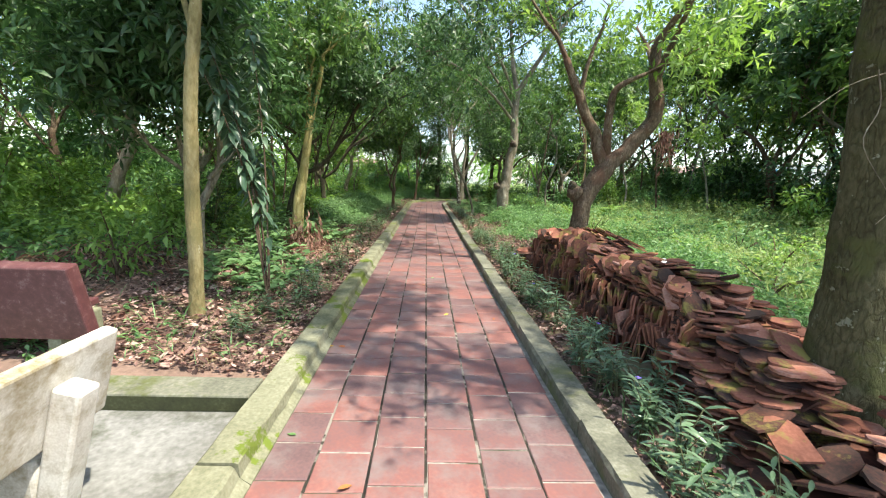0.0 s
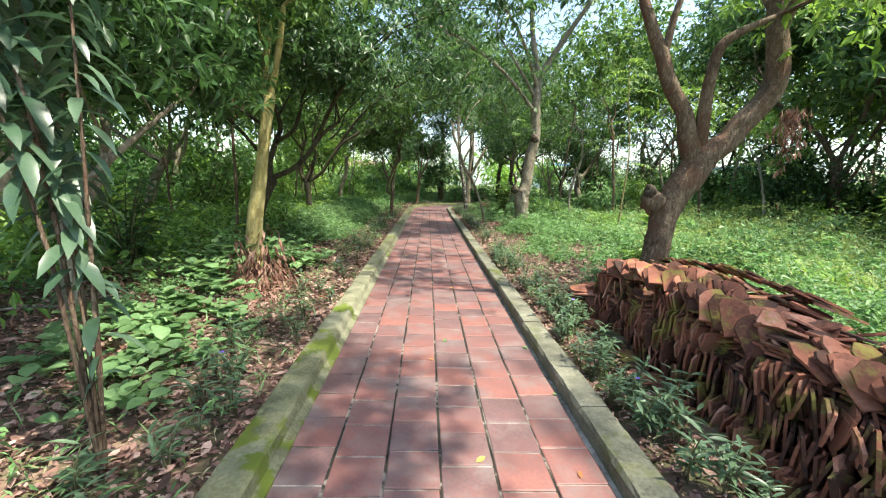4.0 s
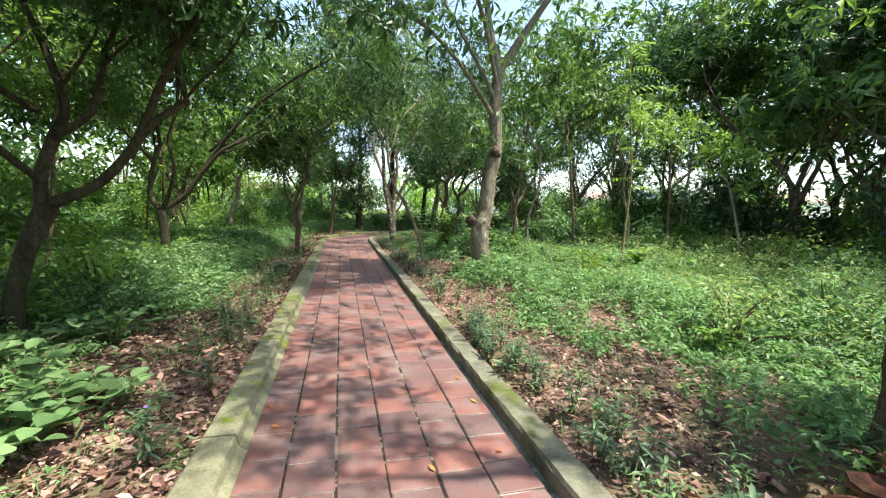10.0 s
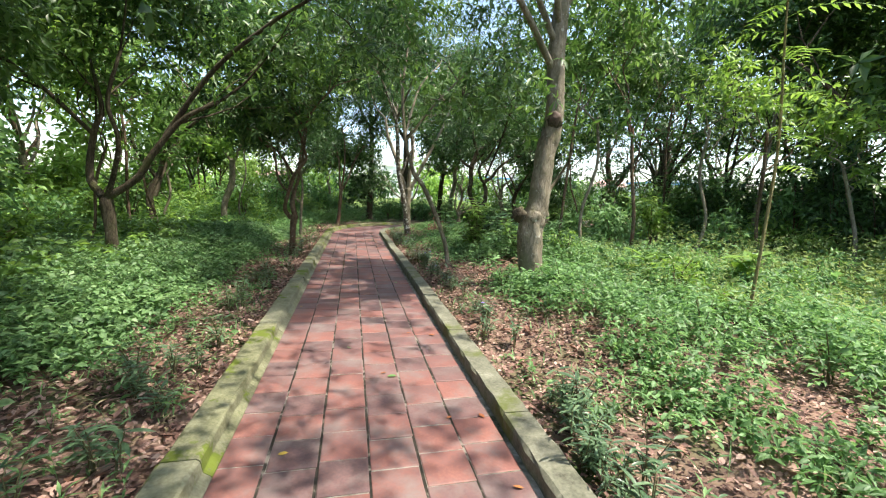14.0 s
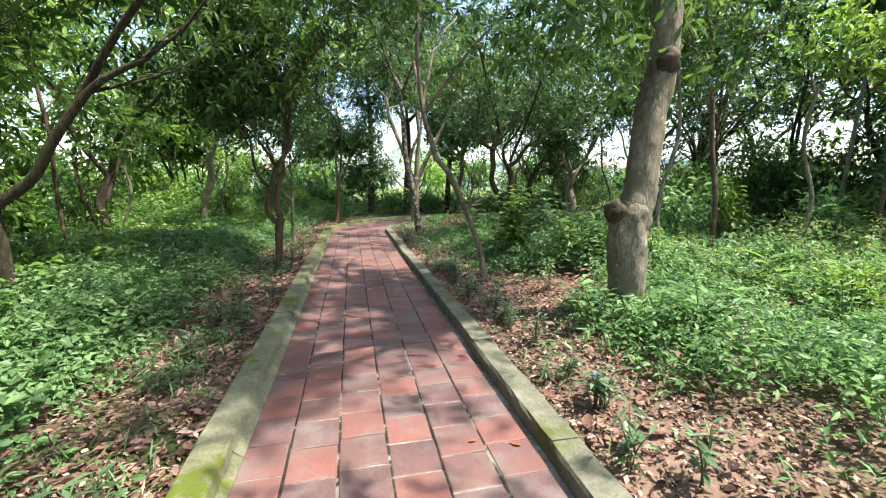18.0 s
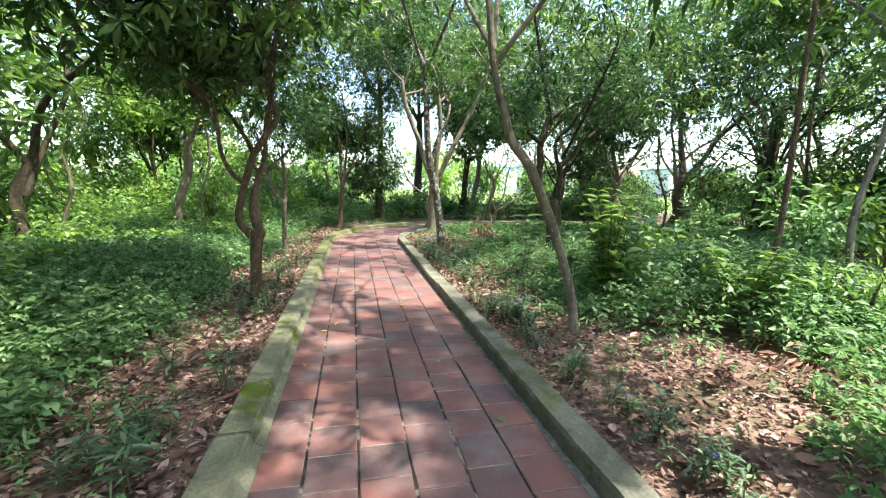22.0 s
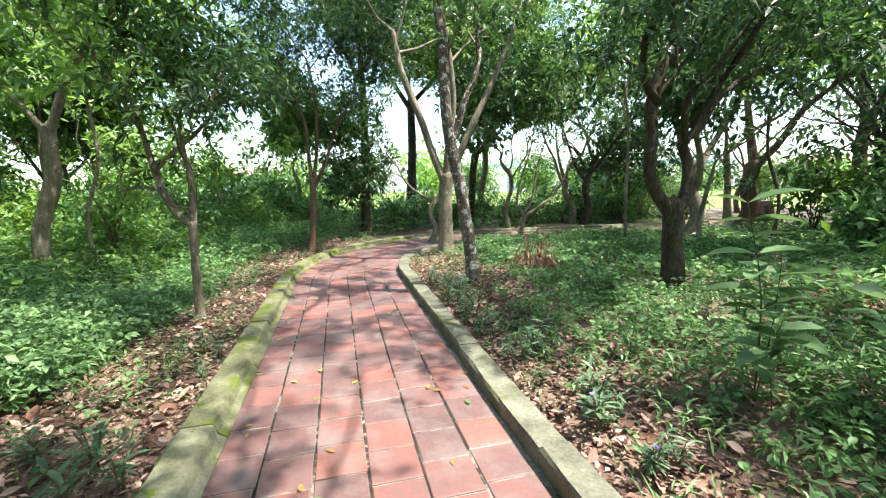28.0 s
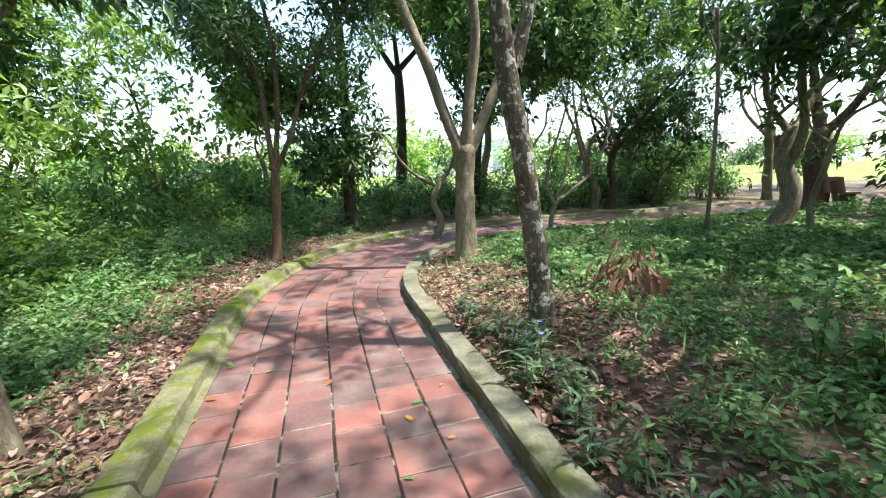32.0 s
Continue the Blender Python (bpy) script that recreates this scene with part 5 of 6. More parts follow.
# ---- boundary walls, far houses ----
def wall(name, a, b, z0, top, thick, label):
    L = math.hypot(b[0] - a[0], b[1] - a[1])
    w = thing(name, (a[0], a[1], 0), label, "wall", kind="structure")
    w.rotation_euler = (0, 0, math.atan2(b[1] - a[1], b[0] - a[0]))
    part("wall_body", bm_mesh("wall_body", box(0, L, -thick / 2, thick / 2, z0, top - 0.08, 0.01), WALLMAT), w)
    part("coping", bm_mesh("coping", box(-0.03, L + 0.03, -thick / 2 - 0.05, thick / 2 + 0.05, top - 0.08, top, 0.015), WALLMAT), w, "dark weathered coping")
    n = max(2, int(L / 3.2))
    for i in range(n + 1):
        x = L * i / n
        part("pier", bm_mesh("pier", box(x - 0.13, x + 0.13, -thick / 2 - 0.07, thick / 2 + 0.07, z0, top - 0.083, 0.012), WALLMAT), w)


wall("wall_east", (13.9, 28.8), (30.0, 22.5), -0.1, 1.62, 0.22, "low dark weathered boundary wall behind the trees")
wall("wall_north", (-30.0, 41.0), (16.0, 41.0), -0.1, 0.62, 0.22, "low dark boundary wall before an open field")


def house(x, y, w, d, floors, seed, roofmat):
    """A distant block of flats or house: walls, storeys of windows with frames, a roof."""
    rh = random.Random(seed)
    h = floors * 3.3
    o = thing("house", (x, y, 0), "pale plastered house beyond the field, %s" % ("red roofed" if roofmat is ROOFRED else "flat roofed"), "house", "far houses")
    part("wall", bm_mesh("wall", box(-w / 2, w / 2, 0, d, -0.3, h, 0), PLASTER), o)
    if roofmat is ROOFRED:
        part("roof", mesh_of("roof", [(-w / 2 - .5, -.5, h), (w / 2 + .5, -.5, h), (w / 2 + .5, d + .5, h), (-w / 2 - .5, d + .5, h), (-w / 2 + 1.5, d / 2, h + 2.2), (w / 2 - 1.5, d / 2, h + 2.2)],
                             [(0, 1, 5, 4), (1, 2, 5), (2, 3, 4, 5), (3, 0, 4), (3, 2, 1, 0)], roofmat), o, "pale red hipped roof")
    else:
        part("roof", bm_mesh("roof", box(-w / 2 - .25, w / 2 + .25, -.25, d + .25, h, h + 0.45, 0.03), roofmat), o)
    n = max(2, int(w / 3.4))
    for fl in range(floors):
        for i in range(n):
            cx, cz = -w / 2 + (i + 0.5) * w / n, fl * 3.3 + 1.0
            win = part("window", bm_mesh("window", box(cx - 0.75, cx + 0.75, -0.08, 0.05, cz, cz + 1.5, 0.02), PLASTER), o)
            part("pane", bm_mesh("pane", box(cx - 0.66, cx + 0.66, -0.11, -0.085, cz + 0.09, cz + 1.41, 0), PANE), win)


for q, (x, y, w, d, fl, rm) in enumerate([(-60, 165, 22, 12, 3, PLASTER), (-30, 180, 18, 12, 2, ROOFRED), (-8, 150, 14, 10, 3, PLASTER), (9, 142, 11, 10, 3, PLASTER), (24, 160, 18, 12, 4, PLASTER),
                                         (46, 150, 16, 12, 2, ROOFRED), (64, 140, 20, 12, 3, PLASTER), (88, 130, 18, 12, 2, ROOFRED), (108, 120, 16, 12, 3, PLASTER), (125, 95, 16, 12, 2, ROOFRED),
                                         (36, 118, 10, 8, 2, BLUEWALL), (78, 100, 14, 10, 2, BLUEWALL)]):
    house(x, y, w, d, fl, 900 + q, rm)

# ---- green cover, grass and leaf litter ----
def bump_at(x, y, cx, cy, r):
    return np.exp(-((x - cx) ** 2 + (y - cy) ** 2) / (r * r))


def cover_high(x, y):
    """How tall the green cover stands."""
    h = 0.16 + 0.10 * swell(x * 1.3 + 2, y * 1.3)
    h = h + 0.5 * bump_at(x, y, 3.9, 22.5, 1.2) + 0.35 * bump_at(x, y, 2.9, 21.7, 0.7) + 0.25 * bump_at(x, y, -3.8, 23.5, 2.2) + 0.25 * bump_at(x, y, -4.0, 27.5, 2.0)
    h = h + 0.24 * np.clip(swell(x * 1.2, y * 1.2 + 3), 0, 1) * ((x > 1.8) & (y > 13) & (y < 27))
    h = h + 0.26 * np.clip(swell(x * 2.1 + 1, y * 1.8), 0, 1) * ((x > 2.0) & (y < 22))
    h = h + 0.35 * bump_at(x, y, -3.2, 14.8, 0.8) + 0.6 * bump_at(x, y, -4.6, 14.2, 1.1)
    h = h + 0.22 * np.clip((-x - 2.0) / 0.8, 0, 1) * np.clip((y - 15.5) / 2, 0, 1) * np.clip((29.5 - y) / 3, 0, 1)
    inside = (x > 0) & (y > 26.5) & (y < 35.5)      # the ground inside the bend stays low
    h = h + np.where(inside, 0.0, 0.25 * np.clip((off_path(x, y) - 4) / 5, 0, 1) + 0.55 * np.clip((y - 31 + 0.4 * np.abs(x)) / 5, 0, 1) * (off_path(x, y) > 1.8) * np.clip((off_path(x, y) - 1.5), 0, 1))
    return np.maximum(h, 0.06)


def cover_share(x, y):
    """Where the cover is closed (1) and where the litter lies open (0)."""
    d = off_path(x, y)
    edge = np.where(x < 0, np.where(y < 13.5, 2.6, np.where(y < 22.5, 2.2, 1.95)), np.where((y > 13) & (y < 22.5), 2.0, 1.95))
    edge = np.where((y > 26.8) & (y < 30.3) & (x > 0), 2.45, edge)
    edge = np.where((y > 27) & (x < 0), 2.15, edge)
    p = 1 / (1 + np.exp(-(d - edge) * 5.0)) + 0.32 * swell(x * 1.9, y * 1.9 + 5)
    hole = bump_at(x, y, 2.2, 17.6, 0.7) + bump_at(x, y, 1.75, 20.8, 0.9) + bump_at(x, y, 3.4, 19.0, 0.8) + bump_at(x, y, 2.6, 21.0, 0.6) + bump_at(x, y, 3.0, 16.0, 0.6) + 1.3 * bump_at(x, y, 2.5, 14.4, 1.0) + bump_at(x, y, -2.2, 12.0, 1.2) + 1.5 * bump_at(x, y, -2.7, 10.4, 1.6) + 1.5 * bump_at(x, y, -4.3, 11.2, 1.7) + bump_at(x, y, -1.7, 25.6, 0.9) + bump_at(x, y, -1.7, 27.3, 0.9) + bump_at(x, y, -1.9, 14.0, 1.0) + bump_at(x, y, -1.8, 16.5, 0.7)
    p = p - 0.55 * np.clip(0.15 + swell(x * 3.1 + 2, y * 2.7), 0, 1) * ((x > 1.6) & (y < 23))
    return np.clip(p - 0.6 * hole, 0.03, 1)


def plants(rng, n, lo, hi, per, size, aspect, k, share=True, tall=1.0, dmin=1.3, dmax=99.0, tiers=2, level=0.0):
    """Low plants: whorls of leaves on short stems, over the box lo to hi."""
    x, y = rng.uniform(lo[0], hi[0], n), rng.uniform(lo[1], hi[1], n)
    d = off_path(x, y)
    keep = (d > dmin) & (d < dmax) & ~((x < -0.9) & (x > -5.2) & (y < 8.9)) & ~((x > 1.45) & (x < 2.75) & (y < 13.1))
    if share:
        keep &= rng.uniform(size=n) < cover_share(x, y)
    x, y = x[keep], y[keep]
    z0, h = ground_z(x, y), cover_high(x, y) * rng.uniform(0.35, 1.1, len(x)) * tall
    P, D, U = [], [], []
    for t in range(tiers):
        m = len(x)
        for j in range(per):
            a = rng.uniform(0, 6.28, m)
            P.append(np.stack([x + 0.012 * np.cos(a), y + 0.012 * np.sin(a), z0 + h * (1 - 0.45 * t) * rng.uniform(0.85, 1.05, m)], 1))
            D.append(np.stack([np.cos(a), np.sin(a), rng.uniform(-0.75, 0.45, m) * (1 - level)], 1))
            U.append(np.stack([rng.normal(size=m) * 0.6 * (1 - level), rng.normal(size=m) * 0.6 * (1 - level), np.ones(m)], 1))
    P, D, U = np.concatenate(P), np.concatenate(D), np.concatenate(U)
    L = size * rng.uniform(0.6, 1.35, len(P))
    return blades(P, D, U, L, L * aspect * rng.uniform(0.85, 1.15, len(P)), k=k, droop=0.18)


rng = np.random.default_rng(5)


def stuff(name, label, category, VT, mat):
    return tagged(new(name, mesh_tris(name, *VT, mat)), label, category, kind="stuff")


stuff("ground_cover", "low green broad-leaved ground cover beside the walk", "ground cover",
      join([plants(rng, 21000, (-4.0, 5.8), (4.4, 34.0), 4, 0.054, 0.55, 2, dmax=2.9), plants(rng, 24000, (-6.6, 5.8), (7.6, 35.5), 4, 0.056, 0.55, 1, dmin=2.7, dmax=4.6), plants(rng, 26000, (-6.6, 5.8), (7.6, 35.5), 4, 0.06, 0.36, 0, dmax=4.6), plants(rng, 14000, (-8.0, 5.8), (9.0, 35.5), 4, 0.10, 0.6, 0, dmin=4.2, dmax=7.5), plants(rng, 11000, (-3.4, 5.8), (3.6, 34.0), 5, 0.085, 0.2, 1, dmax=3.2, tall=1.0)]), COVER)
stuff("vine_cover", "lush broad-leaved vines closing over the ground", "ground cover",
      join([plants(rng, 19000, (-7.0, 17.4), (-1.9, 30.5), 4, 0.072, 0.62, 1, dmin=2.1, tall=1.05, level=0.35), plants(rng, 2700, (1.9, 20.6), (6.5, 23.7), 4, 0.068, 0.62, 1, dmin=2.1, tall=1.0, level=0.3)]), VINE)
stuff("undergrowth", "tall tangled green undergrowth between the trees", "undergrowth",
      join([plants(rng, 11500, (-13.0, -9.0), (14.5, 41.0), 4, 0.14, 0.5, 0, dmin=4.5, tall=1.15, tiers=2), plants(rng, 6000, (-13.0, 28.0), (14.5, 40.8), 5, 0.12, 0.45, 0, dmin=2.1, tall=1.1, tiers=3)]), UNDER)
# bright leaves stand in for sunlight that the crowns keep off
stuff("bright_undergrowth", "yellow-green undergrowth in the open ground, its leaves coloured as sunlit", "undergrowth",
      join([plants(rng, 10500, (-14.0, 13.0), (-1.5, 41.0), 5, 0.13, 0.5, 0, dmin=3.4, tall=1.25, tiers=2)]), LEAF_BRIGHT)
# bright leaf colour again in place of sun on the distant growth
stuff("far_undergrowth", "dense undergrowth along the back of the garden", "undergrowth",
      plants(rng, 12500, (-36.0, -10.0), (36.0, 41.0), 4, 0.34, 0.5, 0, share=False, dmin=11.0, tall=1.4, tiers=2), LEAF_BRIGHT)


def grass(n, lo, hi, high, dmin, mat, name, label, where=None):
    x, y = rng.uniform(lo[0], hi[0], n), rng.uniform(lo[1], hi[1], n)
    keep = (off_path(x, y) > dmin) & ~((x < -0.9) & (x > -5.2) & (y < 8.9)) & ~((x > 1.45) & (x < 2.75) & (y < 13.1))
    if where is not None:
        keep &= rng.uniform(size=n) < where(x, y)
    x, y = x[keep], y[keep]
    m = len(x)
    a = rng.uniform(0, 6.28, m)
    P = np.stack([x, y, ground_z(x, y)], 1)
    D = np.stack([np.cos(a) * 0.45, np.sin(a) * 0.45, np.ones(m)], 1)
    U = np.stack([-np.cos(a), -np.sin(a), np.full(m, 0.6)], 1)
    L = high * rng.uniform(0.5, 1.3, m) * (1 + 0.4 * swell(x * 1.3, y * 1.3))
    stuff(name, label, "grass", blades(P, D, U, L, 0.006 + 0.008 * rng.uniform(size=m), k=1, droop=0.28, fold=0.1), mat)


grass(60000, (3.6, 7.0), (12.5, 22.5), 0.40, 3.0, GRASS, "meadow_grass", "tall pale green grass in the sunny clearing",
      lambda x, y: np.clip((0.10 + bump_at(x, y, 7.4, 12.0, 2.8) + 0.8 * bump_at(x, y, 7.4, 17.0, 2.2)) * (0.4 + 1.1 * swell(x * 1.7, y * 1.7)), 0, 1) * ((y < 17.5) | (x > 5.5)))
grass(16000, (-3.4, 5.8), (3.6, 34.0), 0.17, 1.15, COVER, "verge_grass", "thin green grass tufts along the kerbs", lambda x, y: np.clip(0.75 - 0.25 * (off_path(x, y) - 1.1), 0.1, 1) * np.clip(0.6 + swell(x * 2.2, y * 2.2), 0, 1))
grass(14000, (-60, 41.6), (70, 75), 0.7, 6.0, GRASS, "field_grass", "yellow-green field grass beyond the wall")


def litter(n, lo, hi, size, dmin, dmax, mat, name, label, weight):
    x, y = rng.uniform(lo[0], hi[0], n), rng.uniform(lo[1], hi[1], n)
    d = off_path(x, y)
    keep = (d > dmin) & (d < dmax) & ~((x < -0.9) & (x > -5.2) & (y < 8.9)) & ~((x > 1.5) & (x < 2.7) & (y < 13.0)) & (rng.uniform(size=n) < weight(x, y))
    x, y = x[keep], y[keep]
    m = len(x)
    a = rng.uniform(0, 6.28, m)
    P = np.stack([x, y, ground_z(x, y) + rng.uniform(0.004, 0.05, m)], 1)
    D = np.stack([np.cos(a), np.sin(a), rng.normal(size=m) * 0.22], 1)
    U = np.stack([rng.normal(size=m) * 0.35, rng.normal(size=m) * 0.35, np.ones(m)], 1)
    L = size * rng.uniform(0.5, 1.4, m)
    stuff(name, label, "leaf litter", blades(P, D, U, L, L * rng.uniform(0.35, 0.6, m), k=2 if size > 0.07 else 0, droop=-0.1, fold=0.2), mat)


litter(300000, (-6.0, 5.8), (5.0, 34.5), 0.044, 1.08, 5.0, LITTER, "leaf_litter", "reddish brown fallen leaves on the soil", lambda x, y: np.clip(1.15 - 0.95 * cover_share(x, y), 0.06, 1))
litter(52000, (-4.2, 6.0), (3.6, 33.0), 0.078, 1.08, 3.2, LITTER, "broad_leaf_litter", "pinkish brown broad fallen leaves beside the kerbs", lambda x, y: np.clip(1.0 - 0.8 * cover_share(x, y), 0.05, 1) * np.where((x > 0) & (y < 23), 0.3, 1.0))
litter(5200, (-6.0, 5.8), (5.0, 34.5), 0.105, 1.08, 4.0, DEAD, "large_leaf_litter", "big curled orange-brown fallen leaves", lambda x, y: np.clip(1.0 - 0.95 * cover_share(x, y), 0.03, 1))

def weeds(n, lo, hi, dmin, dmax, high, leaf, mat, name, label, where, per=7):
    """Thin upright weeds: a wiry stem with narrow arching leaves set round it."""
    x, y = rng.uniform(lo[0], hi[0], n), rng.uniform(lo[1], hi[1], n)
    d = off_path(x, y)
    keep = (d > dmin) & (d < dmax) & ~((x < -0.9) & (x > -5.2) & (y < 8.9)) & ~((x > 1.45) & (x < 2.75) & (y < 13.1)) & (rng.uniform(size=n) < where(x, y))
    x, y = x[keep], y[keep]
    m = len(x)
    h = high * rng.uniform(0.45, 1.25, m)
    a = rng.uniform(0, 6.28, m)
    foot = np.stack([x, y, ground_z(x, y) - 0.01], 1)
    way = unit(np.stack([np.cos(a) * 0.22, np.sin(a) * 0.22, np.ones(m)], 1))
    side = np.stack([-np.sin(a), np.cos(a), np.zeros(m)], 1)
    out = [blades(foot, way, side, h, np.full(m, 0.004), k=1, fold=0.1, droop=0.05)]
    for j in range(per):
        b = a + j * 2.4 + rng.normal(size=m) * 0.3
        P = foot + way * (h * (0.3 + 0.7 * (j + 1) / per))[:, None]
        D = np.stack([np.cos(b), np.sin(b), rng.uniform(0.1, 0.9, m)], 1)
        L = leaf * rng.uniform(0.6, 1.25, m)
        out.append(blades(P, D, np.tile([0.0, 0.0, 1.0], (m, 1)), L, L * rng.uniform(0.12, 0.22, m), k=1, droop=0.35, fold=0.2))
    stuff(name, label, "weeds", join(out), mat)


def kerbside(x, y):
    return np.clip(0.35 + 0.8 * swell(x * 1.5 + 4, y * 1.1), 0.12, 1)


weeds(3600, (-3.2, 6.0), (3.4, 34.0), 1.14, 2.5, 0.20, 0.085, COVER, "kerbside_weeds", "thin upright weeds with narrow green leaves beside the kerbs", kerbside)
weeds(5200, (-3.0, 6.0), (3.2, 34.0), 1.13, 2.1, 0.15, 0.06, DRY, "dry_weeds", "straw-coloured dry weed stalks beside the kerbs", lambda x, y: kerbside(x + 9, y), 5)

stuff("meadow_herbs", "pale yellow-green herbs in the sunny clearing", "herbs",
      join([plants(rng, 7500, (4.2, 7.0), (12.5, 22.0), 5, 0.06, 0.36, 0, dmin=4.0, tall=1.6, tiers=3)]), GRASS)
stuff("clearing_cover", "mid-green leafy cover in loose mounds beside the walk", "ground cover",
      plants(rng, 15000, (1.9, 7.0), (7.5, 21.5), 5, 0.066, 0.42, 1, dmin=2.0, dmax=6.5, tall=1.25, tiers=2), UNDER)

# ---- plants that stand out singly ----
def clump(name, at, label, category, stems, leafmat, seed, group="", flowers=0, stemmat=None):
    """A plant: each stem a thin tube with leaves set along it. stems: rows of (height, lean, azimuth, leaf size, aspect, pairs, droop)."""
    r = np.random.default_rng(seed)
    z = float(ground_z(at[0], at[1]))
    o = thing(name, (at[0], at[1], z), label, category, group)
    tb, lv = [], []
    for h, lean, az, ls, asp, pairs, droop in stems:
        end = np.array([math.cos(az) * lean, math.sin(az) * lean, h])
        root = np.array([math.cos(az + 1), math.sin(az + 1), 0]) * 0.02
        mid = end * np.array([0.35, 0.35, 0.55])
        thick = 0.55 if category == "sapling" else 1.0
        line = smooth_line([np.r_[root * (2.5 if category == "sapling" else 1), (0.004 + h * 0.006) * thick], np.r_[mid, (0.003 + h * 0.0045) * thick], np.r_[end, 0.0025]], 7)
        line[0, 2] -= 0.03
        tb.append(tube(line[:, :3], line[:, 3], 5))
        P, D = [], []
        for q in range(pairs):
            s = (0.42 if h > 1.4 else 0.25) + (0.58 if h > 1.4 else 0.75) * (q + 1) / pairs
            u = min(5, int(s * 6))
            p = line[u, :3] + (line[u + 1, :3] - line[u, :3]) * min(1.0, s * 6 - u)
            a0 = r.uniform(0, 6.28) + q * 1.57
            for a in (a0, a0 + math.pi + r.normal() * 0.3):
                P.append(p)
                D.append((math.cos(a), math.sin(a), 0.55 - droop * 1.2 + r.normal() * 0.18))
        P, D = np.array(P), np.array(D)
        m = len(P)
        U = np.stack([r.normal(size=m) * 0.15, r.normal(size=m) * 0.15, np.ones(m)], 1)
        L = ls * r.uniform(0.7, 1.2, m)
        lv.append(blades(P, D, U, L, L * asp, k=3, droop=droop, fold=0.18))
    for piece in tb if category == "sapling" else [join(tb)]:
        part("stem", mesh_tris("stem", *piece, stemmat or STEM, True), o)
    part("foliage", mesh_tris("foliage", *join(lv), leafmat), o)
    for f in range(flowers):
        h, lean, az = stems[f % len(stems)][:3]
        p = np.array([math.cos(az) * lean, math.sin(az) * lean, h + 0.02])
        a = np.arange(5) * 1.257
        D = np.stack([np.cos(a), np.sin(a), np.full(5, 0.35)], 1)
        part("flower", mesh_tris("flower", *blades(np.repeat(p[None], 5, 0), D, np.repeat([[0, 0, 1.0]], 5, 0), 0.026, 0.024, k=3, fold=0.05), FLOWER), o, "violet trumpet flower")
    return o


rb = random.Random(12)
kinds = []
for q in range(9):
    st = [(rb.uniform(0.16, 0.36), rb.uniform(0.02, 0.12), rb.uniform(0, 6.28), rb.uniform(0.085, 0.13), rb.uniform(0.17, 0.24), rb.randint(3, 5), rb.uniform(0.1, 0.3)) for _ in range(rb.randint(3, 6))]
    kinds.append(clump("border_plant", (1.32 + 0.02 * q, 8.0 + 2.1 * q), "narrow-leaved violet-flowered border plant beside the kerb" if q in (2, 5) else "low border plant with narrow grey-green leaves by the kerb", "plant", st,
                       LEAF_BLUE, 500 + q, "border plants", flowers=1 if q in (2, 5) else 0))
for q in range(270):
    right = rb.random() < 0.68
    s = rb.uniform(6.6, 27.0) if not right else rb.choice([rb.uniform(6.2, 16.0), rb.uniform(6.2, 16.0), rb.uniform(15, 29)])
    d = rb.uniform(1.17, 1.52) if right else -rb.uniform(1.18, 1.75)
    if not right and s < 9.4:
        continue
    x, y, a = on_path(s, d)
    flowering = q % 13 == 0
    src = kinds[rb.choice([2, 5])] if flowering else kinds[rb.choice([0, 1, 3, 4, 6, 7, 8])]
    c = copy_thing(src, pose(x, y, float(ground_z(x, y)), 0, 0, rb.uniform(0, 360)))
    c.scale = (rb.uniform(0.5, 1.0),) * 3

clump("sapling", (-1.58, 10.28), "young tree with long drooping grey-green leaves", "sapling",
      [(3.1, 0.95, 2.75, 0.20, 0.30, 34, 0.62), (2.4, 0.75, 2.5, 0.19, 0.30, 26, 0.6), (2.8, 0.85, 3.05, 0.20, 0.30, 30, 0.62), (1.9, 0.45, 2.7, 0.18, 0.32, 20, 0.6), (1.4, 0.30, 2.3, 0.17, 0.32, 12, 0.55), (2.9, 0.55, 2.2, 0.19, 0.30, 28, 0.6)], LEAF_DROOP, 601, stemmat=BARK_BROWN)
clump("sapling", (2.29, 24.38), "broad-leaved sapling with glossy pale green leaves", "sapling",
      [(0.85, 0.14, 0.5, 0.24, 0.42, 7, 0.2), (1.2, 0.18, 1.8, 0.25, 0.42, 8, 0.2), (0.6, 0.2, 4.0, 0.21, 0.42, 6, 0.2)], VINE, 602)
clump("sapling", (2.08, 25.24), "broad-leaved sapling among low cover", "sapling", [(0.42, 0.06, 0.5, 0.12, 0.36, 4, 0.2), (0.3, 0.1, 2.5, 0.11, 0.36, 3, 0.2)], COVER, 603)
clump("shrub", (2.60, 22.84), "bright broad-leaved shrub around a thin trunk", "shrub",
      [(rb.uniform(0.5, 1.35), rb.uniform(0.1, 0.45), rb.uniform(0, 6.28), 0.16, 0.55, 8, 0.3) for _ in range(20)], LEAF_BRIGHT, 604)
clump("shrub", (3.25, 21.70), "bright broad-leaved shrub in the sun", "shrub",
      [(rb.uniform(0.35, 0.9), rb.uniform(0.1, 0.5), rb.uniform(0, 6.28), 0.13, 0.55, 7, 0.3) for _ in range(20)], LEAF_BRIGHT, 605)
clump("shrub", (2.64, 18.93), "light green shrub at the foot of a grey tree", "shrub",
      [(rb.uniform(0.25, 0.6), rb.uniform(0.1, 0.4), rb.uniform(0, 6.28), 0.12, 0.5, 5, 0.2) for _ in range(10)], COVER, 606)
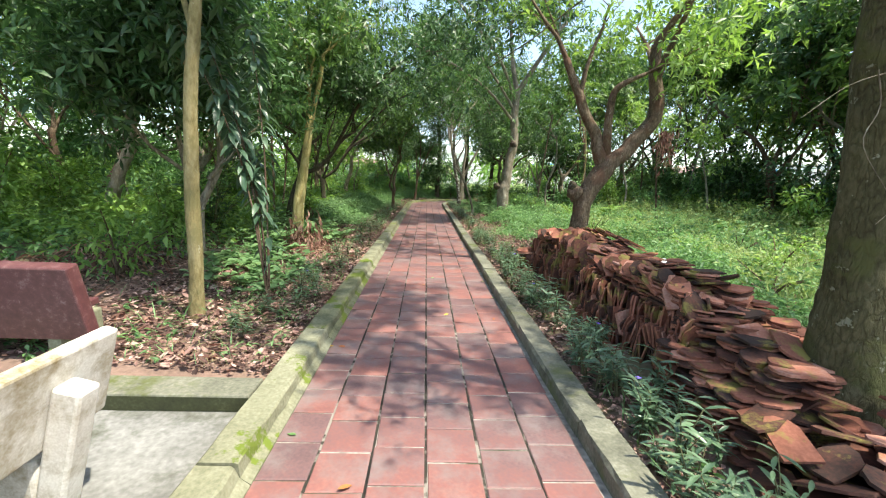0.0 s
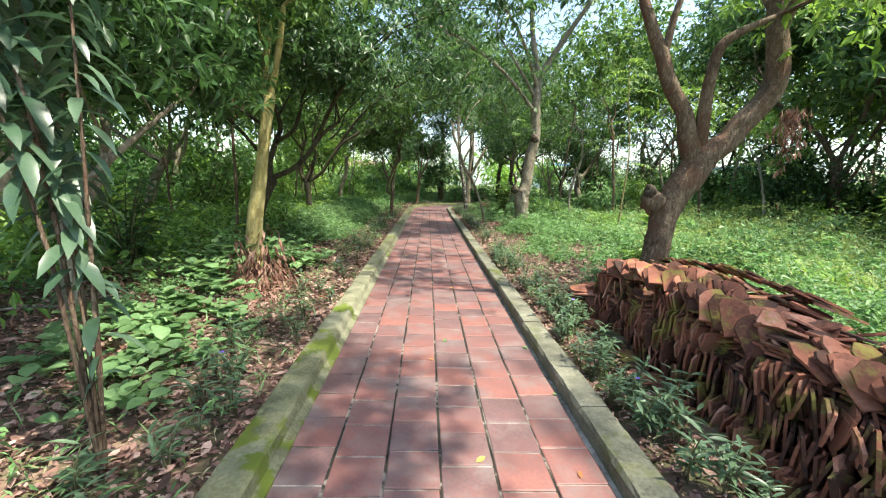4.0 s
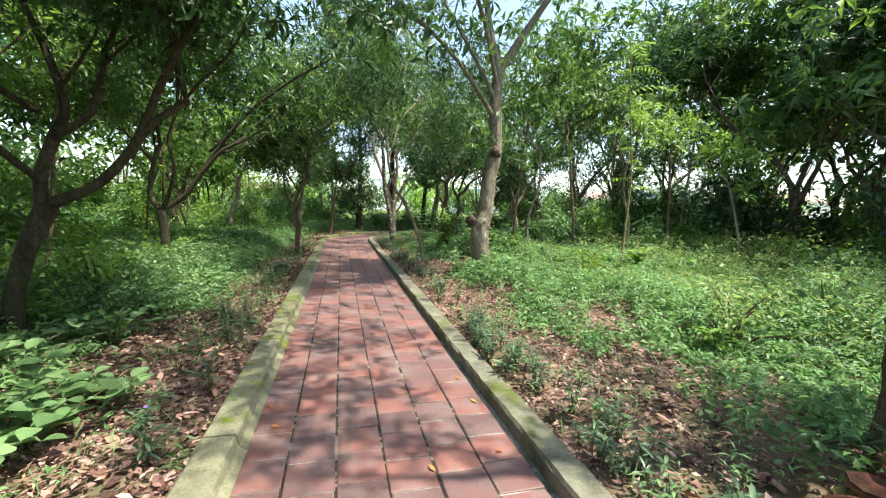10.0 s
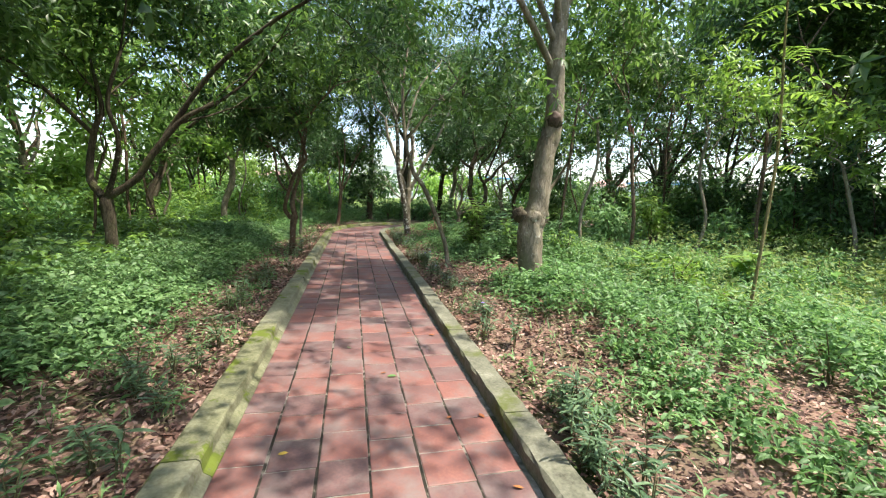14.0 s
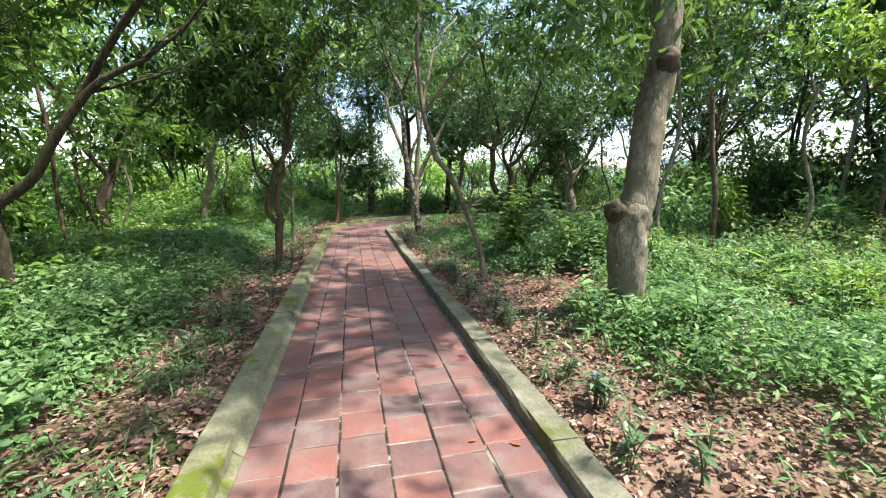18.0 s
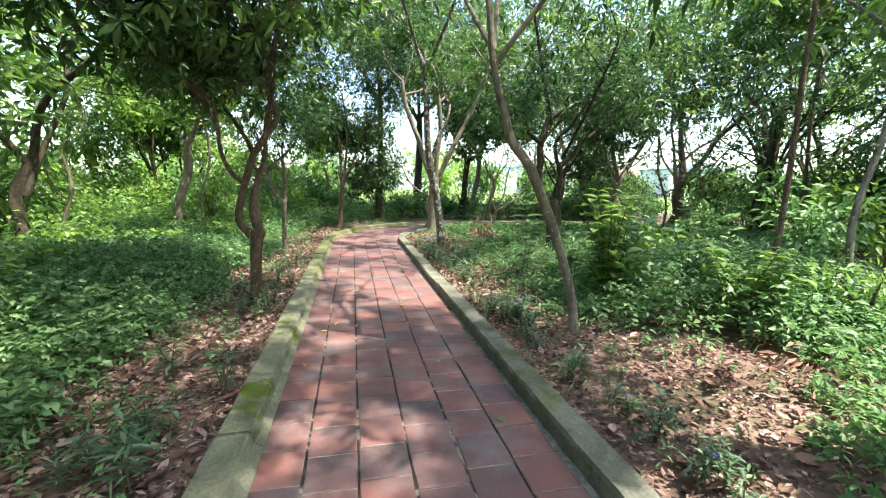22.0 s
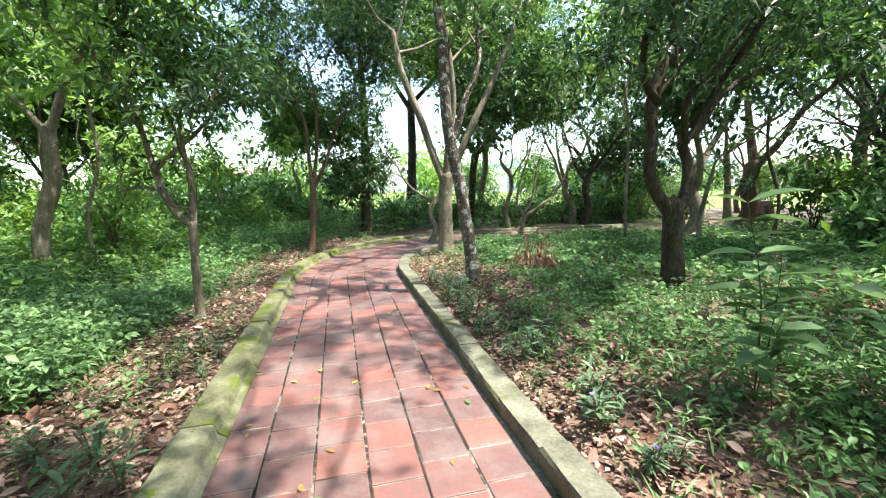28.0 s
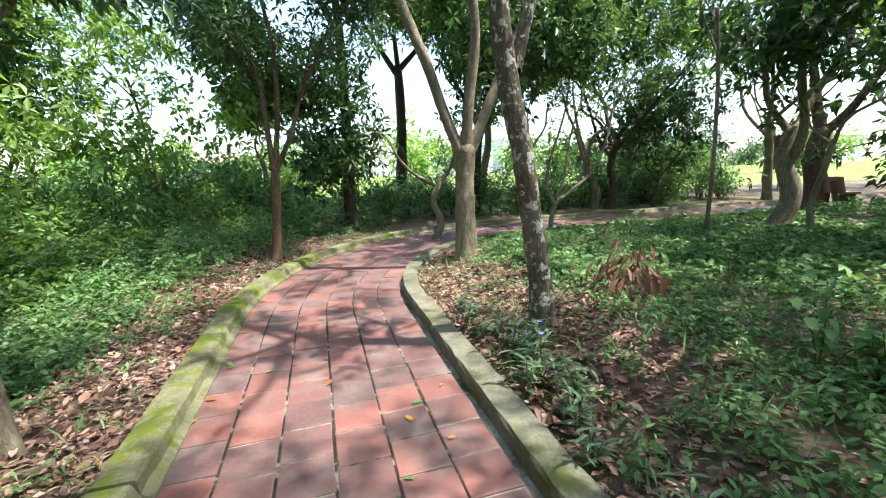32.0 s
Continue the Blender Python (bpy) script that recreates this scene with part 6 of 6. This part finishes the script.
clump("shrub", (2.04, 19.51), "light green shrub at the foot of a grey tree", "shrub",
      [(rb.uniform(0.2, 0.5), rb.uniform(0.05, 0.3), rb.uniform(0, 6.28), 0.11, 0.5, 4, 0.2) for _ in range(7)], COVER, 607)
clump("shrub", (2.85, 26.52), "low broad-leaved shrub in the light", "shrub",
      [(rb.uniform(0.25, 0.55), rb.uniform(0.05, 0.3), rb.uniform(0, 6.28), 0.10, 0.6, 6, 0.3) for _ in range(5)], COVER, 608)
clump("shrub", (-4.03, 13.85), "dark glossy shrub under the trees", "shrub",
      [(rb.uniform(0.6, 1.7), rb.uniform(0.2, 0.8), rb.uniform(0, 6.28), 0.17, 0.36, 9, 0.35) for _ in range(16)], LEAF_DARK, 609)
clump("shrub", (-3.03, 14.56), "bright vine with round lobed leaves by a yellow trunk", "shrub",
      [(rb.uniform(0.2, 0.6), rb.uniform(0.2, 0.7), rb.uniform(0, 6.28), 0.15, 0.75, 5, 0.2) for _ in range(14)], VINE, 610)
clump("shrub", (-2.21, 14.65), "bright vine with round lobed leaves by a yellow trunk", "shrub",
      [(rb.uniform(0.15, 0.45), rb.uniform(0.2, 0.5), rb.uniform(0, 6.28), 0.14, 0.75, 4, 0.2) for _ in range(9)], VINE, 611)
clump("shrub", (-2.55, 16.61), "low bright vine with round lobed leaves", "shrub",
      [(rb.uniform(0.15, 0.4), rb.uniform(0.2, 0.6), rb.uniform(0, 6.28), 0.13, 0.8, 4, 0.2) for _ in range(10)], VINE, 612)
for q, (x, y, h, ls) in enumerate([(-2.23, 12.39, 0.14, 0.12), (-2.46, 13.11, 0.2, 0.13), (-3.11, 13.54, 0.3, 0.15), (-3.02, 14.17, 0.4, 0.16), (-2.54, 12.35, 0.18, 0.14), (-2.68, 13.32, 0.3, 0.15), (-2.03, 14.53, 0.3, 0.13), (-1.85, 15.06, 0.22, 0.12), (-2.42, 11.85, 0.16, 0.12),
                                  (-2.17, 11.64, 0.18, 0.13), (-2.86, 11.99, 0.2, 0.14), (-3.00, 15.60, 0.3, 0.13), (-2.49, 19.06, 0.25, 0.11), (-3.14, 19.91, 0.3, 0.12), (-2.77, 20.86, 0.3, 0.12), (-3.39, 22.45, 0.35, 0.13), (3.58, 22.67, 0.45, 0.14), (4.02, 23.74, 0.5, 0.14), (3.18, 23.56, 0.4, 0.13), (4.70, 22.97, 0.5, 0.13), (2.99, 23.22, 0.95, 0.16), (3.63, 24.09, 1.0, 0.17), (3.36, 22.46, 0.8, 0.15), (4.36, 24.64, 0.9, 0.16), (2.81, 23.92, 0.6, 0.15), (5.07, 23.95, 0.9, 0.16), (-1.81, 12.13, 0.12, 0.09), (-1.90, 11.39, 0.16, 0.10), (-2.31, 11.16, 0.2, 0.12), (-1.96, 10.82, 0.18, 0.10), (-2.64, 11.29, 0.2, 0.12)]):
    clump("vine", (x, y), "trailing bright vine with broad rounded leaves on the ground", "vine",
          [(h * rb.uniform(0.5, 1.2), rb.uniform(0.1, 0.42), rb.uniform(0, 6.28), ls, rb.uniform(0.75, 0.95), 3, 0.15) for _ in range(9)], VINE, 760 + q, "ground vines")
for q, (x, y, sz) in enumerate([(5.04, 20.24, 0.40), (5.34, 19.63, 0.42), (6.05, 19.27, 0.55), (-5.51, 22.32, 0.4), (4.46, 16.03, 0.25), (3.36, 14.94, 0.28)]):
    clump("ginger_plant", (x, y), "bright green ginger plant with large upright leaves", "plant",
          [(sz * rb.uniform(0.6, 1.1), 0.08, rb.uniform(0, 6.28), sz * 0.85, 0.27, 3, 0.15) for _ in range(3)], LEAF_BRIGHT, 620 + q, "ginger plants")
for q in range(34):
    x, y = rb.choice([rb.uniform(-5.0, -2.2), rb.uniform(2.4, 5.5)]), rb.uniform(14.5, 29)
    clump("seedling", (x, y), "young broad-leaved seedling standing above the cover", "plant",
          [(rb.uniform(0.2, 0.5), rb.uniform(0.05, 0.2), rb.uniform(0, 6.28), rb.uniform(0.09, 0.13), 0.42, 3, 0.2) for _ in range(4)], rb.choice([LEAF_MID, COVER, LEAF_BRIGHT]), 640 + q, "seedlings")


clump("vine", (2.75, 26.75), "low vine strand with broad leaves on the ground", "vine", [(0.55, 0.35, 0.6, 0.10, 0.62, 7, 0.55), (0.42, 0.25, 1.2, 0.10, 0.62, 6, 0.5), (0.35, 0.3, 5.6, 0.09, 0.62, 5, 0.4)], COVER, 759, "ground vines")


def withered(at, n, spread, size, seed, label="heap of withered red-brown fronds on the ground", lift=0.16):
    r = np.random.default_rng(seed)
    z = float(ground_z(at[0], at[1]))
    P = r.normal(size=(n, 3)) * np.array([spread, spread, 0]) + np.array([0, 0, 0])
    P[:, 2] = np.abs(r.normal(size=n)) * lift * np.exp(-(P[:, 0] ** 2 + P[:, 1] ** 2) / (2 * spread ** 2)) + 0.02
    a = np.arctan2(P[:, 1], P[:, 0]) + r.normal(size=n) * 0.7
    D = np.stack([np.cos(a), np.sin(a), (-1.3 if lift > 0.2 else -0.35) + r.normal(size=n) * 0.35], 1)
    U = np.stack([r.normal(size=n) * 0.5, r.normal(size=n) * 0.5, np.ones(n)], 1)
    L = size * r.uniform(0.5, 1.3, n)
    o = new("withered_fronds", mesh_tris("withered_fronds", *blades(P, D, U, L, L * 0.24, k=1, droop=0.3), DEAD))
    o.location = (at[0], at[1], z)
    tagged(o, label, "dead leaves", "withered fronds", "stuff")


for q, (x, y, n, sp, sz) in enumerate([(2.85, 28.45, 520, 0.26, 0.16), (-4.5, 11.9, 420, 0.35, 0.14), (-3.9, 13.2, 300, 0.3, 0.13), (-2.18, 13.72, 620, 0.22, 0.15), (-2.53, 13.65, 300, 0.2, 0.15), (-2.10, 13.29, 160, 0.2, 0.1), (-2.97, 21.85, 260, 0.2, 0.12), (3.08, 28.64, 320, 0.26, 0.11),
                                       (-4.55, 12.27, 420, 0.6, 0.14), (-4.40, 20.01, 200, 0.2, 0.14), (4.99, 25.73, 260, 0.25, 0.14), (-4.73, 11.01, 300, 0.5, 0.13), (2.83, 20.75, 150, 0.25, 0.1)]):
    withered((x, y), n, sp, sz, 700 + q, lift=0.30 if q < 5 and q not in (1, 2) else 0.16)

# leaves fallen on the tiles
leaf_me = [mesh_tris("fallen_leaf", *blades(np.zeros((1, 3)), np.array([[0, 1.0, 0]]), np.array([[0, 0, 1.0]]), 0.075, 0.034, k=3, droop=-0.06, fold=0.14), m) for m in (YELLOW, ORANGE, COVER)]
for q in range(95):
    s, d = (rb.uniform(22, 30) if rb.random() < 0.5 else rb.uniform(6.5, 30)), rb.uniform(-0.85, 0.85)
    if rb.random() < 0.3:
        d = rb.choice([-1, 1]) * rb.uniform(0.7, 0.86)
    x, y, a = on_path(s, d)
    kind = rb.choice([0, 0, 1, 1, 1, 2])
    o = new("fallen_leaf", leaf_me[kind])
    o.matrix_basis = pose(x, y, 0.008, rb.uniform(-6, 6), rb.uniform(-8, 8), rb.uniform(0, 360)) @ Matrix.Scale(rb.uniform(0.55, 1.15), 4)
    tagged(o, ("yellow", "orange-brown", "green")[kind] + " fallen leaf lying on the tiles", "leaf", "fallen leaves")


def bush(at, high, wide, seed, mat, label="leafy green bush rising out of the undergrowth", n=900, size=0.15, name="bush"):
    """A bush: thin stems that fan out of one root, and leaves in loose puffs."""
    r = np.random.default_rng(seed)
    z = float(ground_z(at[0], at[1]))
    o = thing(name, (at[0], at[1], z), label, name.split("_")[-1], "bushes" if name == "bush" else name + " group")
    ends = []
    for q in range(6):
        a, w, h = r.uniform(0, 6.28), wide * r.uniform(0.2, 1.0), high * r.uniform(0.45, 1.0)
        e = np.array([math.cos(a) * w, math.sin(a) * w, h])
        line = smooth_line([(0, 0, -0.05, 0.018), (*(e * (0.3, 0.3, 0.55)), 0.013), (*e, 0.005)], 6)
        part("stem", mesh_tris("stem", *tube(line[:, :3], line[:, 3], 4), BARK_BROWN, True), o)
        ends += [line[5, :3], line[4, :3], line[3, :3]]
    C = np.array(ends)[r.integers(0, len(ends), n)]
    P = C + r.normal(size=(n, 3)) * wide * np.array([0.22, 0.22, 0.2])
    P[:, 2] = np.maximum(P[:, 2], 0.08)
    D = unit((P - C) + r.normal(size=(n, 3)) * 0.25 * wide - np.array([0, 0, 0.1 * wide]))
    U = np.stack([r.normal(size=n) * 0.4, r.normal(size=n) * 0.4, np.ones(n)], 1)
    L = size * r.uniform(0.6, 1.3, n)
    part("foliage", mesh_tris("foliage", *blades(P, D, U, L, L * 0.42, k=0, droop=0.2), mat), o)


def feathery_sapling(at, high, first, seed, fronds=17):
    """A slim young tree with long feathered fronds of small leaflets."""
    r = np.random.default_rng(seed)
    o = thing("sapling", (*at, float(ground_z(*at))), "slim young tree with bright yellow-green feathered leaves", "sapling", "feathery saplings")
    stem = smooth_line([(0.10, 0, -0.05, 0.022), (0.16, 0, high * 0.25, 0.019), (0.22, 0.03, high * 0.5, 0.016), (0.06, 0, high * 0.78, 0.012), (0, 0, high, 0.004)], 16)
    part("stem", mesh_tris("stem", *tube(stem[:, :3], stem[:, 3], 6), BARK_SLIM, True), o)
    leaves = []
    for q in range(fronds):
        u = first + (1 - first) * (q + 0.5) / fronds
        p = np.array([np.interp(u * 15, np.arange(16), stem[:, i]) for i in range(3)])
        a, ln = q * 2.4 + r.normal() * 0.3, r.uniform(0.45, 0.75)
        v = np.linspace(0, 1, 10)
        rib = p + np.stack([np.cos(a) * ln * v, np.sin(a) * ln * v, ln * (0.35 * v - 0.55 * v * v)], 1)
        D, P, U = [], [], []
        for i in range(1, 10):
            for sgn in (-1, 1):
                P.append(rib[i])
                D.append((math.cos(a + sgn * 1.15), math.sin(a + sgn * 1.15), -0.15 + r.normal() * 0.08))
                U.append((0, 0, 1))
        L = 0.15 * np.repeat(np.sin(np.pi * (0.18 + 0.75 * v[1:])), 2)
        leaf = blades(np.array(P), np.array(D), np.array(U, float), L, L * 0.26, k=1, droop=0.12, fold=0.12)
        leaves += [leaf, tube(rib, np.full(10, 0.003), 3)]
    part("foliage", mesh_tris("foliage", *join(leaves), LEAF_BRIGHT), o)


feathery_sapling((4.22, 17.7), 4.1, 0.42, 71)
rs = random.Random(55)
placed = []
for q in range(900):
    x, y = rs.uniform(-15, 15), rs.uniform(11, 40.2)
    d = float(off_path(x, y))
    if 3.5 < x < 13.6 and abs(y - 24.6 - 0.6 * (x + 0.2)) < 1.3:
        continue      # an open lane towards the far bench
    if d < 3.4 or (0 < x < 13 and 26.5 < y < 35.5) or (0 < x < 9 and y < 21.5) or any(math.hypot(x - u, y - v) < 1.5 for u, v in placed):
        continue
    near = d < 5.5 and y < 31
    placed.append((x, y))
    bush((x, y), rs.uniform(0.5, 1.0) if near else rs.uniform(0.8, 2.0), rs.uniform(0.4, 0.9), 1500 + q, rs.choice([UNDER, LEAF_BRIGHT, COVER, LEAF_BRIGHT]), n=520 if not near else 420, size=0.17 if not near else 0.12)
    if len(placed) > 95:
        break
for q in range(600):      # tall thickets along the back
    x, y = rs.choice([rs.uniform(8.5, 24), rs.uniform(8.5, 18), rs.uniform(-22, -6.5)]), rs.uniform(12, 40.3)
    if 3.5 < x < 13.6 and abs(y - 24.6 - 0.6 * (x + 0.2)) < 1.3:
        continue      # an open lane towards the far bench
    if float(off_path(x, y)) < 3.6 or (x > 0 and y < 22 and x < 12) or any(math.hypot(x - u, y - v) < 1.25 for u, v in placed):
        continue
    placed.append((x, y))
    bush((x, y), rs.uniform(0.8, 1.5) if x > 0 and y < 29 else rs.uniform(1.3, 3.0), rs.uniform(0.7, 1.3), 2500 + q, rs.choice([UNDER, LEAF_MID, COVER, LEAF_BRIGHT]), "tall leafy thicket at the back of the garden", n=560, size=0.24, name="thicket")
    if len(placed) > 205:
        break
for q in range(34):      # higher thickets that close the view between the trunks
    x, y = (rs.uniform(-20, -9), rs.uniform(13, 34)) if q % 2 else (rs.uniform(16.5, 24), rs.uniform(10, 23))
    bush((x, y), rs.uniform(2.4, 4.0), rs.uniform(1.1, 1.7), 3500 + q, rs.choice([UNDER, LEAF_MID, LEAF_BRIGHT]), "tall leafy thicket at the back of the garden", n=640, size=0.32, name="thicket")
for q in range(60):      # green between the trunks on the east side
    x, y = rs.uniform(11.5, 16.0), rs.uniform(14.0, 40.0)
    if abs(y - 24.6 - 0.6 * (x + 0.2)) < 2.2 or float(off_path(x, y)) < 3.6:
        continue
    bush((x, y), rs.uniform(1.8, 3.2), rs.uniform(0.9, 1.4), 3700 + q, rs.choice([UNDER, LEAF_MID, LEAF_MID, LEAF_DARK]), "tall leafy thicket between far trunks", n=620, size=0.2, name="thicket")
for q in range(70):      # weeds that stand out of the sunny clearing
    x, y = rs.uniform(3.6, 12.0), rs.uniform(8.5, 21.5)
    bush((x, y), rs.uniform(0.35, 0.75), rs.uniform(0.25, 0.5), 4200 + q, rs.choice([GRASS, COVER, LEAF_BRIGHT, UNDER]), "leafy weed standing out of the meadow grass", n=260, size=0.08, name="meadow_weed")
for q in range(19):      # a hedge behind the far stretch of the walk
    x = 1.0 + q * 0.75
    bush((x + rs.uniform(-0.2, 0.2), 37.2 + rs.uniform(-0.5, 0.5) + 0.02 * x), rs.uniform(0.9, 1.5), rs.uniform(0.6, 0.9), 4400 + q, rs.choice([UNDER, LEAF_MID, COVER]), "dense green hedge bush behind the walk", n=620, size=0.13, name="hedge_bush")
for q in range(46):      # green mass before the low north wall
    x = -22.0 + q * 0.47
    bush((x + rs.uniform(-0.3, 0.3), rs.uniform(35.5, 40.2) if x < -3.5 else rs.uniform(37.0, 40.0)), rs.uniform(1.1, 2.4), rs.uniform(0.8, 1.3), 4500 + q, rs.choice([UNDER, LEAF_BRIGHT, COVER, LEAF_MID]), "leafy bush in the green mass before the wall", n=520, size=0.17)
# distant groves beyond the field
for q in range(52):
    x = -85 + q * 3.9 + rs.uniform(-2.5, 2.5)
    bush((x, rs.uniform(72, 112)), rs.uniform(3.0, 7.0), rs.uniform(2.5, 5.0), 1700 + q, rs.choice([LEAF_MID, LEAF_DARK, LEAF_BRIGHT]), "rounded tree clump beyond the open field", n=500, size=1.0, name="tree_clump")


# withered leaves caught in a limb of the old tree
hang = np.random.default_rng(88)
hp = np.stack([hang.normal(size=170) * 0.07, hang.normal(size=170) * 0.07, -np.abs(hang.normal(size=170)) * 0.28], 1)
hd = np.stack([hang.normal(size=170) * 0.4, hang.normal(size=170) * 0.4, -np.ones(170)], 1)
tuft = new("withered_fronds", mesh_tris("withered_fronds", *blades(hp, hd, np.stack([hang.normal(size=170), hang.normal(size=170), np.zeros(170)], 1), 0.12, 0.03, k=1), DEAD))
tuft.location = (3.95, 13.05, 2.45)
tagged(tuft, "withered brown leaves hanging from a tree limb", "dead leaves", "withered fronds", "stuff")


# ---- fallen branches and a hanging creeper ----
def branch(at, length, turn, seed, label):
    """A dead forked branch lying on the ground."""
    r = np.random.default_rng(seed)
    o = thing("fallen_branch", (at[0], at[1], float(ground_z(at[0], at[1]))), label, "branch", "fallen branches")
    o.rotation_euler = (0, 0, turn)
    s = np.linspace(0, 1, 9)
    main = np.stack([s * length, 0.06 * length * np.sin(s * 5 + seed), 0.05 + 0.16 * s * length * 0.5 + 0.02 * np.sin(9 * s)], 1)
    part("stem", mesh_tris("stem", *tube(main, 0.017 * (1 - 0.75 * s), 6, 0.03, r), BARK_GREY, True), o)
    for q in (3, 4, 6):
        w = np.array([0.7, r.choice([-1, 1]) * r.uniform(0.5, 1.0), r.uniform(-0.1, 0.5)]) * length * r.uniform(0.2, 0.42)
        tw = np.array([main[q] + w * u + np.array([0, 0, 0.03 * math.sin(3 * u)]) for u in (0, 0.3, 0.65, 1)])
        part("twig", mesh_tris("twig", *tube(tw, np.array([0.008, 0.006, 0.004, 0.002]), 5), BARK_GREY, True), o)


for q, (x, y, ln, a) in enumerate([(-3.90, 15.12, 1.5, 0.2), (-3.60, 16.19, 1.2, -0.4), (-3.03, 12.50, 1.0, 2.6), (-4.18, 11.98, 1.3, 0.5), (2.95, 24.99, 0.9, 2.2), (-2.93, 19.21, 0.9, 0.9), (3.53, 27.35, 0.9, 0.4), (2.65, 17.61, 0.7, 1.4), (-2.80, 25.77, 0.8, 2.0)]):
    branch((x, y), ln, a, 60 + q, "dead grey branch lying in the undergrowth")
creeper = thing("hanging_creeper", (2.05, 7.85, 0), "pale bare creeper stems hanging beside a mossy trunk", "creeper")
for q, (a, b, c, d) in enumerate([((0.05, 2.35), (0.0, 2.05), (-0.02, 1.9), (-0.06, 1.75)), ((-0.24, 2.0), (-0.2, 1.85), (-0.24, 1.7), (-0.08, 1.5)), ((0.15, 1.62), (0.08, 1.5), (-0.02, 1.42), (-0.08, 1.36)), ((0.2, 2.0), (-0.05, 2.02), (-0.3, 1.95), (-0.5, 1.8))]):
    ln = smooth_line([(*p[:1], 0.02 * q, p[1], 0.003 - 0.0005 * k) for k, p in enumerate((a, b, c, d))], 14)
    part("stem", mesh_tris("stem", *tube(ln[:, :3], ln[:, 3], 5), BARK_GREY, True), creeper)
